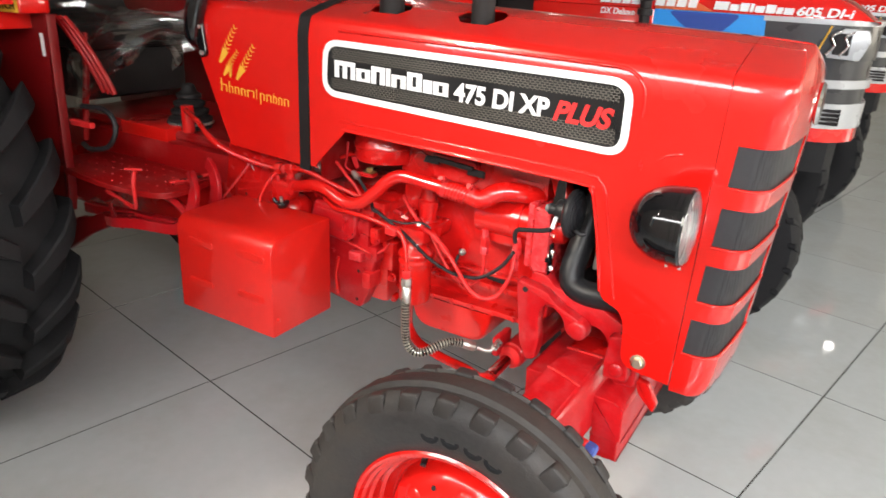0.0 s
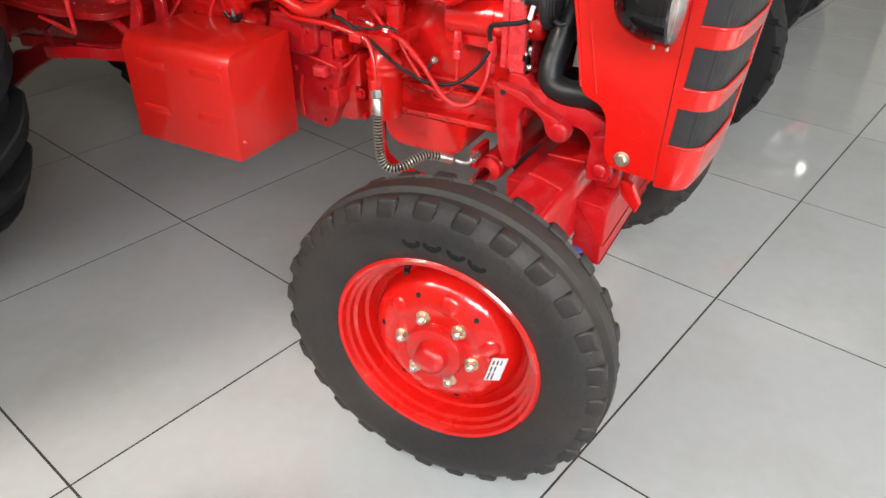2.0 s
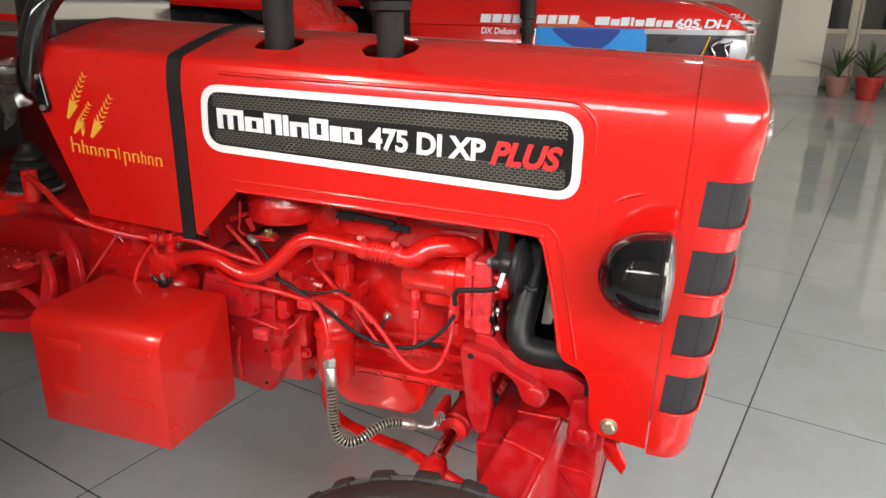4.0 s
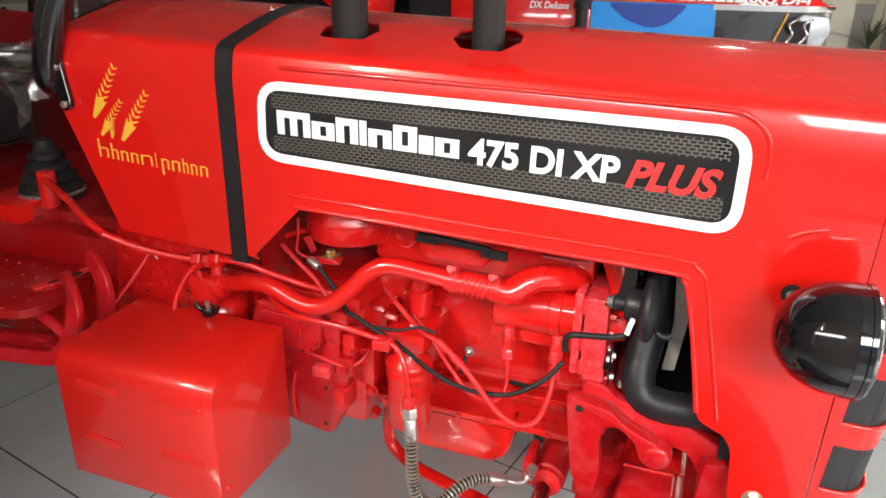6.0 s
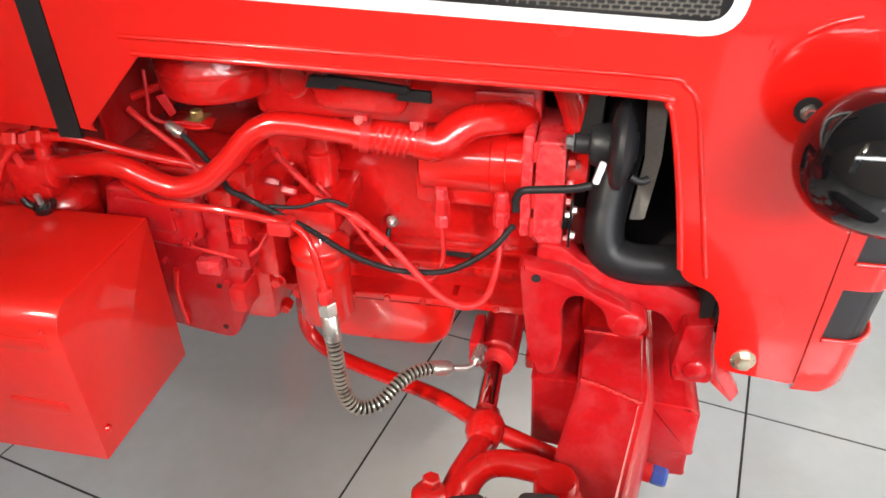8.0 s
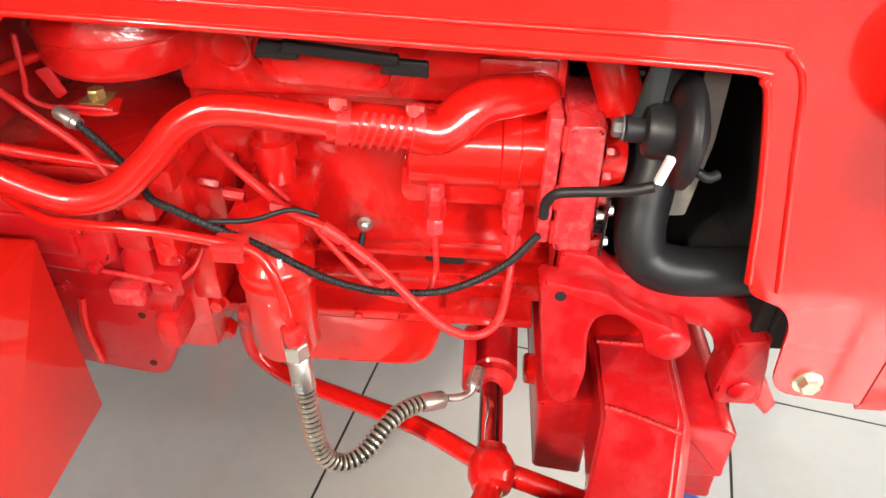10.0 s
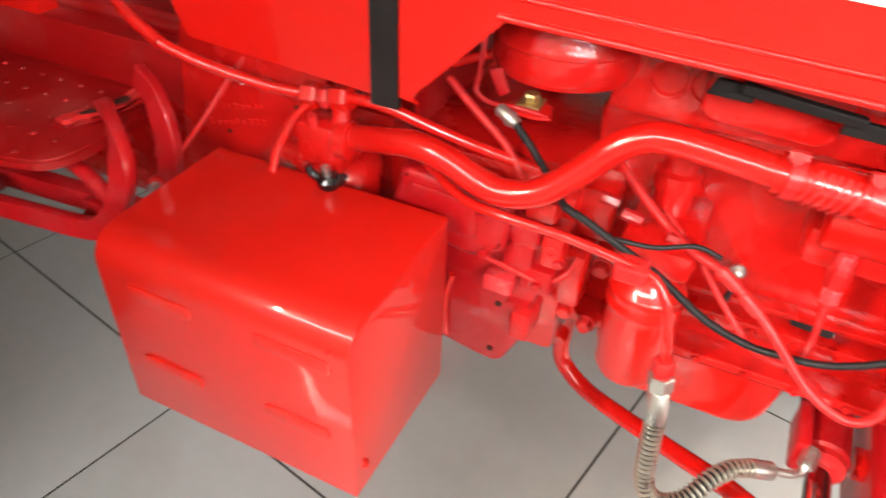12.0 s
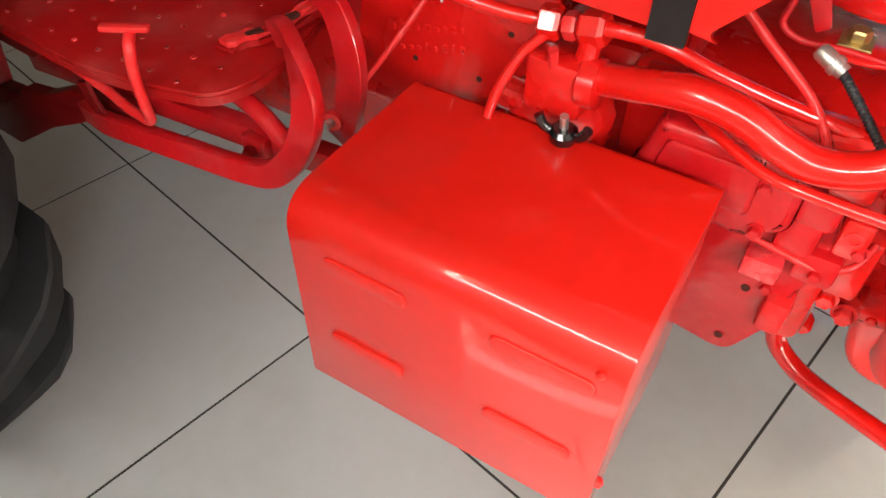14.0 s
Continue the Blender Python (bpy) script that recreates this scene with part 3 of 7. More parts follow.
o1 = [bm.verts.new((x, YB, z)) for x, z in badge_out]
i1 = [bm.verts.new((x, YB, z)) for x, z in badge_in]
o0 = [bm.verts.new((x, YB + 0.003, z)) for x, z in badge_out]
i0 = [bm.verts.new((x, YB + 0.0025, z)) for x, z in badge_in]
for k in range(len(o1)):
    j = (k + 1) % len(o1)
    bm.faces.new((o1[k], o1[j], i1[j], i1[k]))
    bm.faces.new((o0[k], o0[j], o1[j], o1[k]))
    bm.faces.new((i1[k], i1[j], i0[j], i0[k]))
part("badge", bm, M_WHITE, hood, "white frame round a black lettered panel")
part("badge_plate", slab([(x, z) for x, z in badge_in], "y", YB + 0.0012, YB + 0.003), M_PLATE, hood, "black badge panel")
# pressed border round the badge
edge = [(0.70, 1.268), (0.90, 1.264), (1.20, 1.258), (1.37, 1.254), (1.41, 1.247), (1.434, 1.225), (1.441, 1.195), (1.440, 1.165)]
part("pressing", tube([(x, CY - SIDE + 0.001, z) for x, z in edge], 0.0035, 8, 8), M_HOOD, hood, "", 60)
# grey mesh bands with rows of dark cells, above and below the lettering
for lo_l, hi_l, lo_r, hi_r in ((1.2025, 1.228, 1.186, 1.214), (1.131, 1.157, 1.101, 1.134)):
    b = slab([(0.680, lo_l), (1.393, lo_r), (1.393, hi_r), (0.680, hi_l)], "y", YB + 0.0008, YB + 0.002)
    part("mesh_band", b, M_MESH, hood, "grey mesh band of the badge")
bm = bmesh.new()
pitch_x, pitch_z = 0.0108, 0.0050
for r in range(28):
    for q in range(68):
        x = 0.674 + (q + 0.5 * (r % 2)) * pitch_x
        f = (x - 0.680) / 0.713
        z = 1.232 - 0.015 * f - r * pitch_z
        zlo = 1.131 - 0.030 * f
        if z < zlo or 1.159 - 0.024 * f < z < 1.200 - 0.016 * f or not 0.676 < x < 1.397:
            continue
        w, h = pitch_x * 0.44, pitch_z * 0.38
        vs = [bm.verts.new((x + dx, YB + 0.0005, z + dz - 0.02 * dx)) for dx, dz in ((-w, 0), (-w * 0.7, -h), (w * 0.7, -h), (w, 0), (w * 0.7, h), (-w * 0.7, h))]
        bm.faces.new(vs)
mesh_cells = part("mesh_relief", bm, M_PLATE, hood, "rows of small dark mesh cells")
mesh_cells["kind"] = "stuff"


def glyph_block(x, z, w, h, slots, shear, depth, bm, y):
    """A plain block with upright slots cut in from one end: a worn-off letter's shape without the letter."""
    def put(a, b, lo, hi):
        vs = [(a, lo), (b, lo), (b, hi), (a, hi)]
        slab([(x + u + shear * (v - 0.0), z + v - 0.031 * (u + x - 0.69)) for u, v in vs], "y", y - depth, y, bm=bm)
    n = len(slots)
    if not n:
        put(0, w, 0, h)
        return
    s = w / (2.0 * n + 1.6)
    bar = (w - n * s) / (n + 1)
    for k in range(n + 1):
        put(k * (bar + s), k * (bar + s) + bar, 0, h)
    for k, end in enumerate(slots):
        a = k * (bar + s) + bar
        if end == "t":
            put(a, a + s, h * 0.72, h)
        elif end == "b":
            put(a, a + s, 0, h * 0.28)
        else:
            put(a, a + s, h * 0.78, h)
            put(a, a + s, 0, h * 0.22)


YL = YB - 0.0006
x = 0.690
word = [(0.062, 0.040, "tt"), (0.041, 0.029, "o"), (0.039, 0.040, "t"), (0.012, 0.040, ""), (0.040, 0.029, "t"), (0.040, 0.040, "o"), (0.024, 0.029, ""), (0.039, 0.029, "o")]
for w, h, slots in word:
    bm = bmesh.new()
    glyph_block(x, 1.160, w, h, slots, 0.0, 0.0016, bm, YL + 0.0016)
    part("maker_mark", bm, M_SILVER, hood, "white block of the maker's mark")
    x += w + 0.0032


def fitted(text, width, cap, m, depth=0.0008, shear=0.0, bold=0.0):
    """Writing stretched to a width and a height, then moved by m."""
    b = letters(text, 0.06, Matrix.Identity(4), depth, shear, 1.0, bold)
    xs, zs = [v.co.x for v in b.verts], [v.co.y for v in b.verts]
    s = Matrix.Diagonal((width / (max(xs) - min(xs)), cap / (max(zs) - min(zs)), 1, 1)) @ Matrix.Translation((-min(xs), -min(zs), 0))
    return turned(b, m @ s)


part("model_lettering", fitted("475 DI XP", 0.226, 0.042, side_plane(1.024, YL, 1.1435, -1.8), 0.0008, 0.0, 0.0020), M_SILVER, hood, "white letters 475 DI XP")
part("model_lettering", fitted("PLUS", 0.127, 0.043, side_plane(1.260, YL, 1.1345, -1.8), 0.0008, 0.28, 0.0022), M_LETRED, hood, "red slanted letters PLUS")

# golden wheat ears and word mark on the cowl
YD = CY - SIDE - 0.0012


def wheat_ear(x, z, length, lean, size):
    b = bmesh.new()
    up = Vector((math.sin(radians(lean)), math.cos(radians(lean))))
    out = Vector((up.y, -up.x))
    n = 7
    for k in range(n):
        t = k / (n - 1)
        base = Vector((x, z)) + up * length * (0.26 + 0.64 * t)
        s = size * (1.0 - 0.42 * t)
        for sign in (-1, 1):
            along = (up * 0.72 + out * sign * 0.69).normalized() * s
            over = Vector((-along.y, along.x)) * sign
            pts = [base + along * 0.08, base + along * 0.35 + over * 0.13, base + along * 0.80 + over * 0.11, base + along * 1.25, base + along * 0.80 - over * 0.10, base + along * 0.35 - over * 0.17]
            lift = 0.0002 + 0.00012 * (2 * k + (sign > 0))
            slab([tuple(p) for p in pts], "y", YD - lift, YD + 0.001, bm=b)
    stem = [Vector((x, z)) - out * size * 0.2, Vector((x, z)) + out * size * 0.2, Vector((x, z)) + up * length * 0.32 + out * size * 0.75, Vector((x, z)) + up * length * 0.38,
            Vector((x, z)) + up * length * 0.32 - out * size * 0.75]
    slab([tuple(p) for p in stem], "y", YD, YD + 0.001, bm=b)
    return b


for ear in ((0.295, 1.154, 0.122, 34, 0.0150), (0.307, 1.122, 0.092, 40, 0.0115), (0.354, 1.116, 0.120, 37, 0.0150), (0.330, 1.118, 0.038, 12, 0.0065)):
    part("wheat_decal", wheat_ear(*ear), M_YELLOW, cowl, "golden wheat ear decal")["kind"] = "stuff"
x = 0.294
for w, lo, hi in ((0.022, 0, 0.034), (0.015, 0, 0.030), (0.016, 0, 0.019), (0.016, 0, 0.019), (0.025, 0, 0.019), (0.007, 0, 0.027), (0.016, -0.011, 0.019), (0.017, 0, 0.019),
                  (0.011, 0, 0.027), (0.013, 0, 0.019), (0.016, 0, 0.019)):
    z = 1.080 - 0.014 * (x - 0.294) / 0.24
    t = min(w * 0.2, 0.0034)
    bm = slab([(x, z + lo), (x + t, z + lo), (x + t, z + hi), (x, z + hi)], "y", YD, YD + 0.001)
    if w > 0.008:
        slab([(x + t, z + 0.0165), (x + w - t, z + 0.0165), (x + w - t, z + 0.019), (x + t, z + 0.019)], "y", YD, YD + 0.001, bm=bm)
        slab([(x + w - t, z), (x + w, z), (x + w, z + 0.017), (x + w - t, z + 0.017)], "y", YD, YD + 0.001, bm=bm)
    part("mark_bar", bm, M_YELLOW, cowl, "small golden bar of a word mark")
    x += w * 1.12 + 0.0050
# hinge on the cowl's rear edge and steering column shroud
bm = slab(rounded([(0.205, 1.262), (0.243, 1.258), (0.256, 1.170), (0.236, 1.160)], 0.01), "y", CY - SIDE - 0.012, CY - SIDE - 0.001, 0.002)
hinge = part("latch", bm, M_BLACK, cowl, "black latch plate")
for hz, hx in ((1.243, 0.237), (1.176, 0.243)):
    part("screw", hexnut((hx, CY - SIDE - 0.0125, hz), (hx, CY - SIDE - 0.019, hz), 0.0065), M_STEEL, hinge, "bright screw")
bm = tube([(0.15, -0.02, 1.22), (0.19, -0.09, 1.205), (0.206, -0.128, 1.225), (0.232, -0.136, 1.30), (0.262, -0.12, 1.38), (0.29, -0.08, 1.44)], 0.027, 8, 14)
part("dash_shroud", bm, M_BLACK, tractor, "black plastic dashboard edge", 60)
part("dashboard", slab(rounded([(0.10, 1.20), (0.22, 1.215), (0.22, 1.42), (0.12, 1.45)], 0.03), "y", CY - 0.20, CY + 0.20, 0.01), M_BLACK, tractor, "black dashboard")

# stacks
PIPES = ([(0.031, 1.12), (0.031, 1.95)], [(0.027, 1.12), (0.027, 1.385), (0.040, 1.389), (0.040, 1.405), (0.052, 1.409), (0.054, 1.44), (0.045, 1.50), (0.045, 1.90)])
for sx, sy, _ in STACKS:
    high = sx > 0.9
    part("exhaust_pipe" if high else "intake_pipe", lathe(PIPES[high], Matrix.Translation((sx, sy, 0)), 28), M_STRIP, tractor, "black upright pipe through the hood", 40)

# headlamp
LX, LY, LZ = 1.549, CY - SIDE - 0.092, 0.996
m = Matrix.Translation((LX, LY, LZ)) @ pose(0, 0, 0, 0, 90, 0)
prof = [(0.0005, -0.076)]
for k in range(1, 13):
    a = math.pi / 2 * k / 12
    prof.append((0.073 * math.sin(a) ** 0.92, 0.005 - 0.081 * math.cos(a)))
prof += [(0.0735, 0.010), (0.0743, 0.0105), (0.0743, 0.013), (0.0735, 0.0135), (0.0735, 0.022)]
lamp = part("headlamp", lathe(prof, m, 48, False), M_BLACK, tractor, "round black headlamp bowl", 40)
part("bezel", lathe([(0.0735, 0.022), (0.0750, 0.023), (0.0750, 0.029), (0.071, 0.033), (0.067, 0.031)], m, 48, False), M_BLACK, lamp, "", 40)
part("reflector", lathe([(0.067, 0.029), (0.055, 0.010), (0.030, -0.008), (0.0005, -0.014)], m, 40, False), M_REFLECT, lamp, "bright reflector bowl", 60)
bm = lathe([(0.0715, 0.030)] + [(0.0715 * math.cos(math.pi / 2 * k / 8), 0.030 + 0.014 * math.sin(math.pi / 2 * k / 8)) for k in range(1, 8)] + [(0.0005, 0.044)], m, 40, False)
part("lens", bm, M_GLASS, lamp, "clear ribbed glass lens", 60)
bm = bmesh.new()
for k in range(-5, 6):
    yk = k * 0.0115
    hh = math.sqrt(max(0.0, 0.064 ** 2 - yk ** 2))
    rod((LX + 0.036 - 0.010 * (yk / 0.064) ** 2, LY + yk, LZ - hh), (LX + 0.036 - 0.010 * (yk / 0.064) ** 2, LY + yk, LZ + hh), 0.0022, 6, bm=bm)
part("lens_rib", bm, M_GLASS, lamp, "fine glass ribs")
part("lamp_bracket", rod((LX - 0.02, CY - SIDE + 0.02, LZ + 0.0), (LX - 0.005, LY + 0.05, LZ + 0.0), 0.018, 16), M_BLACK, lamp)
for k in (-0.012, 0.012):
    part("screw", rod((LX + 0.012 + k, LY + 0.01, LZ - 0.072), (LX + 0.012 + k, LY + 0.01, LZ - 0.086), 0.003, 8), M_STEEL, lamp, "small clamp screw")
# pressed dome in the hood above the lamp
bm = tube([(LX - 0.066, CY - SIDE + 0.0035, LZ + 0.092), (LX - 0.045, CY - SIDE + 0.0022, LZ + 0.104), (LX - 0.020, CY - SIDE + 0.0035, LZ + 0.110)], 0.0045, 6, 8)
part("pressing", bm, M_HOOD, hood, "", 60)
# mounting hole beside the lamp, with the bracket's bolt in it
bm = lathe([(0.014, 0.0), (0.015, 0.0012), (0.012, 0.0016), (0.001, 0.0016)], pose(1.502, CY - SIDE, 1.008, 90, 0, 0), 24, False)
hole = part("mounting_hole", bm, M_DARK, hood, "dark hole behind the headlamp", 40)
part("bolt", hexnut((1.503, CY - SIDE - 0.001, 1.006), (1.503, CY - SIDE - 0.012, 1.006), 0.007, washer=0.009), M_STEEL, hole, "bright bolt")

# battery box
BX0, BX1, BY0, BY1, BZ0, BZ1 = 0.348, 0.676, -0.352, -0.135, 0.541, 0.800
prof = rounded([(BY0, BZ0), (BY0, BZ1 - 0.004), (BY1, BZ1), (BY1, BZ0)], [0, 0.042, 0.004, 0], 12)
toolbox = part("battery_box", slab(prof, "x", BX0, BX1, 0.0022, 2), M_BOX, tractor, "red sheet metal box with pressed ribs", 40)
for sx, sz, sl in ((0.388, 0.737, 0.090), (0.384, 0.626, 0.088), (0.560, 0.742, 0.095), (0.560, 0.634, 0.088)):
    bm = slab(rounded([(sx, sz - 0.010), (sx + sl, sz - 0.010), (sx + sl, sz + 0.010), (sx, sz + 0.010)], 0.0098), "y", BY0 - 0.0024, BY0 + 0.002, 0.0020, 3)
    part("rib", bm, M_BOX, toolbox, "", 50)
part("rivet", lathe([(0.006, 0), (0.005, 0.004), (0.001, 0.006)], pose(BX1, BY0 + 0.018, 0.585, 0, 90, 0), 12), M_SHEET, toolbox)
part("rivet", lathe([(0.004, 0), (0.003, 0.003), (0.001, 0.004)], pose(0.655, BY0, 0.765, 90, 0, 0), 12), M_BOX, toolbox)

# ---- front wheels and axle ----
STEER = radians(3.5)


def front_wheel(cx, cy, outward, label):
    """A steered front wheel: ribbed tyre, dished disc, hub and six nuts. outward: -1 or 1 along y."""
    m = Matrix.Translation((cx, cy, 0.3475)) @ pose(0, 0, 0, 0, 0, math.degrees(STEER)) @ pose(0, 0, 0, 91.0 if outward < 0 else -91.0, 0, 0)
    w = part("front_wheel", lathe([(0.222, 0.020), (0.222, 0.058), (0.217, 0.063), (0.210, 0.061), (0.206, 0.050), (0.199, 0.047), (0.197, 0.036), (0.190, 0.032), (0.187, 0.020), (0.186, 0.004), (0.186, -0.030), (0.205, -0.046),
                                   (0.210, -0.061), (0.217, -0.063), (0.222, -0.058), (0.222, 0.020)], m, 56, False), M_RIM, tractor, "red pressed steel " + label, 40)
    body = [(0.212, 0.050), (0.222, 0.059), (0.246, 0.070), (0.287, 0.077), (0.312, 0.073), (0.327, 0.064), (0.337, 0.054), (0.343, 0.044), (0.338, 0.039), (0.339, 0.023), (0.349, 0.017), (0.351, 0.0)]
    body = body + [(r, -h) for r, h in body[-2::-1]]
    tyre = part("tyre", lathe(body, m, 72, False), M_RUBBER, w, "ribbed black front tyre with grey dust", 35)
    # shoulder blocks
    n = 27
    for s in (1, -1):
        b = slab(rounded([(0.306, -0.020), (0.3425, -0.030), (0.3455, 0.014), (0.310, 0.019)], 0.008, 2), "z", 0.036, 0.0628, 0.005, 2)
        for v in b.verts:
            if v.co.x < 0.33:
                v.co.z += 0.0098
            if s < 0:
                v.co.z = -v.co.z
        turned(b, m)
        first = part("tread_block", b, M_RUBBER, tyre, "", 50)
        for k in range(1, n):
            again(first, m @ Matrix.Rotation(2 * math.pi * k / n + (0.04 if s < 0 else 0), 4, "Z") @ m.inverted())
    # moulded marks on the side wall: plain bars
    for a0 in (70, 79, 89, 98):
        mm = m @ Matrix.Rotation(radians(a0), 4, "Z") @ Matrix.Translation((0.268, 0, 0.0680)) @ Matrix.Diagonal((0.8, 1.0, 1, 1))
        part("moulded_mark", lathe([(0.020, 0.0045), (0.019, 0.0062), (0.011, 0.0062), (0.009, 0.0052), (0.0005, 0.0052)], mm, 20, False), M_RUBBER_DARK, tyre)
    disc = [(0.187, 0.006), (0.179, 0.003), (0.175, -0.010), (0.168, -0.018), (0.162, -0.014), (0.156, 0.004), (0.149, 0.018), (0.138, 0.029), (0.122, 0.038), (0.106, 0.045), (0.094, 0.0445), (0.088, 0.043), (0.062, 0.043), (0.0005, 0.043)]
    dish = part("disc", lathe(disc, m, 56, False), M_RIM, w, "", 30)
    hub = [(0.063, 0.040), (0.062, 0.056), (0.058, 0.062), (0.046, 0.063), (0.035, 0.064), (0.033, 0.078), (0.029, 0.087), (0.021, 0.093), (0.010, 0.096), (0.0005, 0.097)]
    part("hub", lathe(hub, m, 40, False), M_CAST, w, "", 40)
    for k in range(6):
        a = radians(60 * k - 8)
        p, q = m @ Vector((0.077 * math.cos(a), 0.077 * math.sin(a), 0.0425)), m @ Vector((0.077 * math.cos(a), 0.077 * math.sin(a), 0.057))
        nut = part("wheel_nut", hexnut(p, q, 0.0115, washer=0.0150), M_BRASS, w, "yellow zinc nut")
        part("stud", rod(q, m @ Vector((0.077 * math.cos(a), 0.077 * math.sin(a), 0.063)), 0.0062, 10, 0.001), M_STEEL, nut)
    for k in range(6):
        a = radians(60 * k + 50)
        part("disc_hole", lathe([(0.0055, 0.0), (0.0055, 0.0012)], m @ Matrix.Translation((0.124 * math.cos(a), 0.124 * math.sin(a), 0.0362)) @ pose(0, 0, 0, 0, 0, 60 * k + 50) @ pose(0, 0, 0, 0, 24, 0), 12), M_DARK, w)
    for k in range(6):
        a = 60 * k + 18
        mm = m @ Matrix.Translation((0.117 * math.cos(radians(a)), 0.117 * math.sin(radians(a)), 0.0385)) @ pose(0, 0, 0, 0, 0, a) @ pose(0, 0, 0, 0, 24, 0)
        part("pressed_boss", lathe([(0.023, -0.002), (0.020, 0.0008), (0.015, 0.0042), (0.009, 0.0058), (0.0005, 0.0062)], mm, 20, False), M_RIM, dish, "", 60)
    if outward < 0:
        a = radians(112)
        p = m @ Vector((0.190 * math.cos(a), 0.190 * math.sin(a), 0.016))
        q = m @ Vector((0.176 * math.cos(a), 0.176 * math.sin(a), 0.042))
        part("valve", rod(p, q, 0.0065, 12, 0.002), M_BLACK, w, "black rubber valve")
        st = box(-0.016, 0.016, -0.033, 0.033, 0, 0.001)
        mm = m @ pose(0.126 * math.cos(radians(-4)), 0.126 * math.sin(radians(-4)), 0.0395, 0, 33, -14)
        sticker = part("sticker", turned(st, mm), M_WHITE, w, "white paper label with fine print")
        for k, (h0, h1) in enumerate(((-0.030, -0.010), (-0.006, 0.008), (0.014, 0.026))):
            for q in range(2 if k < 2 else 3):
                b = box(-0.012 + q * 0.008, -0.009 + q * 0.008, h0, h1, 0.001, 0.0014)
                part("print_bar", turned(b, mm), M_DARK, sticker)
    return w


front_wheel(1.288, -0.471, -1, "front wheel with six zinc nuts")
front_wheel(1.255, 2 * CY + 0.44, 1, "front wheel on the far side")

# ---- rear wheel, fender, step ----


def rear_wheel(cx, cy, sign, label):
    m = Matrix.Translation((cx, cy, 0.655)) @ pose(0, 0, 0, 90 if sign < 0 else -90, 0, 0)
    w = part("rear_wheel", lathe([(0.37, -0.15), (0.36, 0.15), (0.385, 0.16), (0.385, 0.14), (0.34, 0.10), (0.33, 0.02), (0.18, 0.0), (0.10, 0.03), (0.0005, 0.03)], m, 48, False), M_HOOD, tractor,
             "red " + label, 40)
    body = [(0.37, 0.150), (0.40, 0.165), (0.48, 0.176), (0.55, 0.168), (0.595, 0.150), (0.612, 0.12), (0.618, 0.06), (0.620, 0.0)]
    body += [(r, -h) for r, h in body[-2::-1]]
    tyre = part("tyre", lathe(body, m, 72, False), M_RUBBER_DARK, w, "black lugged rear tyre", 40)
    n = 22
    for s in (1, -1):
        b = bmesh.new()
        rows = []
        for t in range(6):
            f = t / 5
            h = s * (0.012 + 0.170 * f)
            ang = 0.02 + 0.235 * f ** 1.15
            base = 0.612 - 0.075 * max(0.0, f - 0.6) ** 1.2 * 3
            width = 0.026 + 0.016 * f
            top = 0.668 - 0.055 * max(0.0, f - 0.72) * 3.2
            ring = []
            for rr, wd in ((base - 0.02, width * 1.35), (top - 0.006, width), (top, width * 0.8)):
                ring.append((rr, ang - wd / 0.64))
            for rr, wd in ((top, width * 0.8), (top - 0.006, width), (base - 0.02, width * 1.35)):
                ring.append((rr, ang + wd / 0.64))
            rows.append([b.verts.new((rr * math.cos(aa), rr * math.sin(aa), h)) for rr, aa in ring])
        for p, q in zip(rows, rows[1:]):
            for c in range(6):
                b.faces.new((p[c], p[(c + 1) % 6], q[(c + 1) % 6], q[c]))
        b.faces.new(rows[0])
        b.faces.new(rows[-1][::-1])
        turned(b, m @ Matrix.Rotation(math.pi / n if s < 0 else 0.0, 4, "Z"))
        first = part("tread_lug", b, M_RUBBER_DARK, tyre, "", 30)
        for k in range(1, n):
            again(first, m @ Matrix.Rotation(2 * math.pi * k / n, 4, "Z") @ m.inverted())
    return w


rear_wheel(-0.668, -0.56, -1, "rear wheel with a lugged tyre")
rear_wheel(-0.668, 2 * CY + 0.56, 1, "rear wheel on the far side")

# ---- engine and chassis ----


def cast(name, bm, label="", parent=None, mat=None, smooth=40):
    return part(name, bm, mat or M_CAST, parent or tractor, label, smooth)


def bolts(places, r, depth, axis=(0, -1, 0), parent=None, mat=None, name="bolt"):
    for p in places:
        q = Vector(p) + Vector(axis) * depth
        part(name, hexnut(p, q, r, washer=r * 1.35), mat or M_CAST, parent or tractor)


# block, head, sump
block = cast("engine_block", box(0.79, 1.232, 0.035, 0.30, 0.60, 0.905, 0.012), "red painted engine block")
part("rail", box(0.90, 1.225, 0.004, 0.045, 0.652, 0.672, 0.005), M_CAST, block, "", 40)
part("rail", box(0.93, 1.225, 0.012, 0.045, 0.690, 0.698, 0.003), M_CAST, block, "", 40)
part("boss", lathe([(0.020, 0), (0.020, 0.012), (0.012, 0.012), (0.012, 0.004), (0.001, 0.004)], pose(1.005, 0.02, 0.655, 90, 0, 0), 20), M_CAST, block, "", 40)
part("slot_hole", slab(rounded([(1.066, 0.680), (1.116, 0.676), (1.117, 0.690), (1.067, 0.693)], 0.006), "y", 0.017, 0.024), M_DARK, block, "black slot in the cover")
bolts([(0.93 + 0.05 * k, 0.006, 0.662) for k in range(6)], 0.006, 0.006, parent=block)
head = cast("cylinder_head", box(0.80, 1.215, 0.005, 0.30, 0.905, 1.005, 0.010), "red cylinder head")
part("rocker_cover", slab(rounded([(0.82, 1.005), (1.18, 1.005), (1.17, 1.075), (0.83, 1.075)], 0.02), "y", 0.03, 0.27, 0.008), M_CAST, head, "", 40)
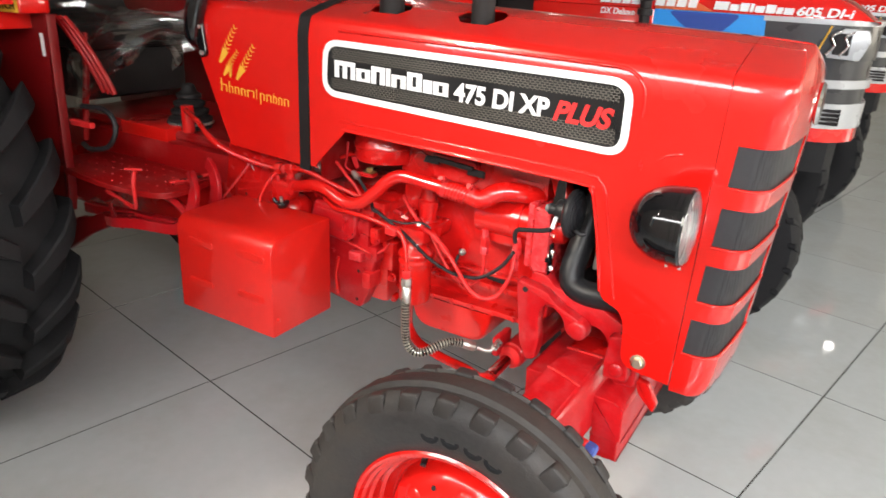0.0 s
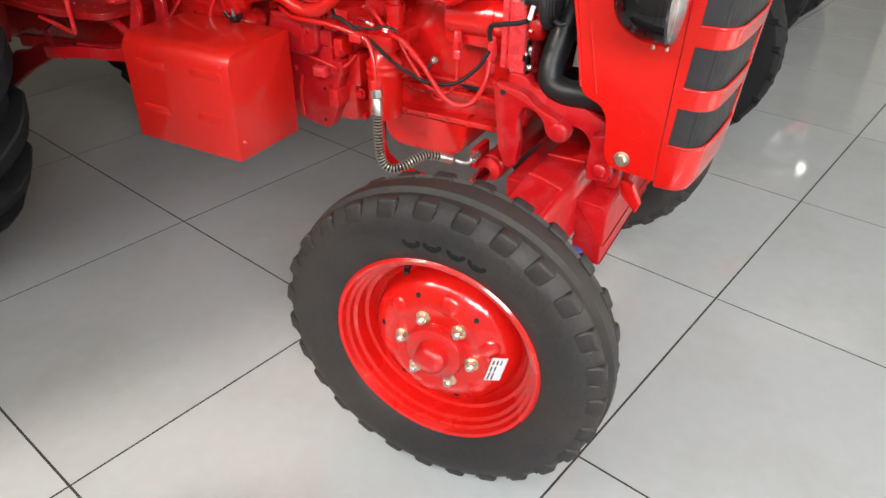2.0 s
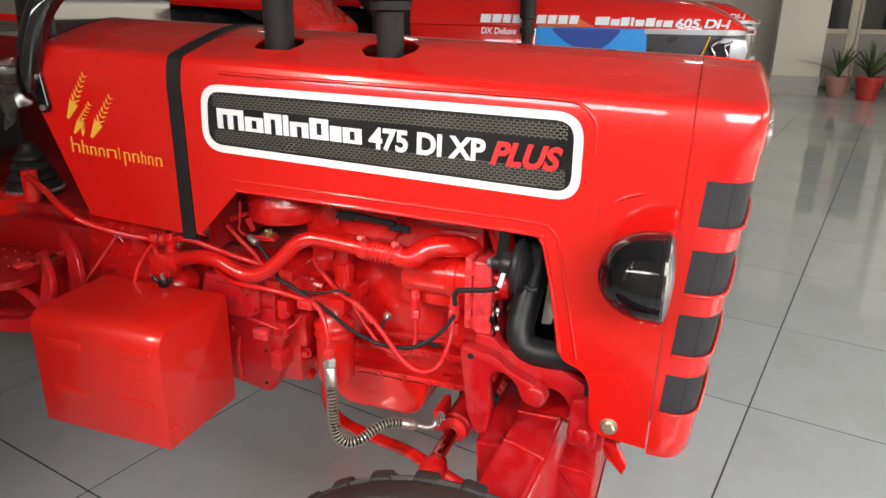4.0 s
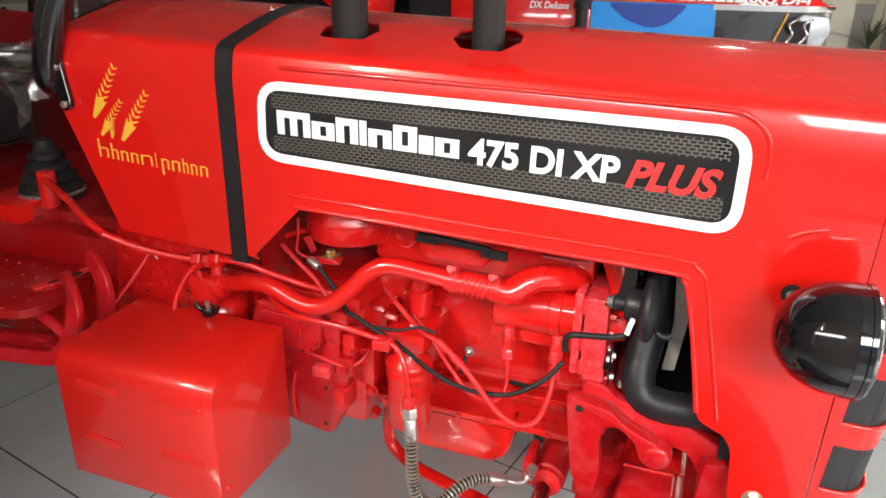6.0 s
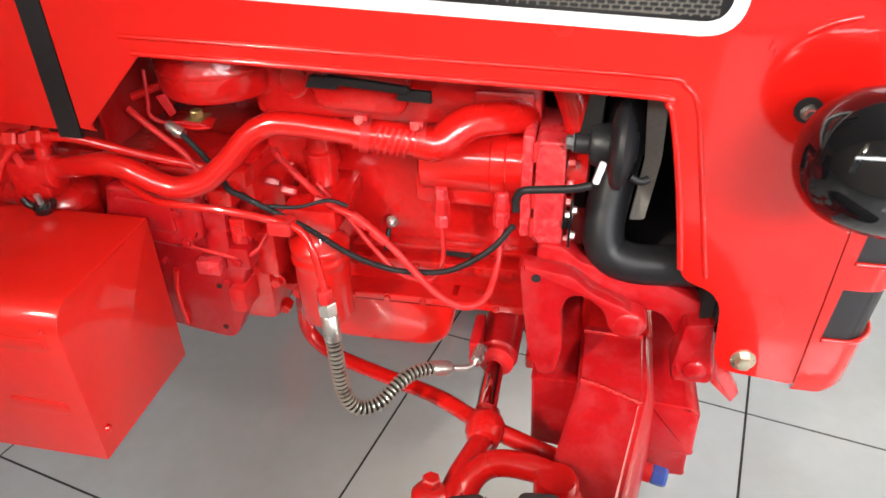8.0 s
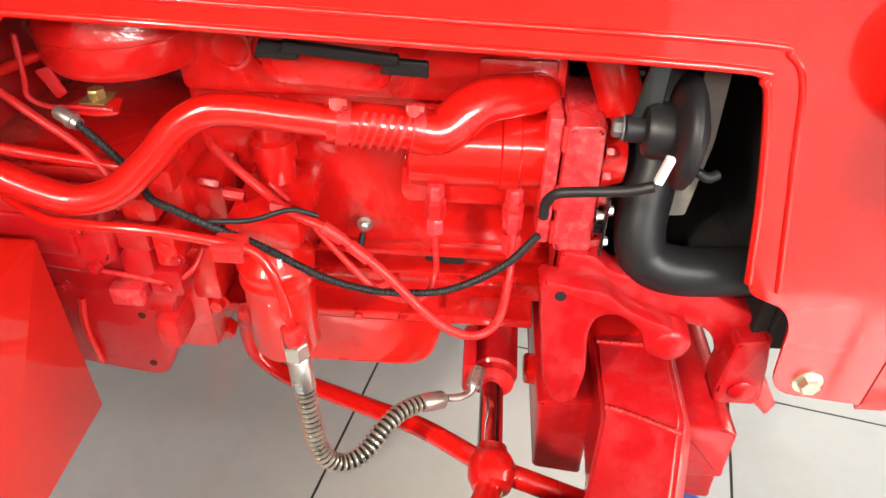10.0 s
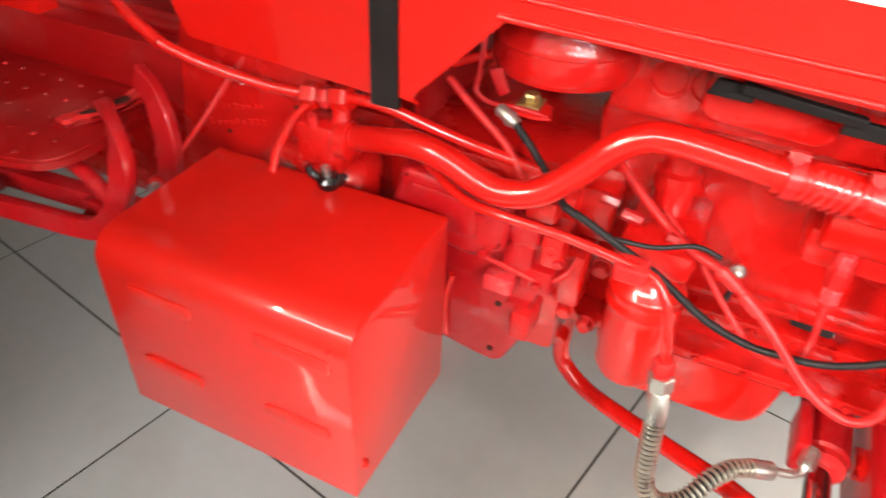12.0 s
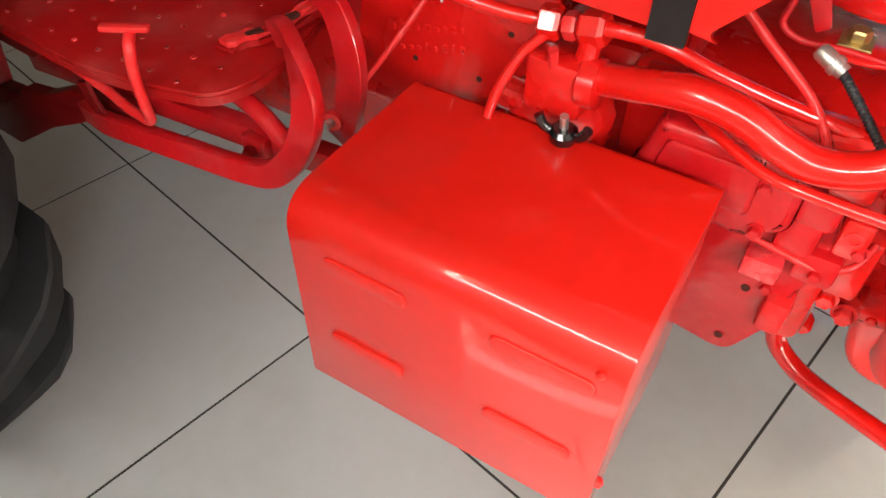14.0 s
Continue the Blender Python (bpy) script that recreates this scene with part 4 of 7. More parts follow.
for hx in (0.835, 0.88, 0.93, 1.00, 1.06, 1.12, 1.17):
    part("stud", hexnut((hx, 0.03, 1.005), (hx, 0.03, 1.02), 0.010, washer=0.013), M_CAST, head)
for hx in (0.862, 0.905, 0.965):
    part("core_plug", lathe([(0.024, 0), (0.024, 0.004), (0.020, 0.005), (0.018, 0.002), (0.001, 0.002)], pose(hx, 0.005, 0.958, 90, 0, 0), 24), M_CAST, head, "", 40)
bm = slab(rounded([(0.90, 0.93), (1.03, 0.925), (1.04, 0.985), (0.90, 0.99)], 0.02), "y", -0.02, 0.02, 0.006)
part("intake_cover", bm, M_CAST, head, "", 40)
# black handle under the hood's edge
bm = slab(rounded([(0.905, 0.973), (0.948, 0.972), (0.952, 0.988), (0.912, 0.990)], 0.003), "y", -0.055, -0.046, 0.002)
slab(rounded([(1.028, 0.962), (1.074, 0.960), (1.074, 0.976), (1.030, 0.978)], 0.003), "y", -0.055, -0.046, 0.002, bm=bm)
slab(rounded([(0.935, 0.983), (1.045, 0.974), (1.047, 0.984), (0.937, 0.994)], 0.003), "y", -0.064, -0.053, 0.002, bm=bm)
cast("lift_handle", bm, "flat black lifting strap", mat=M_STRIP)
bm = slab(rounded([(0.840, 0.60), (1.095, 0.60), (1.078, 0.496), (0.862, 0.496)], [0.005, 0.005, 0.075, 0.05], 10), "y", 0.0, 0.27, 0.012, 3)
sump = cast("oil_pan", bm, "rounded red oil pan", mat=M_SHEET)
part("pan_flange", box(0.80, 1.21, -0.005, 0.30, 0.592, 0.606, 0.003), M_CAST, sump)
bolts([(0.86 + 0.06 * k, -0.004, 0.599) for k in range(6)], 0.006, 0.006, parent=sump)

# oil filter
m = Matrix.Translation((0.902, -0.068, 0))
prof = [(0.001, 0.600), (0.024, 0.601), (0.036, 0.605), (0.041, 0.615), (0.0415, 0.702), (0.0425, 0.712), (0.0445, 0.715), (0.0445, 0.721), (0.0425, 0.724), (0.0425, 0.731), (0.0445, 0.734), (0.0445, 0.740),
        (0.042, 0.744), (0.030, 0.754), (0.024, 0.780), (0.001, 0.792)]
oil_filter = cast("oil_filter", lathe(prof, m, 36, False), "red oil filter canister", mat=M_SHEET)
part("filter_head", box(0.86, 0.945, -0.10, 0.04, 0.772, 0.812, 0.012), M_CAST, oil_filter, "", 40)
part("collar", lathe([(0.022, 0.80), (0.022, 0.842), (0.026, 0.842), (0.026, 0.862), (0.020, 0.866), (0.020, 0.90)], Matrix.Translation((0.898, -0.01, 0)), 24), M_CAST, oil_filter, "", 40)
for k, hx in enumerate((0.842, 0.872, 0.925)):
    part("union", hexnut((hx - 0.016, -0.055 - 0.012 * k, 0.830 - 0.006 * k), (hx + 0.006, -0.055 - 0.012 * k, 0.827 - 0.006 * k), 0.0072), M_CRIMSON, oil_filter)

# coolant pipe, rubber joint and elbow
WATER = [(0.530, -0.112, 0.852), (0.575, -0.122, 0.865), (0.625, -0.131, 0.877), (0.668, -0.135, 0.874), (0.705, -0.137, 0.860), (0.738, -0.137, 0.853), (0.776, -0.132, 0.863), (0.812, -0.122, 0.893),
         (0.840, -0.113, 0.923), (0.867, -0.106, 0.939), (0.895, -0.103, 0.942), (0.940, -0.101, 0.938), (0.998, -0.101, 0.933)]
coolant = part("coolant_pipe", tube(WATER, 0.0160, 10, 20), M_PIPE, tractor, "thick bent red coolant pipe", 60)
bm = tube([(0.985, -0.101, 0.934), (1.025, -0.098, 0.931), (1.078, -0.086, 0.922)], 0.0206, 8, 24)
joint = part("hose_joint", bm, M_PIPE, coolant, "red painted rubber joint", 60)
for k in range(6):
    c = Vector((1.014 + 0.0080 * k, -0.0985 + 0.0012 * k, 0.9315 - 0.0013 * k))
    bm = tube([c + Vector((-0.008 + 0.004 * t, -0.0206 * math.cos(radians(-60 + 30 * t)), 0.0206 * math.sin(radians(-60 + 30 * t)))) for t in range(5)], 0.0022, 4, 6)
    part("cord_mark", bm, M_PINK, joint, "", 60)
for cx, cyy, cz in ((0.998, -0.1005, 0.933), (1.066, -0.089, 0.9245)):
    ax = Vector((0.97, 0.17, -0.14)).normalized()
    c = Vector((cx, cyy, cz))
    bm = lathe([(0.0210, -0.006), (0.0228, -0.006), (0.0228, 0.006), (0.0210, 0.006)], frame_of(c, c + ax), 28, False)
    clamp = part("hose_clamp", bm, M_PINK, coolant, "red hose clamp with pale flecks", 40)
    rod(c + Vector((0, -0.012, 0.022)), c + Vector((0, -0.024, 0.030)), 0.006, 10, bm=(sc := bmesh.new()))
    part("clamp_screw", sc, M_PINK, clamp)
    part("clamp_screw", hexnut(c + Vector((-0.007, -0.016, 0.028)), c + Vector((0.009, -0.016, 0.028)), 0.006), M_PINK, clamp)
ELBOW = [(1.062, -0.090, 0.925), (1.084, -0.086, 0.920), (1.100, -0.078, 0.926), (1.114, -0.068, 0.936), (1.132, -0.054, 0.941), (1.158, -0.036, 0.939), (1.180, -0.012, 0.932), (1.190, 0.012, 0.922)]
part("elbow", tube(ELBOW, 0.0228, 10, 20), M_PIPE, coolant, "", 60)
part("elbow_flange", box(1.120, 1.205, 0.000, 0.030, 0.895, 0.962, 0.008), M_CAST, coolant, "", 40)

# starter and pump body
bm = lathe([(0.040, 0), (0.045, 0.004), (0.046, 0.10), (0.048, 0.102), (0.048, 0.120), (0.044, 0.122), (0.044, 0.150)], frame_of((1.050, -0.006, 0.862), (1.21, -0.006, 0.864)), 36)
pump = cast("injection_pump", bm, "red cylindrical pump body", mat=M_PIPE)
part("pump_foot", box(1.04, 1.20, -0.028, 0.05, 0.796, 0.845, 0.012), M_CAST, pump, "", 40)
part("pump_flange", box(1.194, 1.210, -0.056, 0.05, 0.772, 0.926, 0.005), M_PALE_GLINT, pump, "", 40)
part("gear_cover", slab(rounded([(1.2125, 0.766), (1.256, 0.764), (1.252, 0.922), (1.2125, 0.922)], 0.009), "y", -0.061, 0.06, 0.006), M_PALE_GLINT, pump, "red cover with highlights put in as pale patches", 40)
part("drive_body", lathe([(0.034, 0), (0.036, 0.01), (0.030, 0.03), (0.018, 0.034)], frame_of((1.250, -0.015, 0.866), (1.30, -0.015, 0.866)), 28), M_CAST, pump, "", 40)
for hz in (0.790, 0.835, 0.905):
    part("seam_bead", rod((1.2115, -0.0575, hz - 0.014), (1.2115, -0.0575, hz + 0.014), 0.0028, 8), M_PINK, pump, "", 60)
bolts([(1.255, -0.048, 0.772 + 0.029 * k) for k in range(6)], 0.0068, 0.010, axis=(1, 0, 0), parent=pump)
bolts([(1.256, -0.054, 0.812)], 0.0058, 0.010, axis=(1, 0, 0), parent=pump, mat=M_STEEL, name="bright_nut")
for hx in (1.082, 1.168):
    part("banjo", hexnut((hx, -0.04, 0.790), (hx, -0.04, 0.815), 0.012), M_PINK, pump)
    part("banjo", hexnut((hx, -0.041, 0.815), (hx, -0.041, 0.833), 0.0095), M_PALE_GLINT, pump)
part("duct", tube([(1.23, 0.02, 1.02), (1.245, 0.0, 0.985), (1.262, -0.01, 0.945), (1.27, -0.012, 0.92)], 0.024, 8, 18), M_PIPE, tractor, "red duct above the pump", 60)
# small black cable bracket on the pump's end
lug = cast("cable_bracket", box(1.262, 1.2655, -0.074, -0.052, 0.772, 0.846, 0.0015), "black cable bracket with bright screws", mat=M_BLACK)
bolts([(1.2655, -0.063, 0.786), (1.2655, -0.063, 0.826)], 0.0055, 0.006, axis=(1, 0, 0), parent=lug, mat=M_STEEL, name="screw")
part("bracket_foot", box(1.253, 1.262, -0.070, -0.056, 0.800, 0.812, 0.001), M_BLACK, lug)

# alternator, fan, hoses
HX, HY, HZ = 1.300, -0.088, 0.935
bm = lathe([(0.010, -0.040), (0.013, -0.038), (0.013, -0.022), (0.024, -0.020), (0.027, -0.014), (0.027, 0.002), (0.046, 0.006), (0.052, 0.010), (0.054, 0.014), (0.054, 0.019), (0.050, 0.023),
            (0.047, 0.0225), (0.044, 0.026), (0.040, 0.0255), (0.036, 0.029), (0.032, 0.0285), (0.027, 0.032), (0.022, 0.0315), (0.015, 0.036), (0.0005, 0.037)],
           frame_of((HX, HY, HZ), (HX + 0.1, HY - 0.004, HZ)), 40, False)
alt = cast("horn", bm, "round black ringed horn beside the fan", mat=M_HOSE)
part("horn_nut", hexnut((HX - 0.040, HY + 0.0015, HZ), (HX - 0.050, HY + 0.002, HZ), 0.009, washer=0.012), M_GREY, alt, "dull steel nut")
part("horn_bracket", slab(rounded([(1.262, 0.93), (1.290, 0.928), (1.292, 1.02), (1.276, 1.02)], 0.005), "y", HY - 0.002, HY + 0.002, 0.001), M_BLACK, alt)
part("horn_lug", tube([(HX + 0.03, HY - 0.02, HZ - 0.03), (HX + 0.042, HY - 0.02, HZ - 0.036), (HX + 0.052, HY - 0.016, HZ - 0.034)], 0.005, 6, 8), M_HOSE, alt, "", 60)
part("fan_sheet", slab(rounded([(1.345, 0.785), (1.366, 0.787), (1.376, 0.88), (1.374, 0.975), (1.346, 0.975), (1.354, 0.88)], 0.004), "y", -0.006, 0.0, 0.001), M_PALESHEET, alt, "pale grey sheet edge beside the fan")
part("connector", turned(box(-0.004, 0.004, -0.004, 0.004, -0.014, 0.014, 0.0015), pose(1.292, -0.138, 0.922, 0, 14, 0)), M_WHITE, alt, "white plastic connector")
cast("alternator", lathe([(0.022, 0), (0.040, 0.006), (0.043, 0.05), (0.036, 0.056)], frame_of((1.245, 0.06, 0.930), (1.31, 0.06, 0.930)), 28), "black alternator body", mat=M_BLACK)
fan = cast("fan", lathe([(0.030, 0), (0.030, 0.03), (0.022, 0.034)], frame_of((1.352, CY, 0.90), (1.39, CY, 0.90)), 24), "grey radiator fan at rest", mat=M_GREY)
blade = slab(rounded([(-0.035, 0.03), (0.035, 0.03), (0.055, 0.19), (-0.050, 0.19)], 0.012), "z", -0.0012, 0.0012)
for k in range(6):
    b = blade.copy()
    turned(b, Matrix.Translation((1.372, CY, 0.90)) @ Matrix.Rotation(radians(60 * k + 14), 4, "X") @ pose(0, 0, 0, 0, 90, 90) @ Matrix.Rotation(radians(24), 4, "Y"))
    part("fan_blade", b, M_GREY, fan)
blade.free()
RADHOSE = [(1.330, 0.03, 0.95), (1.326, 0.010, 0.90), (1.314, -0.02, 0.83), (1.310, -0.040, 0.785), (1.320, -0.050, 0.757), (1.350, -0.055, 0.746), (1.395, -0.055, 0.746), (1.475, -0.045, 0.746)]
part("radiator_hose", tube(RADHOSE, 0.0285, 8, 22), M_HOSE, tractor, "bent black radiator hose", 60)
part("fan_shroud", slab(rounded([(1.452, 0.66), (1.468, 0.66), (1.468, 1.15), (1.452, 1.15)], 0.003), "y", CY - 0.22, CY + 0.22), M_DARK, tractor, "black fan shroud")
# dark plates stand in for shade and hide the tiles behind the gap
part("shroud_side", box(1.25, 1.452, CY + 0.20, CY + 0.212, 0.60, 1.10, 0.002), M_DARK, tractor, "dark side plate added to stand for shade by the fan")
part("shroud_floor", box(1.285, 1.45, -0.05, 0.34, 0.716, 0.722), M_DARK, tractor, "dark floor plate added to stand for shade under the fan")
part("radiator_cap_tank", box(1.44, 1.56, CY - 0.21, CY + 0.21, 1.15, 1.20, 0.01), M_DARK, tractor, "black radiator tank")

# front support casting and axle
NEAR = [(1.200, 0.756), (1.276, 0.742), (1.306, 0.716), (1.353, 0.697), (1.372, 0.680), (1.372, 0.656), (1.352, 0.644), (1.332, 0.654), (1.320, 0.690), (1.290, 0.712), (1.269, 0.706), (1.263, 0.680),
        (1.270, 0.614), (1.264, 0.562), (1.238, 0.556), (1.219, 0.602), (1.208, 0.684)]
support = cast("front_support", slab(rounded(NEAR, 0.010, 3), "y", -0.100, -0.066, 0.006, 2), "red cast front support bracket", mat=M_CRIMSON)
ARCH = [(1.222, 0.772), (1.262, 0.768), (1.284, 0.745), (1.380, 0.732), (1.446, 0.700), (1.484, 0.670), (1.496, 0.600), (1.496, 0.552), (1.444, 0.548), (1.436, 0.616), (1.412, 0.664), (1.389, 0.676),
        (1.367, 0.672), (1.34, 0.690), (1.222, 0.690)]
part("arch", slab(rounded(ARCH, 0.012, 3), "y", -0.068, -0.030, 0.005, 2), M_CRIMSON, support, "", 40)
part("cross_web", box(1.222, 1.268, -0.06, 0.30, 0.66, 0.765, 0.008), M_CRIMSON, support, "", 40)
part("cross_web", box(1.29, 1.40, -0.035, 0.33, 0.682, 0.715, 0.010), M_CRIMSON, support, "", 40)
part("front_leg", slab(rounded([(1.432, 0.676), (1.470, 0.684), (1.486, 0.590), (1.480, 0.574), (1.430, 0.574), (1.426, 0.600)], 0.006), "y", -0.096, -0.05, 0.005), M_CRIMSON, support, "", 40)
part("front_leg", box(1.452, 1.496, 0.30, 0.345, 0.545, 0.69, 0.010), M_CRIMSON, support, "", 40)
part("pin_boss", lathe([(0.001, 0), (0.014, 0.001), (0.021, 0.004), (0.025, 0.010), (0.026, 0.03)], pose(1.357, -0.104, 0.668, -90, 0, 0), 24), M_CRIMSON, support, "", 40)
part("pin_boss", lathe([(0.011, 0), (0.016, 0.004), (0.016, 0.02)], pose(1.457, -0.103, 0.600, -90, 0, 0), 20), M_CRIMSON, support, "", 40)
part("hole_mark", lathe([(0.0065, 0), (0.0065, 0.001)], pose(1.225, -0.1008, 0.735, -90, 0, 0), 14), M_DARK, support)
part("tow_lug", slab(rounded([(1.488, 0.560), (1.520, 0.553), (1.545, 0.508), (1.537, 0.486), (1.498, 0.524)], 0.005), "y", -0.034, -0.014, 0.003), M_CAST, support, "small red angled lug", 40)

axle = cast("front_axle", slab(rounded([(1.300, 0.556), (1.412, 0.558), (1.418, 0.43), (1.302, 0.42)], 0.012), "y", 0.028, 0.40, 0.006), "red box-section front axle")
bm = bmesh.new()
rows = []
for yy, xa, xb, zt, zb in ((0.036, 1.301, 1.398, 0.556, 0.43), (-0.112, 1.297, 1.394, 0.556, 0.41), (-0.330, 1.240, 1.345, 0.450, 0.335)):
    rows.append([bm.verts.new(q) for q in ((xa, yy, zt), (xb, yy, zt + 0.003), (xb + 0.016, yy, zt - 0.016), (xb + 0.022, yy, zb + 0.01), (xb + 0.010, yy, zb), (xa, yy, zb))])
for a, b in zip(rows, rows[1:]):
    for k in range(6):
        bm.faces.new((a[k], a[(k + 1) % 6], b[(k + 1) % 6], b[k]))
bm.faces.new(rows[0])
bm.faces.new(rows[-1][::-1])
bmesh.ops.bevel(bm, geom=bm.edges[:], offset=0.005, segments=2, affect="EDGES")
part("axle_arm", bm, M_CRIMSON, axle, "", 40)
part("weld_bead", tube([(1.302, -0.098, 0.557), (1.33, -0.108, 0.558), (1.36, -0.120, 0.557), (1.392, -0.130, 0.553)], 0.0038, 8, 8, ripple=(0.006, 0.0008)), M_PINK, axle, "rough weld bead", 60)
part("weld_bead", tube([(1.303, 0.016, 0.558), (1.35, 0.012, 0.560), (1.396, 0.012, 0.561)], 0.0036, 8, 8, ripple=(0.006, 0.0008)), M_PINK, axle, "rough weld bead", 60)
part("pivot_plate", slab(rounded([(1.402, 0.514), (1.468, 0.508), (1.486, 0.496), (1.488, 0.404), (1.418, 0.404)], 0.006), "y", -0.080, 0.36, 0.005), M_CRIMSON, axle, "", 40)
part("pivot_plate", slab(rounded([(1.412, 0.410), (1.482, 0.412), (1.484, 0.350), (1.415, 0.350)], 0.006), "y", -0.076, 0.36, 0.005), M_CRIMSON, axle, "", 40)
part("rear_plate", slab(rounded([(1.226, 0.506), (1.302, 0.508), (1.302, 0.35), (1.232, 0.36)], 0.008), "y", -0.052, 0.36, 0.005), M_CRIMSON, axle, "", 40)
part("axle_pin", rod((1.395, -0.115, 0.400), (1.425, -0.120, 0.398), 0.015, 18, 0.002), M_PINK, axle)
part("blue_nut", hexnut((1.425, -0.120, 0.398), (1.448, -0.124, 0.396), 0.016), M_BLUE, axle, "blue painted nut")
kp = cast("kingpin", lathe([(0.030, 0.27), (0.036, 0.28), (0.036, 0.50), (0.030, 0.51), (0.018, 0.52)], Matrix.Translation((1.285, -0.335, 0)), 24), "red kingpin housing")
part("spindle", rod((1.285, -0.335, 0.348), (1.283, -0.46, 0.348), 0.034, 20, 0.004), M_CAST, kp)
part("knuckle_bar", tube([(1.150, -0.290, 0.462), (1.160, -0.258, 0.492), (1.184, -0.236, 0.504), (1.226, -0.231, 0.506), (1.276, -0.240, 0.500), (1.302, -0.275, 0.480), (1.304, -0.32, 0.46)], 0.0195, 8, 14), M_CAST, kp, "", 60)
part("knuckle_boss", lathe([(0.024, 0.440), (0.030, 0.448), (0.031, 0.512), (0.026, 0.520), (0.010, 0.521), (0.0005, 0.520)], Matrix.Translation((1.278, -0.254, 0)), 28), M_CAST, kp, "", 40)
part("tie_rod", tube([(1.166, -0.168, 0.480), (1.154, -0.215, 0.488), (1.140, -0.270, 0.490), (1.132, -0.34, 0.480)], 0.0175, 8, 14), M_CAST, kp, "", 60)
part("tie_end", lathe([(0.012, 0), (0.022, 0.004), (0.026, 0.016), (0.026, 0.030), (0.020, 0.038), (0.012, 0.042)], frame_of((1.110, -0.300, 0.470), (1.112, -0.29, 0.52)), 20), M_CAST, kp, "", 40)
part("tie_nut", hexnut((1.112, -0.291, 0.512), (1.1125, -0.2885, 0.526), 0.013), M_CAST, kp)
part("kingpin_cap", hexnut((1.285, -0.335, 0.52), (1.285, -0.335, 0.54), 0.018), M_CAST, kp)
part("steering_arm", tube([(1.166, -0.148, 0.484), (1.200, -0.152, 0.474), (1.250, -0.158, 0.458), (1.320, -0.166, 0.436)], 0.0145, 8, 14), M_CAST, kp, "", 60)

# steering cylinder, its hose and the drag link
cyl = cast("steering_cylinder", rod((1.165, -0.008, 0.498), (1.175, 0.38, 0.50), 0.034, 28, 0.006), "red hydraulic steering cylinder", mat=M_CRIMSON)
part("gland", lathe([(0.022, 0), (0.030, 0.004), (0.030, 0.02)], frame_of((1.164, -0.022, 0.498), (1.165, 0.0, 0.498)), 24), M_PINK, cyl, "", 40)
part("piston_rod", rod((1.163, -0.122, 0.492), (1.164, 0.0, 0.498), 0.0162, 24), M_CHROME, cyl, "bright chrome piston rod", 60)
part("ball_joint", lathe([(0.014, -0.030), (0.024, -0.026), (0.030, -0.012), (0.030, 0.006), (0.026, 0.016), (0.022, 0.020), (0.020, 0.030), (0.015, 0.034)],
                         frame_of((1.166, -0.150, 0.484), (1.165, -0.08, 0.489)), 28), M_CAST, cyl, "", 40)
part("grease_nipple", rod((1.166, -0.178, 0.480), (1.166, -0.192, 0.478), 0.005, 10), M_CAST, cyl)
part("port_block", box(1.122, 1.140, -0.040, 0.040, 0.500, 0.552, 0.005), M_CRIMSON, cyl, "", 40)
part("cylinder_arm", box(1.21, 1.31, 0.02, 0.06, 0.455, 0.485, 0.006), M_CAST, cyl, "", 40)
part("arm_nut", hexnut((1.262, 0.02, 0.495), (1.262, 0.0, 0.495), 0.013), M_GREY, cyl)
part("drag_link", tube([(0.800, 0.075, 0.560), (0.790, 0.080, 0.500), (0.790, 0.080, 0.440), (0.812, 0.072, 0.412), (0.860, 0.050, 0.402), (0.96, 0.000, 0.418), (1.07, -0.070, 0.455), (1.150, -0.136, 0.482)],
                       0.0138, 8, 16), M_PIPE, tractor, "long red steering drag link", 60)

# hydraulic line and braided hose
part("feed_pipe", tube([(0.600, -0.075, 0.838), (0.650, -0.120, 0.842), (0.700, -0.146, 0.836), (0.745, -0.157, 0.838), (0.82, -0.158, 0.836), (0.890, -0.156, 0.824), (0.916, -0.158, 0.815), (0.932, -0.165, 0.792), (0.942, -0.172, 0.755),
                        (0.946, -0.175, 0.725)], 0.0054, 8, 12), M_PIPE, tractor, "slim red hydraulic pipe", 60)
part("pipe_clip", box(0.872, 0.905, -0.168, -0.140, 0.808, 0.828, 0.004), M_PINK, tractor, "red pipe clip with pale flecks")
fit_ob = part("hose_fitting", hexnut((0.9445, -0.1745, 0.735), (0.9465, -0.1755, 0.715), 0.0115), M_PINK, tractor, "hose fitting of painted and bright hexagons")
part("hexagon", hexnut((0.9465, -0.1755, 0.715), (0.9485, -0.177, 0.694), 0.0140), M_STEEL, fit_ob, "bright hexagon")
part("ferrule", lathe([(0.0112, 0), (0.0125, 0.003), (0.0125, 0.036), (0.0112, 0.040)], frame_of((0.9485, -0.177, 0.694), (0.9545, -0.187, 0.652)), 20), M_STEEL, fit_ob, "bright crimped ferrule", 40)
HOSE = [(0.9545, -0.187, 0.655), (0.9575, -0.191, 0.615), (0.962, -0.194, 0.572), (0.972, -0.195, 0.546), (0.990, -0.190, 0.533), (1.012, -0.175, 0.536), (1.032, -0.148, 0.549), (1.050, -0.125, 0.553), (1.075, -0.104, 0.548)]
part("inner_hose", tube(HOSE, 0.0092, 10, 14), M_STRIP, fit_ob, "black rubber hose", 60)
part("spring_guard", tube(HOSE, 0.0118, 10, 14, ripple=(0.0074, 0.0046)), M_SPRING, fit_ob, "coiled steel hose guard", 60)
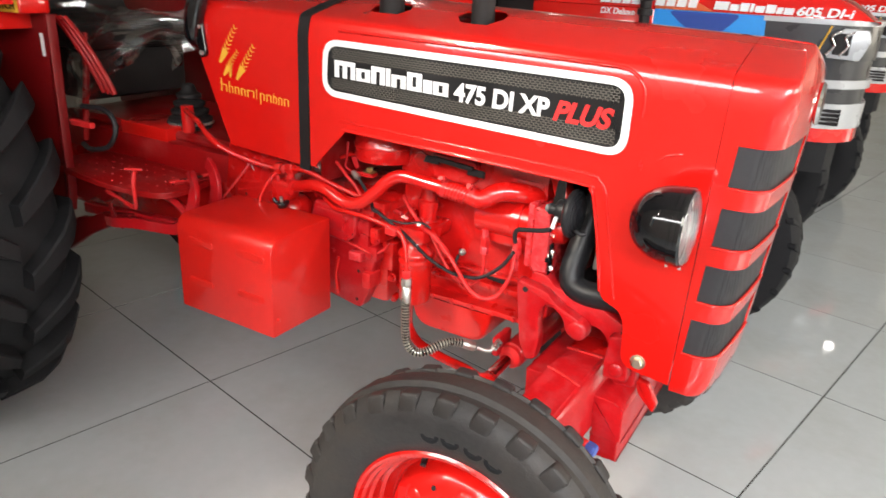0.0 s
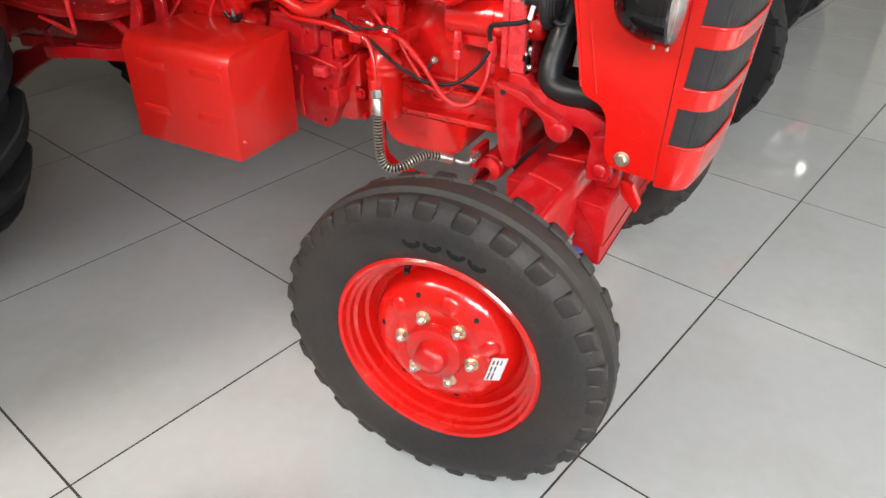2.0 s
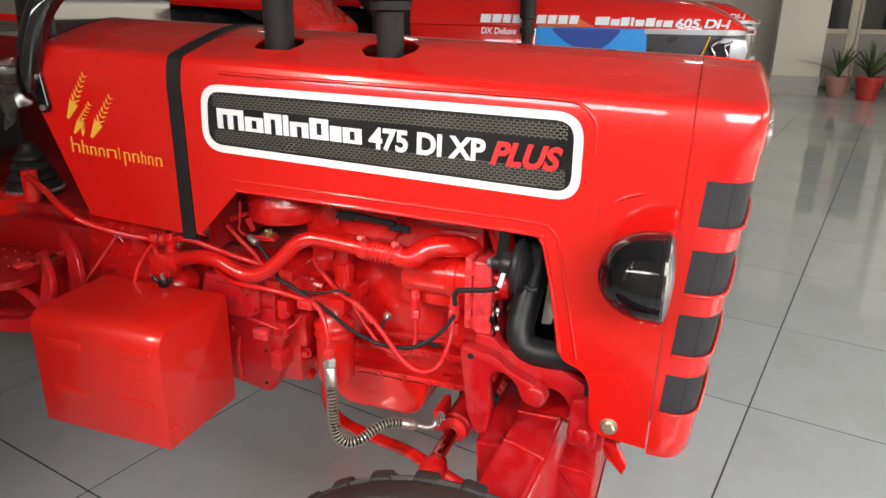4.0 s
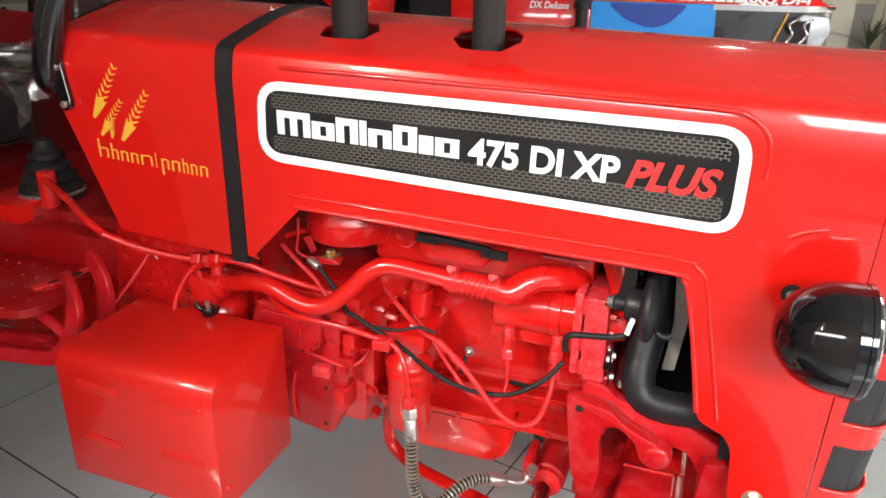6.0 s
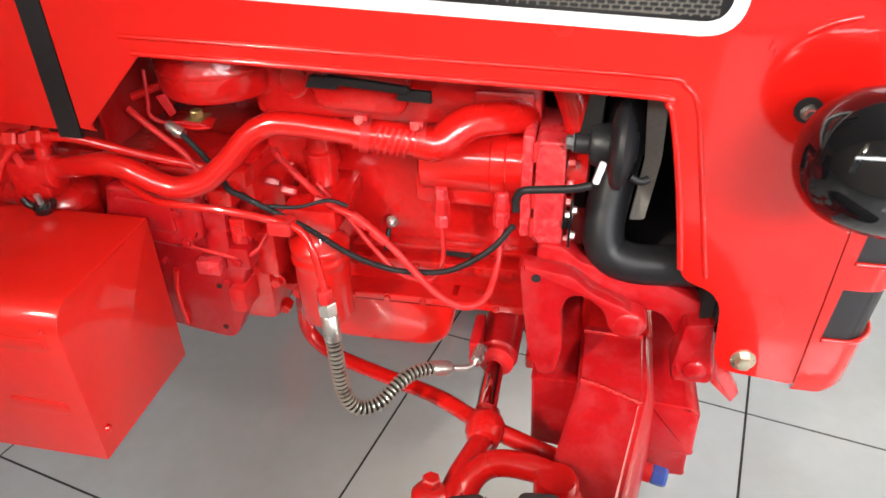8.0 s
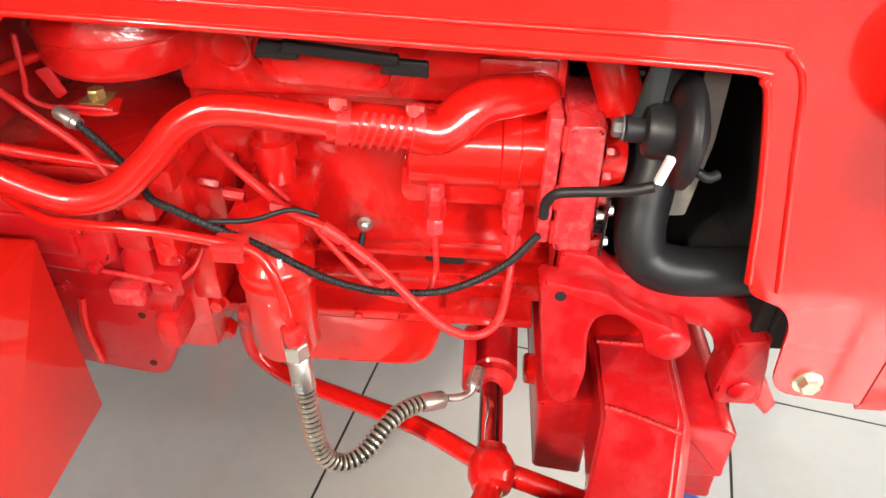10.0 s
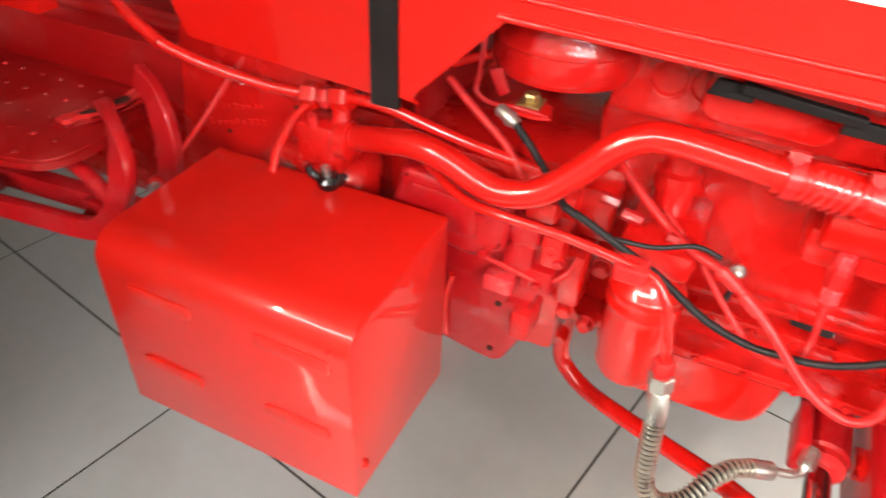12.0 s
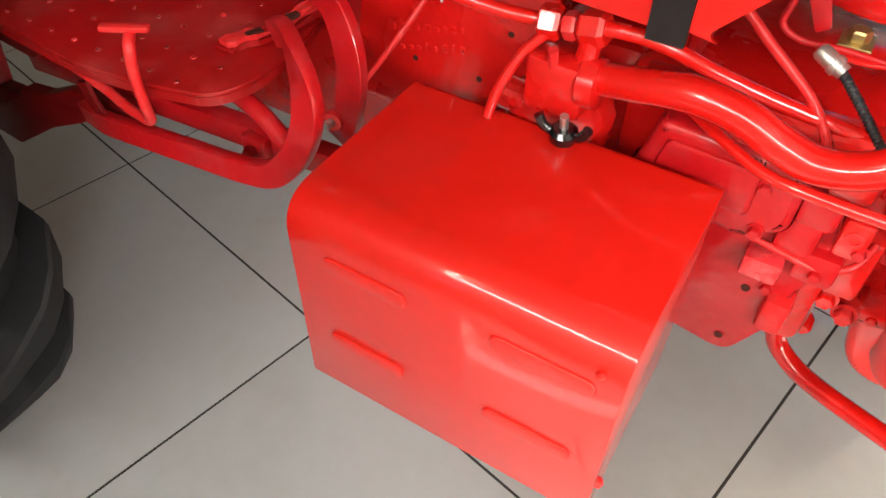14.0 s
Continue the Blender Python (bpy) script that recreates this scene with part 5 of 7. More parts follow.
part("ferrule", lathe([(0.0105, 0), (0.0118, 0.003), (0.0118, 0.030), (0.0085, 0.034)], frame_of((1.074, -0.105, 0.548), (1.107, -0.084, 0.536)), 20), M_STEEL, fit_ob, "bright crimped ferrule", 40)
part("elbow_tube", tube([(1.105, -0.085, 0.537), (1.122, -0.076, 0.531), (1.134, -0.066, 0.531), (1.138, -0.056, 0.540)], 0.0052, 8, 10), M_STEEL, fit_ob, "", 60)
part("union_nut", hexnut((1.138, -0.060, 0.534), (1.143, -0.035, 0.545), 0.0105), M_STEEL, fit_ob)

# slim pipes and cables
part("fuel_pipe", tube([(0.830, -0.020, 0.862), (0.850, -0.044, 0.858), (0.897, -0.062, 0.826), (0.937, -0.088, 0.815), (0.976, -0.100, 0.806), (1.024, -0.110, 0.772), (1.074, -0.122, 0.724), (1.106, -0.130, 0.703),
                        (1.137, -0.130, 0.697), (1.160, -0.110, 0.706), (1.169, -0.070, 0.740), (1.169, -0.048, 0.790)], 0.0052, 8, 10), M_PINK, tractor, "slim red fuel pipe with pale flecks", 60)
part("fuel_pipe", tube([(1.082, -0.041, 0.800), (1.083, -0.042, 0.76), (1.084, -0.05, 0.715), (1.070, -0.075, 0.697), (1.03, -0.09, 0.712), (0.99, -0.085, 0.75), (0.95, -0.07, 0.79), (0.90, -0.045, 0.825)], 0.0038, 8, 10),
     M_PINK, tractor, "slim red fuel pipe with pale flecks", 60)
for a, b in (((0.968, -0.098, 0.8095), (0.990, -0.102, 0.796)), ((0.996, -0.104, 0.792), (1.018, -0.109, 0.777))):
    part("pipe_sleeve", rod(a, b, 0.0074, 12, 0.001), M_PINK, tractor)
for a, b in (((1.168, -0.048, 0.782), (1.168, -0.046, 0.806)), ((1.083, -0.042, 0.770), (1.0825, -0.041, 0.790)), ((1.169, -0.05, 0.752), (1.169, -0.047, 0.776))):
    part("union_nut", hexnut(a, b, 0.0105), M_PALE_GLINT, tractor)
part("wiring_cable", tube([(0.724, -0.077, 0.903), (0.748, -0.082, 0.881), (0.776, -0.092, 0.856), (0.800, -0.116, 0.845), (0.830, -0.134, 0.846), (0.863, -0.139, 0.834), (0.913, -0.131, 0.803), (0.966, -0.118, 0.758), (1.010, -0.104, 0.731), (1.045, -0.096, 0.722),
                           (1.103, -0.096, 0.731), (1.160, -0.104, 0.776), (1.192, -0.108, 0.822)], 0.0046, 8, 10, ripple=(0.0036, 0.0009)), M_HOSE, tractor, "black wiring cable sagging across the engine", 60)
part("wiring_cable", tube([(1.194, -0.110, 0.846), (1.194, -0.116, 0.866), (1.202, -0.122, 0.881), (1.222, -0.126, 0.887), (1.262, -0.136, 0.897), (1.286, -0.140, 0.906)], 0.0052, 8, 10), M_HOSE, tractor, "bent black cable to the connector", 60)
part("wiring_cable", tube([(0.862, -0.137, 0.836), (0.902, -0.124, 0.831), (0.940, -0.112, 0.838), (0.966, -0.105, 0.828)], 0.0028, 8, 8), M_HOSE, tractor, "thin black branch cable", 60)
part("cable_clamp", lathe([(0.0055, 0), (0.0075, 0.003), (0.0075, 0.016), (0.0088, 0.0165), (0.0088, 0.022), (0.0070, 0.0225), (0.0066, 0.028)], frame_of((0.700, -0.070, 0.914), (0.728, -0.078, 0.902)), 16), M_STEEL, tractor, "bright cable end sleeve", 40)
part("oil_switch", lathe([(0.008, 0), (0.0095, 0.004), (0.0095, 0.008), (0.0055, 0.009), (0.0055, 0.016), (0.003, 0.018)], frame_of((0.992, 0.020, 0.735), (0.992, -0.01, 0.737)), 16), M_STEEL, tractor, "bright sender plug", 40)
part("sender_wire", tube([(0.992, -0.006, 0.735), (0.990, -0.012, 0.720), (0.986, -0.01, 0.70)], 0.004, 6, 8), M_HOSE, tractor, "", 60)

# air cleaner bowl and its bracket
prof = [(0.001, 0.935), (0.064, 0.936), (0.079, 0.940), (0.085, 0.949), (0.0857, 0.976), (0.0875, 0.978), (0.0875, 0.984), (0.086, 0.986), (0.086, 1.20), (0.07, 1.21)]
air = cast("air_cleaner", lathe(prof, Matrix.Translation((0.742, 0.022, 0)), 44, False), "red air cleaner bowl", mat=M_CAST)
part("bracket", slab(rounded([(0.696, -0.058), (0.738, -0.062), (0.757, -0.056), (0.748, -0.022), (0.706, -0.018)], 0.006), "z", 0.9045, 0.9080, 0.001), M_CAST, air, "", 40)
part("bracket_tab", slab(rounded([(0.676, 0.945), (0.692, 0.950), (0.703, 0.922), (0.692, 0.915)], 0.003), "y", -0.048, -0.044, 0.001), M_CRIMSON, air, "", 40)
part("bracket_rod", tube([(0.672, -0.053, 0.985), (0.668, -0.054, 0.940), (0.666, -0.055, 0.920), (0.684, -0.055, 0.910), (0.716, -0.055, 0.911), (0.752, -0.055, 0.909)], 0.0030, 8, 8), M_CRIMSON, air, "", 60)
part("bracket_washer", box(0.711, 0.738, -0.046, -0.016, 0.9085, 0.9110, 0.0008), M_GOLD, air, "yellow zinc plate", 40)
part("bracket_nut", hexnut((0.7245, -0.031, 0.911), (0.7245, -0.031, 0.921), 0.0095), M_GOLD, air, "yellow zinc nut")
part("stay", tube([(0.630, -0.05, 0.925), (0.665, -0.055, 0.898), (0.708, -0.060, 0.866), (0.735, -0.070, 0.836), (0.745, -0.082, 0.805)], 0.0048, 6, 10), M_PINK, air, "", 60)
part("stay", tube([(0.62, -0.02, 0.93), (0.66, -0.01, 0.945), (0.70, 0.0, 0.95)], 0.006, 6, 8), M_CAST, air, "", 60)

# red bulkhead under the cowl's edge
part("bulkhead", box(0.600, 0.608, -0.08, 0.36, 0.87, 1.18, 0.002), M_DUSTY_SHADED, tractor, "dusty red bulkhead under the hood", 40)

# bell housing and gearbox
bell = cast("bell_housing", box(0.545, 0.80, -0.045, 0.33, 0.555, 0.845, 0.014), "red bell housing")
plate = slab(rounded([(0.600, 0.560), (0.668, 0.545), (0.735, 0.534), (0.765, 0.600), (0.772, 0.66), (0.785, 0.70), (0.775, 0.80), (0.60, 0.835)], [0.02, 0.01, 0.02, 0.008, 0.008, 0.01, 0.02, 0.02]), "y", -0.078, -0.04, 0.005)
part("end_plate", plate, M_CRIMSON, bell, "dull red end plate with bolt holes", 40)
for hx, hz in ((0.727, 0.644), (0.722, 0.560)):
    part("bolt_hole", lathe([(0.0048, 0), (0.0048, 0.001)], pose(hx, -0.0790, hz, -90, 0, 0), 14), M_HOLE, bell)
part("lug", box(0.712, 0.750, -0.104, -0.075, 0.682, 0.708, 0.004), M_PALE_GLINT, bell, "red lug with pale patches", 40)
part("lug", box(0.748, 0.776, -0.094, -0.03, 0.606, 0.652, 0.006), M_PINK, bell, "", 40)
part("lug", box(0.79, 0.825, -0.06, 0.0, 0.66, 0.74, 0.006), M_CAST, bell, "", 40)
part("lug", box(0.795, 0.84, -0.03, 0.03, 0.75, 0.82, 0.006), M_CAST, bell, "", 40)
part("rib", tube([(0.64, -0.086, 0.742), (0.672, -0.090, 0.732), (0.743, -0.092, 0.718), (0.780, -0.088, 0.711), (0.805, -0.080, 0.722), (0.815, -0.06, 0.74)], 0.0036, 8, 8), M_PINK, bell, "", 60)
part("rib", box(0.56, 0.80, -0.065, -0.03, 0.815, 0.845, 0.008), M_CAST, bell, "", 40)
bolts([(0.80, -0.03, 0.70), (0.805, -0.03, 0.63), (0.765, -0.08, 0.765)], 0.010, 0.012, parent=bell)
bolts([(0.812, -0.02, 0.775), (0.838, -0.01, 0.70), (0.832, -0.01, 0.60)], 0.0105, 0.014, parent=bell, mat=M_PINK)
part("drain_plug", hexnut((0.800, 0.0, 0.565), (0.800, -0.02, 0.560), 0.012), M_PIPE, bell)
cast("clutch_casing", box(0.44, 0.56, -0.02, 0.30, 0.60, 0.84, 0.02), "red gearbox casing")
gear = cast("gearbox", box(-0.75, 0.46, 0.0, 0.28, 0.54, 0.83, 0.025), "red gearbox casing")
part("side_flange", box(0.26, 0.46, -0.045, 0.01, 0.64, 0.86, 0.010), M_CAST, gear, "", 40)
bolts([(0.30 + 0.05 * k, -0.045, 0.845) for k in range(4)], 0.010, 0.010, parent=gear)
bolts([(0.28, -0.045, 0.70 + 0.05 * k) for k in range(3)], 0.008, 0.008, parent=gear)
cast("axle_housing", rod((-0.69, -0.36, 0.655), (-0.69, 0.66, 0.655), 0.11, 24, 0.01), "red rear axle housing", mat=M_CRIMSON)

starter = cast("gear_cover_block", slab(rounded([(0.575, 0.745), (0.60, 0.830), (0.69, 0.826), (0.738, 0.818), (0.738, 0.752), (0.70, 0.728)], 0.010), "y", -0.108, -0.05, 0.009, 3),
               "dull crimson housing with a raised flat cover", mat=M_CRIMSON)
part("raised_cover", slab(rounded([(0.600, 0.765), (0.612, 0.815), (0.70, 0.810), (0.700, 0.758)], 0.008), "y", -0.112, -0.10, 0.003), M_CRIMSON, starter, "", 40)
part("step_block", box(0.738, 0.775, -0.100, -0.05, 0.762, 0.802, 0.006), M_CRIMSON, starter, "", 40)
part("step_block", box(0.730, 0.768, -0.092, -0.05, 0.716, 0.760, 0.006), M_CRIMSON, starter, "", 40)
part("end_lug", box(0.778, 0.804, -0.100, -0.05, 0.742, 0.786, 0.005), M_CAST, starter, "", 40)
part("lug_hole", lathe([(0.0085, 0), (0.0085, 0.002), (0.005, 0.002), (0.005, 0.0)], pose(0.791, -0.100, 0.768, 90, 0, 0), 16, False), M_PINK, starter)
part("end_lug", box(0.756, 0.796, -0.092, -0.05, 0.690, 0.728, 0.006), M_CRIMSON, starter, "", 40)
bolts([(0.706, -0.108, 0.795), (0.712, -0.108, 0.745), (0.800, -0.095, 0.752), (0.778, -0.090, 0.705)], 0.0065, 0.008, parent=starter, mat=M_CRIMSON)
# small pale patches painted in for sparkles under the pipe
for k, (fx, fz) in enumerate(((0.690, 0.858), (0.716, 0.846), (0.742, 0.838))):
    part("bright_clip", slab(rounded([(fx, fz), (fx + 0.020, fz - 0.006), (fx + 0.024, fz + 0.006), (fx + 0.003, fz + 0.010)], 0.002), "y", -0.132 + 0.004 * k, -0.128 + 0.004 * k, 0.001), M_PINK, starter, "pale patch standing for a sparkle of light")

side = cast("side_plate", slab(rounded([(0.205, 0.70), (0.46, 0.70), (0.47, 0.90), (0.24, 0.925)], 0.012), "y", -0.062, -0.046, 0.004), "red side plate with bolt holes")
for hx, hz in ((0.355, 0.868), (0.300, 0.775), (0.385, 0.775), (0.42, 0.84)):
    part("bolt_hole", lathe([(0.0036, 0), (0.0036, 0.001)], pose(hx, -0.0628, hz, -90, 0, 0), 14), M_HOLE, side)
marks = random.Random(5)
for row in range(2):
    for k in range(9):
        mx, mz = 0.268 + 0.0115 * k, 0.803 + 0.0026 * k - 0.024 * row
        part("cast_mark", box(mx, mx + marks.uniform(0.003, 0.007), -0.0636, -0.060, mz, mz + marks.uniform(0.005, 0.010), 0.001, 1), M_CAST, side)
part("scratch", tube([(0.312, -0.0625, 0.868), (0.325, -0.0625, 0.866), (0.336, -0.0625, 0.853)], 0.0014, 5, 6), M_WHITE, side, "pale scratch")
bolts([(0.640, -0.078, 0.685), (0.745, -0.078, 0.655)], 0.0062, 0.007, parent=bell, mat=M_CRIMSON)
for pts in ([(0.60, -0.080, 0.835), (0.66, -0.084, 0.82), (0.73, -0.084, 0.80), (0.77, -0.078, 0.775)], [(0.655, -0.080, 0.56), (0.652, -0.082, 0.62), (0.66, -0.080, 0.67)]):
    part("rib", tube(pts, 0.005, 8, 8), M_CAST, bell, "", 60)
part("lug", box(0.655, 0.690, -0.10, -0.07, 0.805, 0.835, 0.006), M_CAST, bell, "", 40)
part("lug", box(0.752, 0.790, -0.098, -0.06, 0.80, 0.83, 0.006), M_CAST, bell, "", 40)

# brake valve behind the box
valve = cast("steering_valve", lathe([(0.040, 0.700), (0.052, 0.708), (0.056, 0.720), (0.056, 0.778), (0.058, 0.780), (0.058, 0.790), (0.052, 0.800), (0.040, 0.810), (0.028, 0.814)], Matrix.Translation((0.490, -0.076, 0)), 32), "red cast valve body")
part("valve_block", box(0.470, 0.530, -0.135, -0.085, 0.812, 0.868, 0.007), M_CAST, valve, "", 40)
part("valve_boss", lathe([(0.020, 0), (0.024, 0.004), (0.024, 0.020), (0.018, 0.022)], frame_of((0.520, -0.117, 0.849), (0.560, -0.117, 0.852)), 22), M_CAST, valve, "", 40)
part("bleed_screw", rod((0.497, -0.13, 0.862), (0.497, -0.136, 0.882), 0.005, 8), M_PINK, valve)
knob = part("wing_knob", lathe([(0.012, 0), (0.014, 0.003), (0.014, 0.012), (0.010, 0.016)], frame_of((0.523, -0.146, 0.800), (0.523, -0.150, 0.820)), 16), M_BLACK, valve, "black plastic wing nut", 40)
for s in (-1, 1):
    part("wing", tube([(0.523 + s * 0.010, -0.149, 0.808), (0.523 + s * 0.020, -0.152, 0.814), (0.523 + s * 0.025, -0.153, 0.824)], 0.0052, 6, 8), M_BLACK, knob, "", 60)
part("stud", rod((0.523, -0.148, 0.812), (0.523, -0.152, 0.830), 0.0045, 8), M_STEEL, valve, "bright threaded stud")
part("return_pipe", tube([(0.296, -0.15, 0.932), (0.348, -0.14, 0.914), (0.425, -0.122, 0.897), (0.485, -0.110, 0.894), (0.549, -0.112, 0.904), (0.588, -0.108, 0.900), (0.628, -0.090, 0.880), (0.68, -0.072, 0.860), (0.76, -0.055, 0.840)], 0.0070, 8, 14),
     M_PIPE, tractor, "slim red return pipe", 60)
part("return_pipe", tube([(0.296, -0.15, 0.932), (0.24, -0.14, 0.955), (0.16, -0.10, 0.972), (0.05, -0.05, 0.985)], 0.0082, 8, 14), M_PIPE, tractor, "slim red return pipe", 60)
for a, b, r in (((0.472, -0.112, 0.893), (0.492, -0.110, 0.894), 0.0165), ((0.496, -0.110, 0.894), (0.508, -0.110, 0.896), 0.0135), ((0.512, -0.110, 0.897), (0.536, -0.111, 0.901), 0.0165)):
    part("union_nut", hexnut(a, b, r), M_PINK if r < 0.015 else M_PIPE, tractor)
part("tee", rod((0.524, -0.110, 0.900), (0.520, -0.112, 0.862), 0.011, 14), M_CAST, tractor)
part("bleed_pipe", tube([(0.482, -0.118, 0.886), (0.462, -0.128, 0.862), (0.448, -0.145, 0.825), (0.444, -0.152, 0.800)], 0.0055, 6, 10), M_PIPE, tractor, "", 60)
part("side_union", rod((0.43, -0.10, 0.80), (0.468, -0.105, 0.80), 0.018, 16, 0.003), M_CAST, tractor)

# foot plate, its frame, fender and pedals
def strap(points, wide, thick):
    """A flat bar bent along a path that lies mostly in an upright plane."""
    path = smooth_path(points, 8)
    b = bmesh.new()
    rings = []
    for k, q in enumerate(path):
        t = (path[min(k + 1, len(path) - 1)] - path[max(k - 1, 0)]).normalized()
        side = t.cross(Vector((0, 1, 0))).normalized() * wide / 2
        deep = side.cross(t).normalized() * thick / 2
        rings.append([b.verts.new(q + s * side + d * deep) for s, d in ((1, 0.8), (0.93, 1), (-0.93, 1), (-1, 0.8), (-1, -0.8), (-0.93, -1), (0.93, -1), (1, -0.8))])
    for lo, hi in zip(rings, rings[1:]):
        for k in range(8):
            b.faces.new((lo[k], lo[(k + 1) % 8], hi[(k + 1) % 8], hi[k]))
    b.faces.new(rings[0][::-1])
    b.faces.new(rings[-1])
    return b


FOOT = rounded([(-0.36, -0.262), (-0.15, -0.290), (0.02, -0.305), (0.116, -0.291), (0.186, -0.273), (0.205, -0.232), (0.199, -0.142), (0.170, -0.058), (-0.36, -0.058)], [0.01, 0.05, 0.05, 0.04, 0.028, 0.03, 0.03, 0.01, 0.01])
foot = cast("foot_plate", slab(FOOT, "z", 0.794, 0.800, 0.002), "dusty red foot plate with punched dots, base darkened for shade", mat=M_DUSTY_SHADED)
part("plate_skirt", slab([(x, y) for x, y in FOOT], "z", 0.784, 0.7945), M_DUSTY_SHADED, foot)
for ix in range(12):
    for iy in range(5):
        x, y = -0.30 + ix * 0.040 + (iy % 2) * 0.02, -0.272 + iy * 0.044
        if x < 0.175 and not (x > 0.15 and y < -0.25) and (x > -0.14 or y > -0.26):
            dot = part("grip_dot", lathe([(0.0036, 0.8000), (0.0030, 0.8013), (0.0022, 0.8015), (0.0016, 0.8004)], Matrix.Translation((x, y, 0)), 10, False), M_PINK if (2 * ix + iy) % 7 == 0 else M_DUSTY_SHADED, foot)
            part("punched_hole", lathe([(0.0017, 0.8002), (0.0017, 0.8007)], Matrix.Translation((x, y, 0)), 8), M_HOLE, dot)
# torn, curled edge strip on the plate
rough = random.Random(11)
for layer, (wide, lift) in enumerate(((0.017, 0.8025), (0.012, 0.8085))):
    left, right = [], []
    for k in range(15):
        t = k / 14
        x, y = 0.140 + 0.022 * t + 0.014 * math.sin(math.pi * t), -0.204 + 0.160 * t
        left.append((x - wide * rough.uniform(0.45, 1.1), y + rough.uniform(-0.004, 0.004)))
        right.append((x + wide * rough.uniform(0.5, 1.0), y + rough.uniform(-0.004, 0.004)))
    b = slab(left + right[::-1], "z", lift - 0.0015, lift + 0.0015)
    for v in b.verts:
        v.co.z += 0.004 * math.sin(60 * v.co.y) * (v.co.z > lift) + rough.uniform(0, 0.0025)
    part("edge_strip", b, (M_DUSTY_SHADED, M_PINK)[layer], foot, "torn scuffed edge strip")
for ex, ey, el in ((0.156, -0.168, 0.020), (0.166, -0.118, 0.022)):
    part("slot_hole", turned(box(-0.004, 0.004, -el / 2, el / 2, 0.8105, 0.8150), Matrix.Translation((ex, ey, 0)) @ Matrix.Rotation(radians(-14), 4, "Z")), M_HOLE, foot, "dark worn slot")
# step hanger below the plate, in the same darkened red
bm = slab(rounded([(-0.46, 0.600), (-0.298, 0.608), (-0.285, 0.622), (-0.229, 0.631), (-0.156, 0.664), (-0.110, 0.668), (-0.02, 0.684), (-0.02, 0.660), (-0.120, 0.640), (-0.150, 0.612), (-0.245, 0.567), (-0.367, 0.490), (-0.46, 0.500)], 0.006), "y", -0.232, -0.208, 0.003)
hanger = part("step_bracket", bm, M_DARKENED_RED, tractor, "darkened red step bracket under the foot plate", 40)
# flat dark web fills the band under the plate's edge
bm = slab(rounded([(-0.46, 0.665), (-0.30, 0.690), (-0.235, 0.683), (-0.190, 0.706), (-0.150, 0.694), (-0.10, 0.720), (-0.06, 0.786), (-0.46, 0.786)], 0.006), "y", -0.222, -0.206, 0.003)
part("hanger_web", bm, M_DARKENED_RED, hanger, "", 40)
part("hanger_strap", strap([(-0.078, -0.250, 0.715), (-0.068, -0.252, 0.690), (-0.045, -0.254, 0.664), (-0.020, -0.256, 0.656)], 0.020, 0.006), M_DARKENED_RED, hanger, "", 40)
RAIL = [(0.196, -0.172, 0.828), (0.222, -0.186, 0.839), (0.255, -0.212, 0.838), (0.282, -0.233, 0.826), (0.293, -0.245, 0.803), (0.287, -0.250, 0.772), (0.267, -0.252, 0.736), (0.233, -0.254, 0.705), (0.186, -0.256, 0.694),
        (0.118, -0.258, 0.688), (0.033, -0.258, 0.678), (-0.06, -0.250, 0.659), (-0.120, -0.236, 0.648)]
part("foot_rail", strap(RAIL, 0.031, 0.016), M_CRIMSON, tractor, "looped red foot rail", 40)
part("foot_rail", strap([(0.224, -0.130, 0.868), (0.252, -0.140, 0.855), (0.272, -0.150, 0.830), (0.279, -0.155, 0.798), (0.274, -0.155, 0.761), (0.260, -0.150, 0.720), (0.24, -0.14, 0.69)], 0.034, 0.014), M_CRIMSON, tractor, "bent red stay behind the foot rail", 40)
bar = part("cross_bar", turned(box(-0.29, 0.29, -0.014, 0.014, -0.017, 0.017, 0.004), pose(-0.03, -0.172, 0.656, 0, -4, 0)), M_CRIMSON, tractor, "dusty red cross bar", 40)
part("bar_clamp", box(0.130, 0.168, -0.200, -0.180, 0.650, 0.684, 0.004), M_CRIMSON, bar, "", 40)
part("cross_bolt", hexnut((0.149, -0.200, 0.667), (0.149, -0.212, 0.667), 0.009), M_DUSTY_SHADED, bar)
part("rail_stay", tube([(0.11, -0.215, 0.775), (0.165, -0.222, 0.770), (0.215, -0.230, 0.758), (0.268, -0.244, 0.735)], 0.011, 6, 10), M_CRIMSON, tractor, "", 60)
part("pull_rod", tube([(0.343, -0.06, 0.892), (0.328, -0.075, 0.867), (0.302, -0.11, 0.814), (0.256, -0.156, 0.738)], 0.0035, 6, 8), M_PINK, tractor, "thin red pull rod", 60)
eye = part("rod_eye", lathe([(0.0055, -0.005), (0.0115, -0.005), (0.0125, 0.0), (0.0115, 0.005), (0.0055, 0.005)], pose(0.250, -0.162, 0.728, 90, 0, 20), 16, False), M_PINK, tractor)
part("eye_pin", rod((0.250, -0.176, 0.727), (0.250, -0.150, 0.729), 0.0052, 10), M_STEEL, eye, "bright pin")
ped = part("brake_pedal", tube([(0.112, -0.288, 0.856), (0.121, -0.300, 0.847), (0.122, -0.305, 0.818), (0.117, -0.301, 0.778), (0.108, -0.294, 0.755), (0.096, -0.291, 0.747), (0.064, -0.288, 0.749), (0.018, -0.280, 0.754), (-0.050, -0.274, 0.764)], 0.0060, 8, 12),
           M_PINK, tractor, "bent red pedal rod", 60)
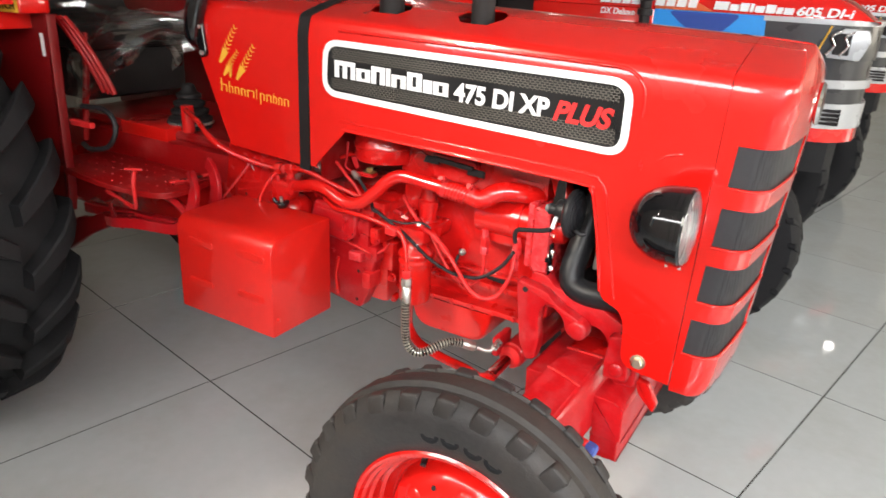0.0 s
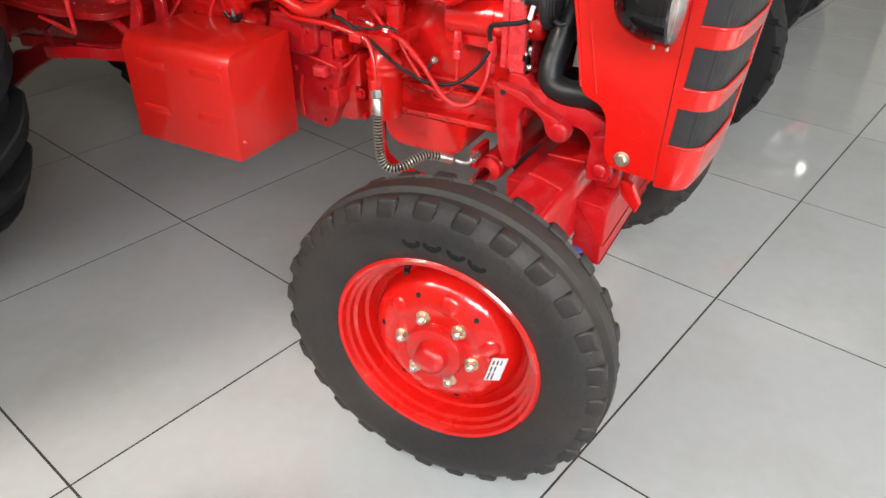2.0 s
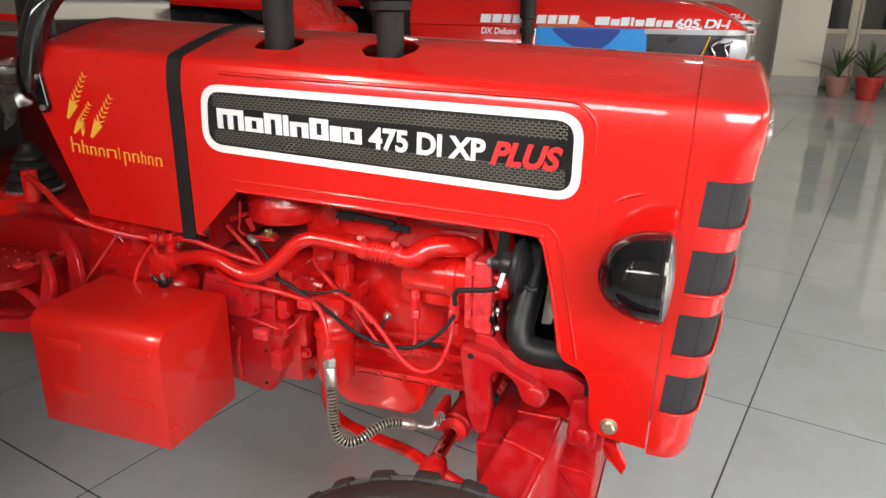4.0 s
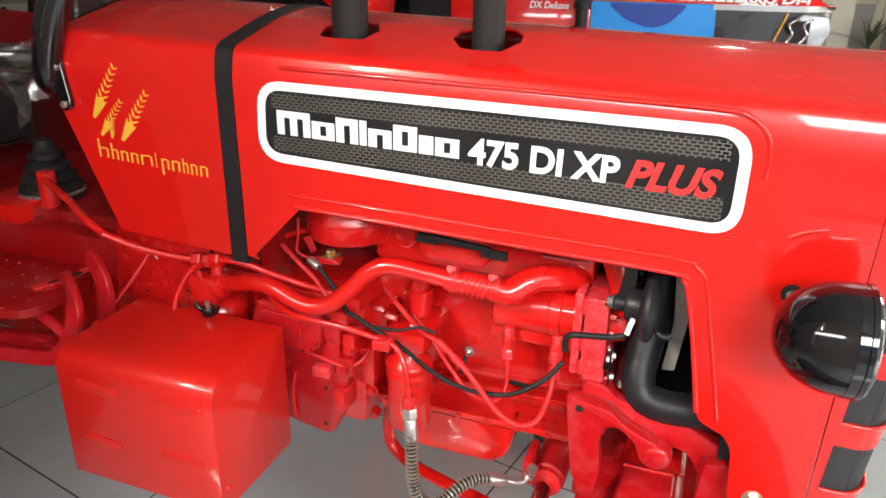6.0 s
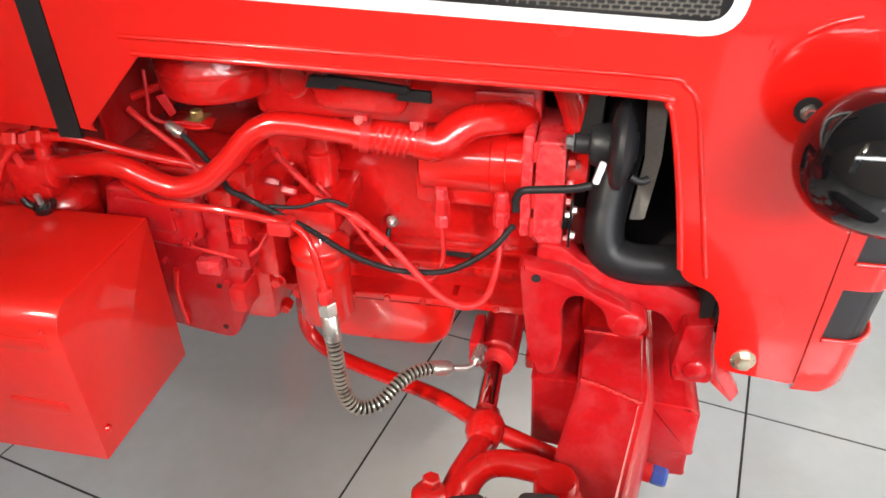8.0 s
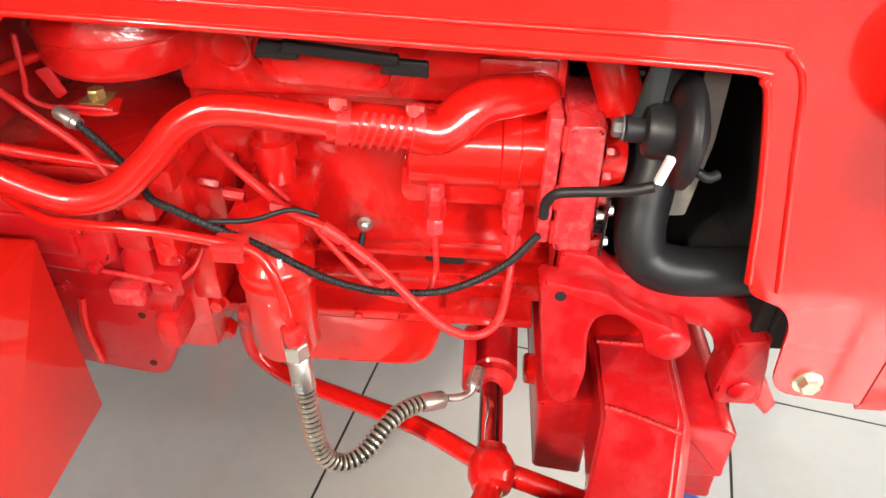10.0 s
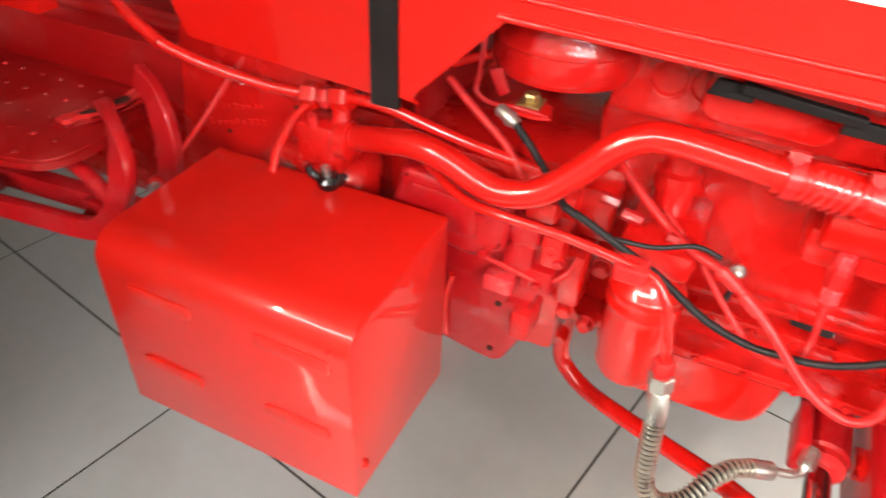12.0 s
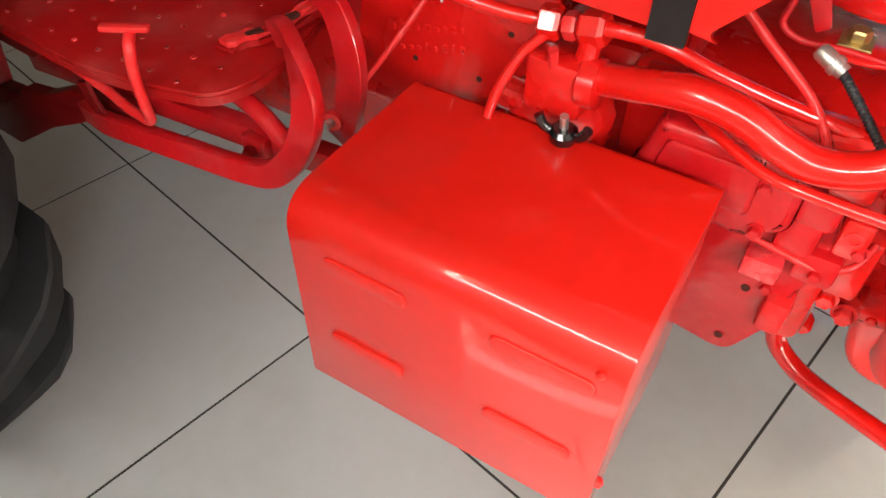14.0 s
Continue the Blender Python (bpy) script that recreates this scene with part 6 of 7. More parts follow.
part("pedal_pad", turned(box(-0.025, 0.025, -0.006, 0.006, -0.0035, 0.0035, 0.003), pose(0.110, -0.291, 0.861, 0, 0, 31)), M_PINK, ped, "", 40)
# inner fender
FEND = rounded([(-0.262, 0.665), (-0.246, 0.74), (-0.236, 1.20), (-0.244, 1.262), (-1.1, 1.30), (-1.1, 0.80), (-0.80, 0.70)], 0.015)
fender = cast("fender", slab(FEND, "y", -0.262, -0.255, 0.002), "red rear fender, shade put into its colour", mat=M_DARKENED_RED)
bm = slab(rounded([(-0.238, -0.255), (-0.246, -0.342), (-0.350, -0.360), (-0.40, -0.38), (-0.40, -0.255)], 0.006), "z", 1.246, 1.290, 0.006)
ARC = [(-0.238 - 0.09 * k, 1.290 + 0.062 * math.sin(math.pi * min(1.0, (k + 0.2) / 10))) for k in range(11)]
slab([(x, z) for x, z in ARC] + [(x, z - 0.022) for x, z in ARC[::-1]], "y", -0.76, -0.355, bm=bm)
slab([(x, z) for x, z in ARC[1:]] + [(x, 1.20) for x, z in ARC[:0:-1]], "y", -0.362, -0.255, bm=bm)
part("fender_top", bm, M_SHEET, fender, "", 40)
part("fender_lip", slab(rounded([(-0.262, 0.665), (-0.246, 0.74), (-0.236, 1.245), (-0.222, 1.245), (-0.232, 0.74), (-0.250, 0.660)], 0.003), "y", -0.278, -0.250, 0.003), M_DARKENED_RED, fender, "", 40)
part("fender_sticker", box(-0.292, -0.276, -0.2645, -0.2625, 1.125, 1.190, 0.0005), M_WHITE, fender, "small white label")
m = Matrix.Translation((-0.353, -0.3618, 1.256)) @ Matrix.Rotation(math.atan2(0.018, 0.104), 4, "Z") @ pose(0, 0, 0, 90, 0, 0)
part("fender_mark", turned(box(-0.01, 0.112, -0.007, 0.028, -0.001, 0.0005), m), M_YELLOW, fender, "yellow sticker")
part("fender_lettering", turned(fitted("CLUTCH", 0.098, 0.019, Matrix.Identity(4), 0.0004, 0.0, 0.001), m @ Matrix.Translation((0.002, 0.001, 0.001))), M_DARK, fender, "dark letters CLUTCH")
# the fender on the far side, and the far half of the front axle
far_fender = cast("fender", slab(FEND, "y", 2 * CY + 0.255, 2 * CY + 0.262, 0.002), "red rear fender on the far side, shade put into its colour", mat=M_DARKENED_RED)
bm = slab([(x, z) for x, z in ARC] + [(x, z - 0.022) for x, z in ARC[::-1]], "y", 2 * CY + 0.256, 2 * CY + 0.76)
part("fender_top", bm, M_SHEET, far_fender, "", 40)
part("axle_arm", turned(box(-0.055, 0.055, -0.02, 0.24, -0.06, 0.06, 0.006), pose(1.345, 0.40, 0.48, -18, 0, 8)), M_CRIMSON, axle, "", 40)
far_pin = cast("kingpin", lathe([(0.030, 0.27), (0.036, 0.28), (0.036, 0.50), (0.030, 0.51), (0.018, 0.52)], Matrix.Translation((1.285, 2 * CY + 0.335, 0)), 24), "red kingpin housing on the far side")
part("spindle", rod((1.285, 2 * CY + 0.335, 0.348), (1.262, 2 * CY + 0.44, 0.348), 0.034, 20, 0.004), M_CAST, far_pin)
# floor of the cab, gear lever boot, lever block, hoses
cab = cast("cab_floor", box(-0.60, 0.24, -0.058, 0.34, 0.790, 0.875, 0.006), "dusty red cab floor, base darkened for shade", mat=M_DUSTY_SHADED)
part("tunnel", slab(rounded([(-0.02, 0.87), (0.44, 0.87), (0.44, 0.90), (-0.02, 0.90)], 0.012), "x", -0.62, 0.20, 0.01), M_DUSTY_SHADED, cab, "", 40)
part("tool_tray", box(-0.265, -0.042, -0.055, 0.10, 0.848, 0.914, 0.004), M_SHEET, cab, "", 40)
prof = [(0.066, 0.88), (0.068, 0.886)]
for k in range(4):
    r = 0.064 - 0.010 * k
    prof += [(r, 0.897 + 0.025 * k), (r + 0.006, 0.903 + 0.025 * k), (r + 0.005, 0.913 + 0.025 * k), (r - 0.006, 0.918 + 0.025 * k)]
boot = cast("lever_boot", lathe(prof + [(0.022, 1.005), (0.018, 1.018), (0.006, 1.022)], Matrix.Translation((-0.07, 0.065, 0.02)), 28), "black rubber gear lever boot", mat=M_STRIP)
part("boot_clamp", rod((-0.010, 0.005, 0.90), (-0.010, 0.005, 0.985), 0.020, 16, 0.003), M_CAST, boot, "red lever stub")
part("boot_ring", lathe([(0.072, 0.914), (0.074, 0.918), (0.070, 0.922)], Matrix.Translation((-0.07, 0.065, 0)), 28, False), M_STEEL, boot, "bright ring")
part("gear_lever", tube([(-0.30, -0.16, 0.86), (-0.295, -0.15, 0.96), (-0.30, -0.13, 1.06), (-0.33, -0.10, 1.18)], 0.010, 6, 10), M_DUSTY_SHADED, tractor, "red gear lever", 60)
for k in range(3):
    part("hose_run", tube([(-0.245 - 0.024 * k, -0.21, 1.235), (-0.215 - 0.024 * k, -0.20, 1.20), (-0.175 - 0.024 * k, -0.18, 1.13), (-0.150 - 0.024 * k, -0.16, 1.06), (-0.140 - 0.024 * k, -0.15, 1.02)], 0.0085, 6, 10), M_DUSTY_SHADED, tractor, "", 60)
part("curled_hose", tube([(-0.22, -0.22, 0.868), (-0.15, -0.24, 0.866), (-0.07, -0.24, 0.885), (-0.035, -0.235, 0.930), (-0.045, -0.23, 0.970), (-0.09, -0.23, 0.992), (-0.20, -0.22, 0.985)], 0.008, 8, 10), M_HOSE, tractor, "curled black hose", 60)
part("clamp_bracket", box(-0.21, -0.11, -0.262, -0.245, 0.935, 0.952, 0.003), M_PINK, tractor)
part("knob", lathe([(0.001, 0), (0.014, 0.004), (0.018, 0.014), (0.014, 0.026), (0.001, 0.028)], pose(-0.16, -0.10, 1.10, 60, 0, 30), 18), M_BLACK, tractor, "round black knob", 60)
part("knob", lathe([(0.001, 0), (0.012, 0.004), (0.015, 0.012), (0.012, 0.022), (0.001, 0.024)], pose(-0.03, 0.0, 1.11, 60, 0, 50), 18), M_BLACK, tractor, "round black knob", 60)
part("seat_base", box(-0.85, -0.42, -0.06, 0.36, 0.95, 1.12, 0.03), M_STRIP, tractor, "black seat base", 40)
part("seat", slab(rounded([(-0.86, 1.12), (-0.40, 1.12), (-0.40, 1.20), (-0.78, 1.22), (-0.82, 1.45), (-0.90, 1.45)], 0.03), "y", -0.09, 0.39, 0.02), M_STRIP, tractor, "black vinyl seat", 40)
# crumpled plastic film hung over the controls
bm = bmesh.new()
cols, rowsn = 22, 26
vs = []
for i in range(rowsn):
    line = []
    for k in range(cols):
        u, v = k / (cols - 1), i / (rowsn - 1)
        x = -0.42 + 0.50 * u + 0.03 * math.sin(9 * v + 4 * u)
        y = -0.12 + 0.10 * u + 0.05 * math.sin(7 * u + 3 * v) - 0.05 * v
        z = 1.27 - (0.10 + 0.26 * (0.5 + 0.5 * math.sin(5.2 * u + 0.6))) * v
        d = noise.noise_vector(Vector((7 * u, 7 * v, 0.3))) * 0.030 + noise.noise_vector(Vector((19 * u, 19 * v, 1.7))) * 0.012
        line.append(bm.verts.new((x + d.x, y + d.y, z + d.z * 0.6)))
    vs.append(line)
for a, b in zip(vs, vs[1:]):
    for k in range(cols - 1):
        bm.faces.new((a[k], a[k + 1], b[k + 1], b[k]))
single("plastic_film", bm, M_FILM, "crumpled clear plastic film hung over the driver's controls", "plastic film", smooth=25)

# ---- the tractors parked behind ----


def simple_wheel(tr, name, cx, cy, r, half, rim, sign, lugs, label):
    m = Matrix.Translation((cx, cy, r)) @ pose(0, 0, 0, 90 if sign < 0 else -90, 0, 0)
    w = part(name, lathe([(rim, -half * 0.8), (rim - 0.01, half * 0.8), (rim + 0.012, half * 0.84), (rim + 0.012, half * 0.7), (rim - 0.03, half * 0.4), (rim * 0.5, half * 0.1), (0.0005, half * 0.2)], m, 40, False),
             M_BODYSILVER, tr, "silver wheel disc of the " + label, 40)
    body = [(rim + 0.005, half * 0.82), (rim + 0.03, half * 0.93), ((rim + r) / 2, half), (r * 0.93, half * 0.9), (r - 0.012, half * 0.66), (r - 0.004, half * 0.3), (r - 0.004, 0.0)]
    body += [(a, -h) for a, h in body[-2::-1]]
    tyre = part("tyre", lathe(body, m, 56, False), M_RUBBER_DARK, w, "black tyre", 40)
    for s in (1, -1):
        b = box(r - 0.03, r, -0.012, 0.012, 0.01, half * 0.95, 0.004, 1)
        for v in b.verts:
            f = v.co.z / half
            v.co.y += 0.06 * f
            v.co.x -= 0.05 * max(0.0, f - 0.6)
            if s < 0:
                v.co.z = -v.co.z
        turned(b, m @ Matrix.Rotation(math.pi / lugs if s < 0 else 0.0, 4, "Z"))
        first = part("tread_lug", b, M_RUBBER_DARK, tyre)
        for k in range(1, lugs):
            again(first, m @ Matrix.Rotation(2 * math.pi * k / lugs, 4, "Z") @ m.inverted())
    return w


def parked_tractor(cy, label):
    tr = thing("tractor", (0.4, cy, 0.0), label, "tractor", "tractors parked in a row")
    hw = 0.275
    top = 1.44
    # hood: rounded red shell over a grey side
    nose = []
    sect = [(-hw, 1.30), (-hw + 0.006, 1.36), (-hw + 0.03, 1.405), (-hw + 0.08, 1.43), (-0.10, 1.442), (0.0, 1.445)]
    sect = sect + [(-y, z) for y, z in sect[-2::-1]]
    bm = bmesh.new()
    rows = []
    stations = [0.25 + 0.1 * k for k in range(12)] + [1.45, 1.52, 1.58, 1.64, 1.70, 1.745, 1.765]
    for x in stations:
        f = max(0.0, (x - 1.38) / 0.385)
        drop = 0.035 * max(0.0, (x - 0.9)) + 0.075 * f ** 3.0
        squeeze = 1 - 0.34 * f ** 2.6
        rows.append([bm.verts.new((x, cy + y * squeeze, 1.305 + (z - 1.30) * (1 - 0.40 * f ** 2.5) - (drop if z > 1.301 else 0.0) * (z - 1.30) / 0.145)) for y, z in sect])
    for a, b in zip(rows, rows[1:]):
        for k in range(len(sect) - 1):
            bm.faces.new((a[k], a[k + 1], b[k + 1], b[k]))
    bm.faces.new(rows[-1])
    bm.faces.new(rows[0])
    hood2 = part("hood", bm, M_HOOD, tr, "red hood with pale lettering", 50)

    def belt(z0, z1, out, mat, name, x0=1.33, x1=1.775, lab="", wrap=True):
        """A band round the nose between two heights."""
        b = bmesh.new()
        plan = [(x0, -hw - out), (1.55, -hw - out), (1.62, -hw + 0.012 - out), (1.68, -hw + 0.04 - out), (x1 - 0.05 + out, -hw + 0.09), (x1 - 0.01 + out, -hw + 0.17), (x1 + out, 0.0)]
        plan = plan + [(x, -y) for x, y in plan[-2::-1]]
        lo = [b.verts.new((x, cy + y, z0)) for x, y in plan]
        hi = [b.verts.new((x, cy + y, z1)) for x, y in plan]
        for k in range(len(plan) - 1):
            b.faces.new((lo[k], lo[k + 1], hi[k + 1], hi[k]))
        b.faces.new(lo)
        b.faces.new(hi)
        return part(name, b, mat, tr, lab, 35)

    belt(1.145, 1.300, 0.0, M_GREYPAINT, "side_panel", lab="dark grey nose panel")
    belt(1.285, 1.306, 0.006, M_BODYSILVER, "trim", lab="silver trim line")
    belt(1.065, 1.145, -0.010, M_GREYPAINT, "nose_band", lab="dark grey band")
    belt(1.030, 1.065, 0.004, M_BODYSILVER, "nose_band", lab="silver band")
    belt(0.965, 1.030, -0.010, M_GREYPAINT, "nose_band", lab="dark grey band")
    vent = belt(0.860, 0.965, 0.002, M_BODYSILVER, "nose_band", lab="silver band with vents")
    belt(0.800, 0.860, -0.006, M_HOOD, "nose_band", lab="red band")
    belt(0.660, 0.800, -0.035, M_RUBBER_DARK, "bumper", x1=1.74, lab="dark front bumper")
    for s in (-1, 1):
        for k in range(4):
            z = 0.880 + 0.018 * k
            part("vent_slot", slab([(1.575, z), (1.70, z), (1.70, z + 0.010), (1.575, z + 0.010)], "y", cy + s * (hw + 0.000) - 0.05 * s - 0.045, cy + s * (hw + 0.0) - 0.05 * s + 0.045, 0.002), M_DARK, vent, "black vent slot")
        # headlamps
        lm = slab(rounded([(1.595, 1.155), (1.720, 1.150), (1.748, 1.225), (1.735, 1.272), (1.640, 1.275)], 0.010), "y", cy + s * (hw - 0.02) - 0.030, cy + s * (hw - 0.02) + 0.030, 0.004)
        lamp2 = part("headlamp", lm, M_BODYSILVER, tr, "clear angular headlamp with bright reflectors", 40)
        for x in (1.625, 1.675):
            part("reflector", tube([(x - 0.03, cy + s * (hw + 0.012), 1.168), (x - 0.005, cy + s * (hw + 0.014), 1.205), (x - 0.02, cy + s * (hw + 0.014), 1.24), (x + 0.01, cy + s * (hw + 0.012), 1.262)], 0.006, 4, 8), M_CHROME, lamp2, "", 60)
        part("lamp_bowl", box(1.616, 1.678, cy + s * (hw + 0.012) - 0.004, cy + s * (hw + 0.012) + 0.004, 1.170, 1.255, 0.003), M_DARK, lamp2)
        part("pinstripe", rod((1.555, cy + s * (hw + 0.002), 1.155), (1.595, cy + s * (hw + 0.002), 1.28), 0.0035, 6), M_YELLOW, tr)
    # vinyl on the near side
    y0 = cy - hw - 0.0022
    part("vinyl_panel", slab([(0.86, 1.10), (1.35, 1.10), (1.338, 1.303), (0.86, 1.303)], "y", y0, y0 + 0.40), M_BLUEVINYL, tr, "light blue vinyl panel")
    part("vinyl_wave", slab(rounded([(0.92, 1.300), (1.00, 1.235), (1.10, 1.205), (1.17, 1.225), (1.24, 1.300)], 0.03), "y", y0 - 0.0012, y0 + 0.001), M_BLUEDARK, tr, "deep blue wave")
    part("side_sheet", box(0.25, 0.858, cy - hw, cy + hw, 0.98, 1.304, 0.006), M_HOOD, tr, "red side panel", 40)
    part("vinyl_flame", slab(rounded([(0.86, 1.306), (1.12, 1.306), (1.04, 1.345), (0.86, 1.350)], 0.01), "y", y0 - 0.0012, y0 + 0.001), M_ORANGE, tr, "orange flame decal")
    x = 1.119
    for w, h in ((0.058, 0.034), (0.036, 0.026), (0.034, 0.034), (0.012, 0.034), (0.036, 0.026), (0.036, 0.034), (0.022, 0.026), (0.036, 0.026)):
        part("maker_mark", slab([(x, 1.318 - 0.01 * (x - 1.0)), (x + w, 1.318 - 0.01 * (x - 1.0)), (x + w + 0.004, 1.318 + h - 0.01 * (x - 1.0)), (x + 0.004, 1.318 + h - 0.01 * (x - 1.0))], "y", y0 - 0.012, y0 + 0.012), M_SILVER, hood2)
        x += w + 0.007
    part("model_lettering", fitted("605 DI-i", 0.214, 0.037, pose(x + 0.008, y0 - 0.006, 1.312, 90, 0, 0), 0.003, 0.18, 0.0016), M_SILVER, hood2, "silver letters 605 DI-i")
    x = 0.60
    for w in (0.046, 0.040, 0.034, 0.040, 0.040, 0, 0.040, 0.036, 0.040, 0.036):
        if w:
            part("name_bar", slab([(x, 1.318), (x + w, 1.318), (x + w + 0.006, 1.354), (x + 0.006, 1.354)], "y", y0 - 0.012, y0 + 0.010), M_SILVER, hood2)
        x += w + 0.010
    part("small_lettering", fitted("DX Deluxe", 0.165, 0.028, pose(0.603, y0 - 0.0004, 1.268, 90, 0, 0), 0.001, 0.15, 0.0012), M_SILVER, tr, "small silver letters DX Deluxe")
    # exhaust pipe, chassis, axle, wheels
    bm = lathe([(0.024, 0.95), (0.024, 1.272), (0.034, 1.275), (0.034, 1.300), (0.026, 1.304), (0.026, 1.335), (0.036, 1.34), (0.036, 2.0)], Matrix.Translation((0.83, cy - hw - 0.05, 0)), 24)
    part("exhaust", bm, M_STRIP, tr, "black upright exhaust pipe", 40)
    part("chassis", box(-0.70, 1.52, cy - 0.17, cy + 0.17, 0.50, 1.00, 0.02), M_GREYPAINT, tr, "dark grey engine and chassis")
    part("front_axle", box(1.20, 1.34, cy - 0.60, cy + 0.60, 0.42, 0.54, 0.02), M_GREYPAINT, tr)
    for s in (-1, 1):
        simple_wheel(tr, "front_wheel", 1.275, cy + s * 0.66, 0.42, 0.11, 0.23, s, 24, "front wheel")
        simple_wheel(tr, "rear_wheel", -0.72, cy + s * 0.66, 0.70, 0.18, 0.37, s, 22, "rear wheel")
        part("fender", slab(rounded([(0.02, 0.85), (0.06, 1.30), (-0.10, 1.42), (-1.30, 1.46), (-1.38, 1.10), (-1.34, 1.10), (-1.26, 1.40), (-0.12, 1.36), (0.01, 1.26), (-0.02, 0.85)], 0.02), "y", cy + s * 0.66 - 0.22, cy + s * 0.66 + 0.22, 0.005),
             M_HOOD, tr, "red mudguard", 40)
    part("dashboard", slab(rounded([(0.05, 1.10), (0.25, 1.10), (0.25, 1.44), (0.02, 1.50)], 0.03), "y", cy - 0.25, cy + 0.25, 0.01), M_STRIP, tr, "black dashboard")
    part("seat", slab(rounded([(-0.85, 1.05), (-0.38, 1.05), (-0.38, 1.16), (-0.76, 1.18), (-0.82, 1.55), (-0.92, 1.55)], 0.03), "y", cy - 0.24, cy + 0.24, 0.02), M_STRIP, tr, "black seat", 40)
    part("cab_floor", box(-0.55, 0.20, cy - 0.42, cy + 0.42, 0.80, 0.84, 0.005), M_STRIP, tr)
    # steering wheel
    m = pose(-0.20, cy, 1.50, 0, -28, 0)
    ring = part("steering_wheel", tube([m @ Vector((0.20 * math.cos(2 * math.pi * k / 16), 0.20 * math.sin(2 * math.pi * k / 16), 0)) for k in range(17)], 0.014, 3, 10), M_STRIP, tr, "black steering wheel", 60)
    part("spoke", rod(m @ Vector((-0.2, 0, 0)), m @ Vector((0.2, 0, 0)), 0.010, 8), M_STRIP, ring)
    part("column", rod(m @ Vector((0, 0, 0)), (0.08, cy, 1.15), 0.022, 12), M_STRIP, ring)
    return tr


parked_tractor(2.225, "red and grey tractor with silver trim, parked next in the row")
parked_tractor(4.40, "red and grey tractor with silver trim, parked farther along the row").location.x += 0.13

# ---- the far end of the showroom ----
single("pillar_1", box(2.62, 3.34, 12.1, 12.8, -0.006, H), M_WALL, "wide cream painted pillar", "pillar", kind="structure")
single("pillar_2", box(4.62, 4.98, 11.9, 12.6, -0.006, H), M_WALL, "cream painted pillar beside the stairs", "pillar", kind="structure")
single("trim_1", box(2.60, 3.36, 12.08, 12.098, 0.0, 0.30), M_SKIRT, "grey tiled pillar base", "skirting", kind="structure")
bm = box(X0, 3.42, Y1, Y1 + 0.2, -0.006, H)
box(4.56, X1, Y1, Y1 + 0.2, -0.006, H, bm=bm)
box(3.42, 4.56, Y1, Y1 + 0.2, 2.35, H, bm=bm)
single("wall_north", bm, M_WALL, "cream wall with a glazed door opening", "wall", kind="structure")
single("backdrop", box(3.0, 5.0, Y1 + 1.2, Y1 + 1.3, -0.006, H), M_DARK, "dark room behind the door", "backdrop", kind="structure")

# a pair of half-glazed doors with a lit strip of wall between
for dx in (3.40, 4.02):
    door = thing("door_1" if dx < 3.8 else "door_2", (dx, Y1 - 0.02, 0.0), "half glazed grey door in a pale frame", "door", kind="structure")
    wide = 0.42 if dx < 3.8 else 0.54
    part("lower_panel", box(dx, dx + wide, Y1 - 0.06, Y1 - 0.02, 0.02, 0.95, 0.004), M_DOOR, door, "grey laminate panel")
    part("rail", box(dx - 0.03, dx + wide + 0.03, Y1 - 0.075, Y1 - 0.015, 0.951, 1.03, 0.004), M_FRAME, door, "pale rail")
    part("stile", box(dx - 0.05, dx - 0.001, Y1 - 0.075, Y1 - 0.015, 0.0, 2.34, 0.004), M_FRAME, door)
    part("stile", box(dx + wide + 0.001, dx + wide + 0.05, Y1 - 0.075, Y1 - 0.015, 0.0, 2.34, 0.004), M_FRAME, door)
    part("pane", box(dx, dx + wide, Y1 - 0.05, Y1 - 0.04, 1.031, 2.30), M_BLACK, door, "dark glass pane")
bm = box(3.876, 3.965, Y1 - 0.05, Y1 - 0.01, 0.0, 2.34)
single("wall_panel", bm, M_FRAME, "narrow cream strip of wall between the doors", "wall", kind="structure")
for k, (pz, ph) in enumerate(((1.62, 0.26), (1.98, 0.20))):
    pic = thing("picture_frame", (3.92, Y1 - 0.055, pz), "small framed certificate on the wall", "picture frame", "framed papers")
    part("frame", box(3.80, 4.01, Y1 - 0.078, Y1 - 0.0765 + 0.02, pz, pz + ph, 0.003), M_DOOR, pic, "brown frame")
    part("sheet", box(3.825, 3.985, Y1 - 0.082, Y1 - 0.0785, pz + 0.03, pz + ph - 0.03), M_ORANGE if k == 0 else M_FRAME, pic, "faded paper")

# stairs
for k in range(9):
    st = box(5.0, 6.6, 11.55 + 0.28 * k, 11.55 + 0.28 * (k + 1) + 0.02, 0.0 if k == 0 else 0.17 * k - 0.02, 0.17 * (k + 1) - 0.03)
    step = single("stair_step", st, M_RISER, "dull stair step with a pale tread", "stair step", "stairs")
    part("tread", box(5.0, 6.62, 11.51 + 0.28 * k, 11.55 + 0.28 * (k + 1), 0.17 * (k + 1) - 0.0295, 0.17 * (k + 1), 0.006), M_STEP, step, "pale tread")


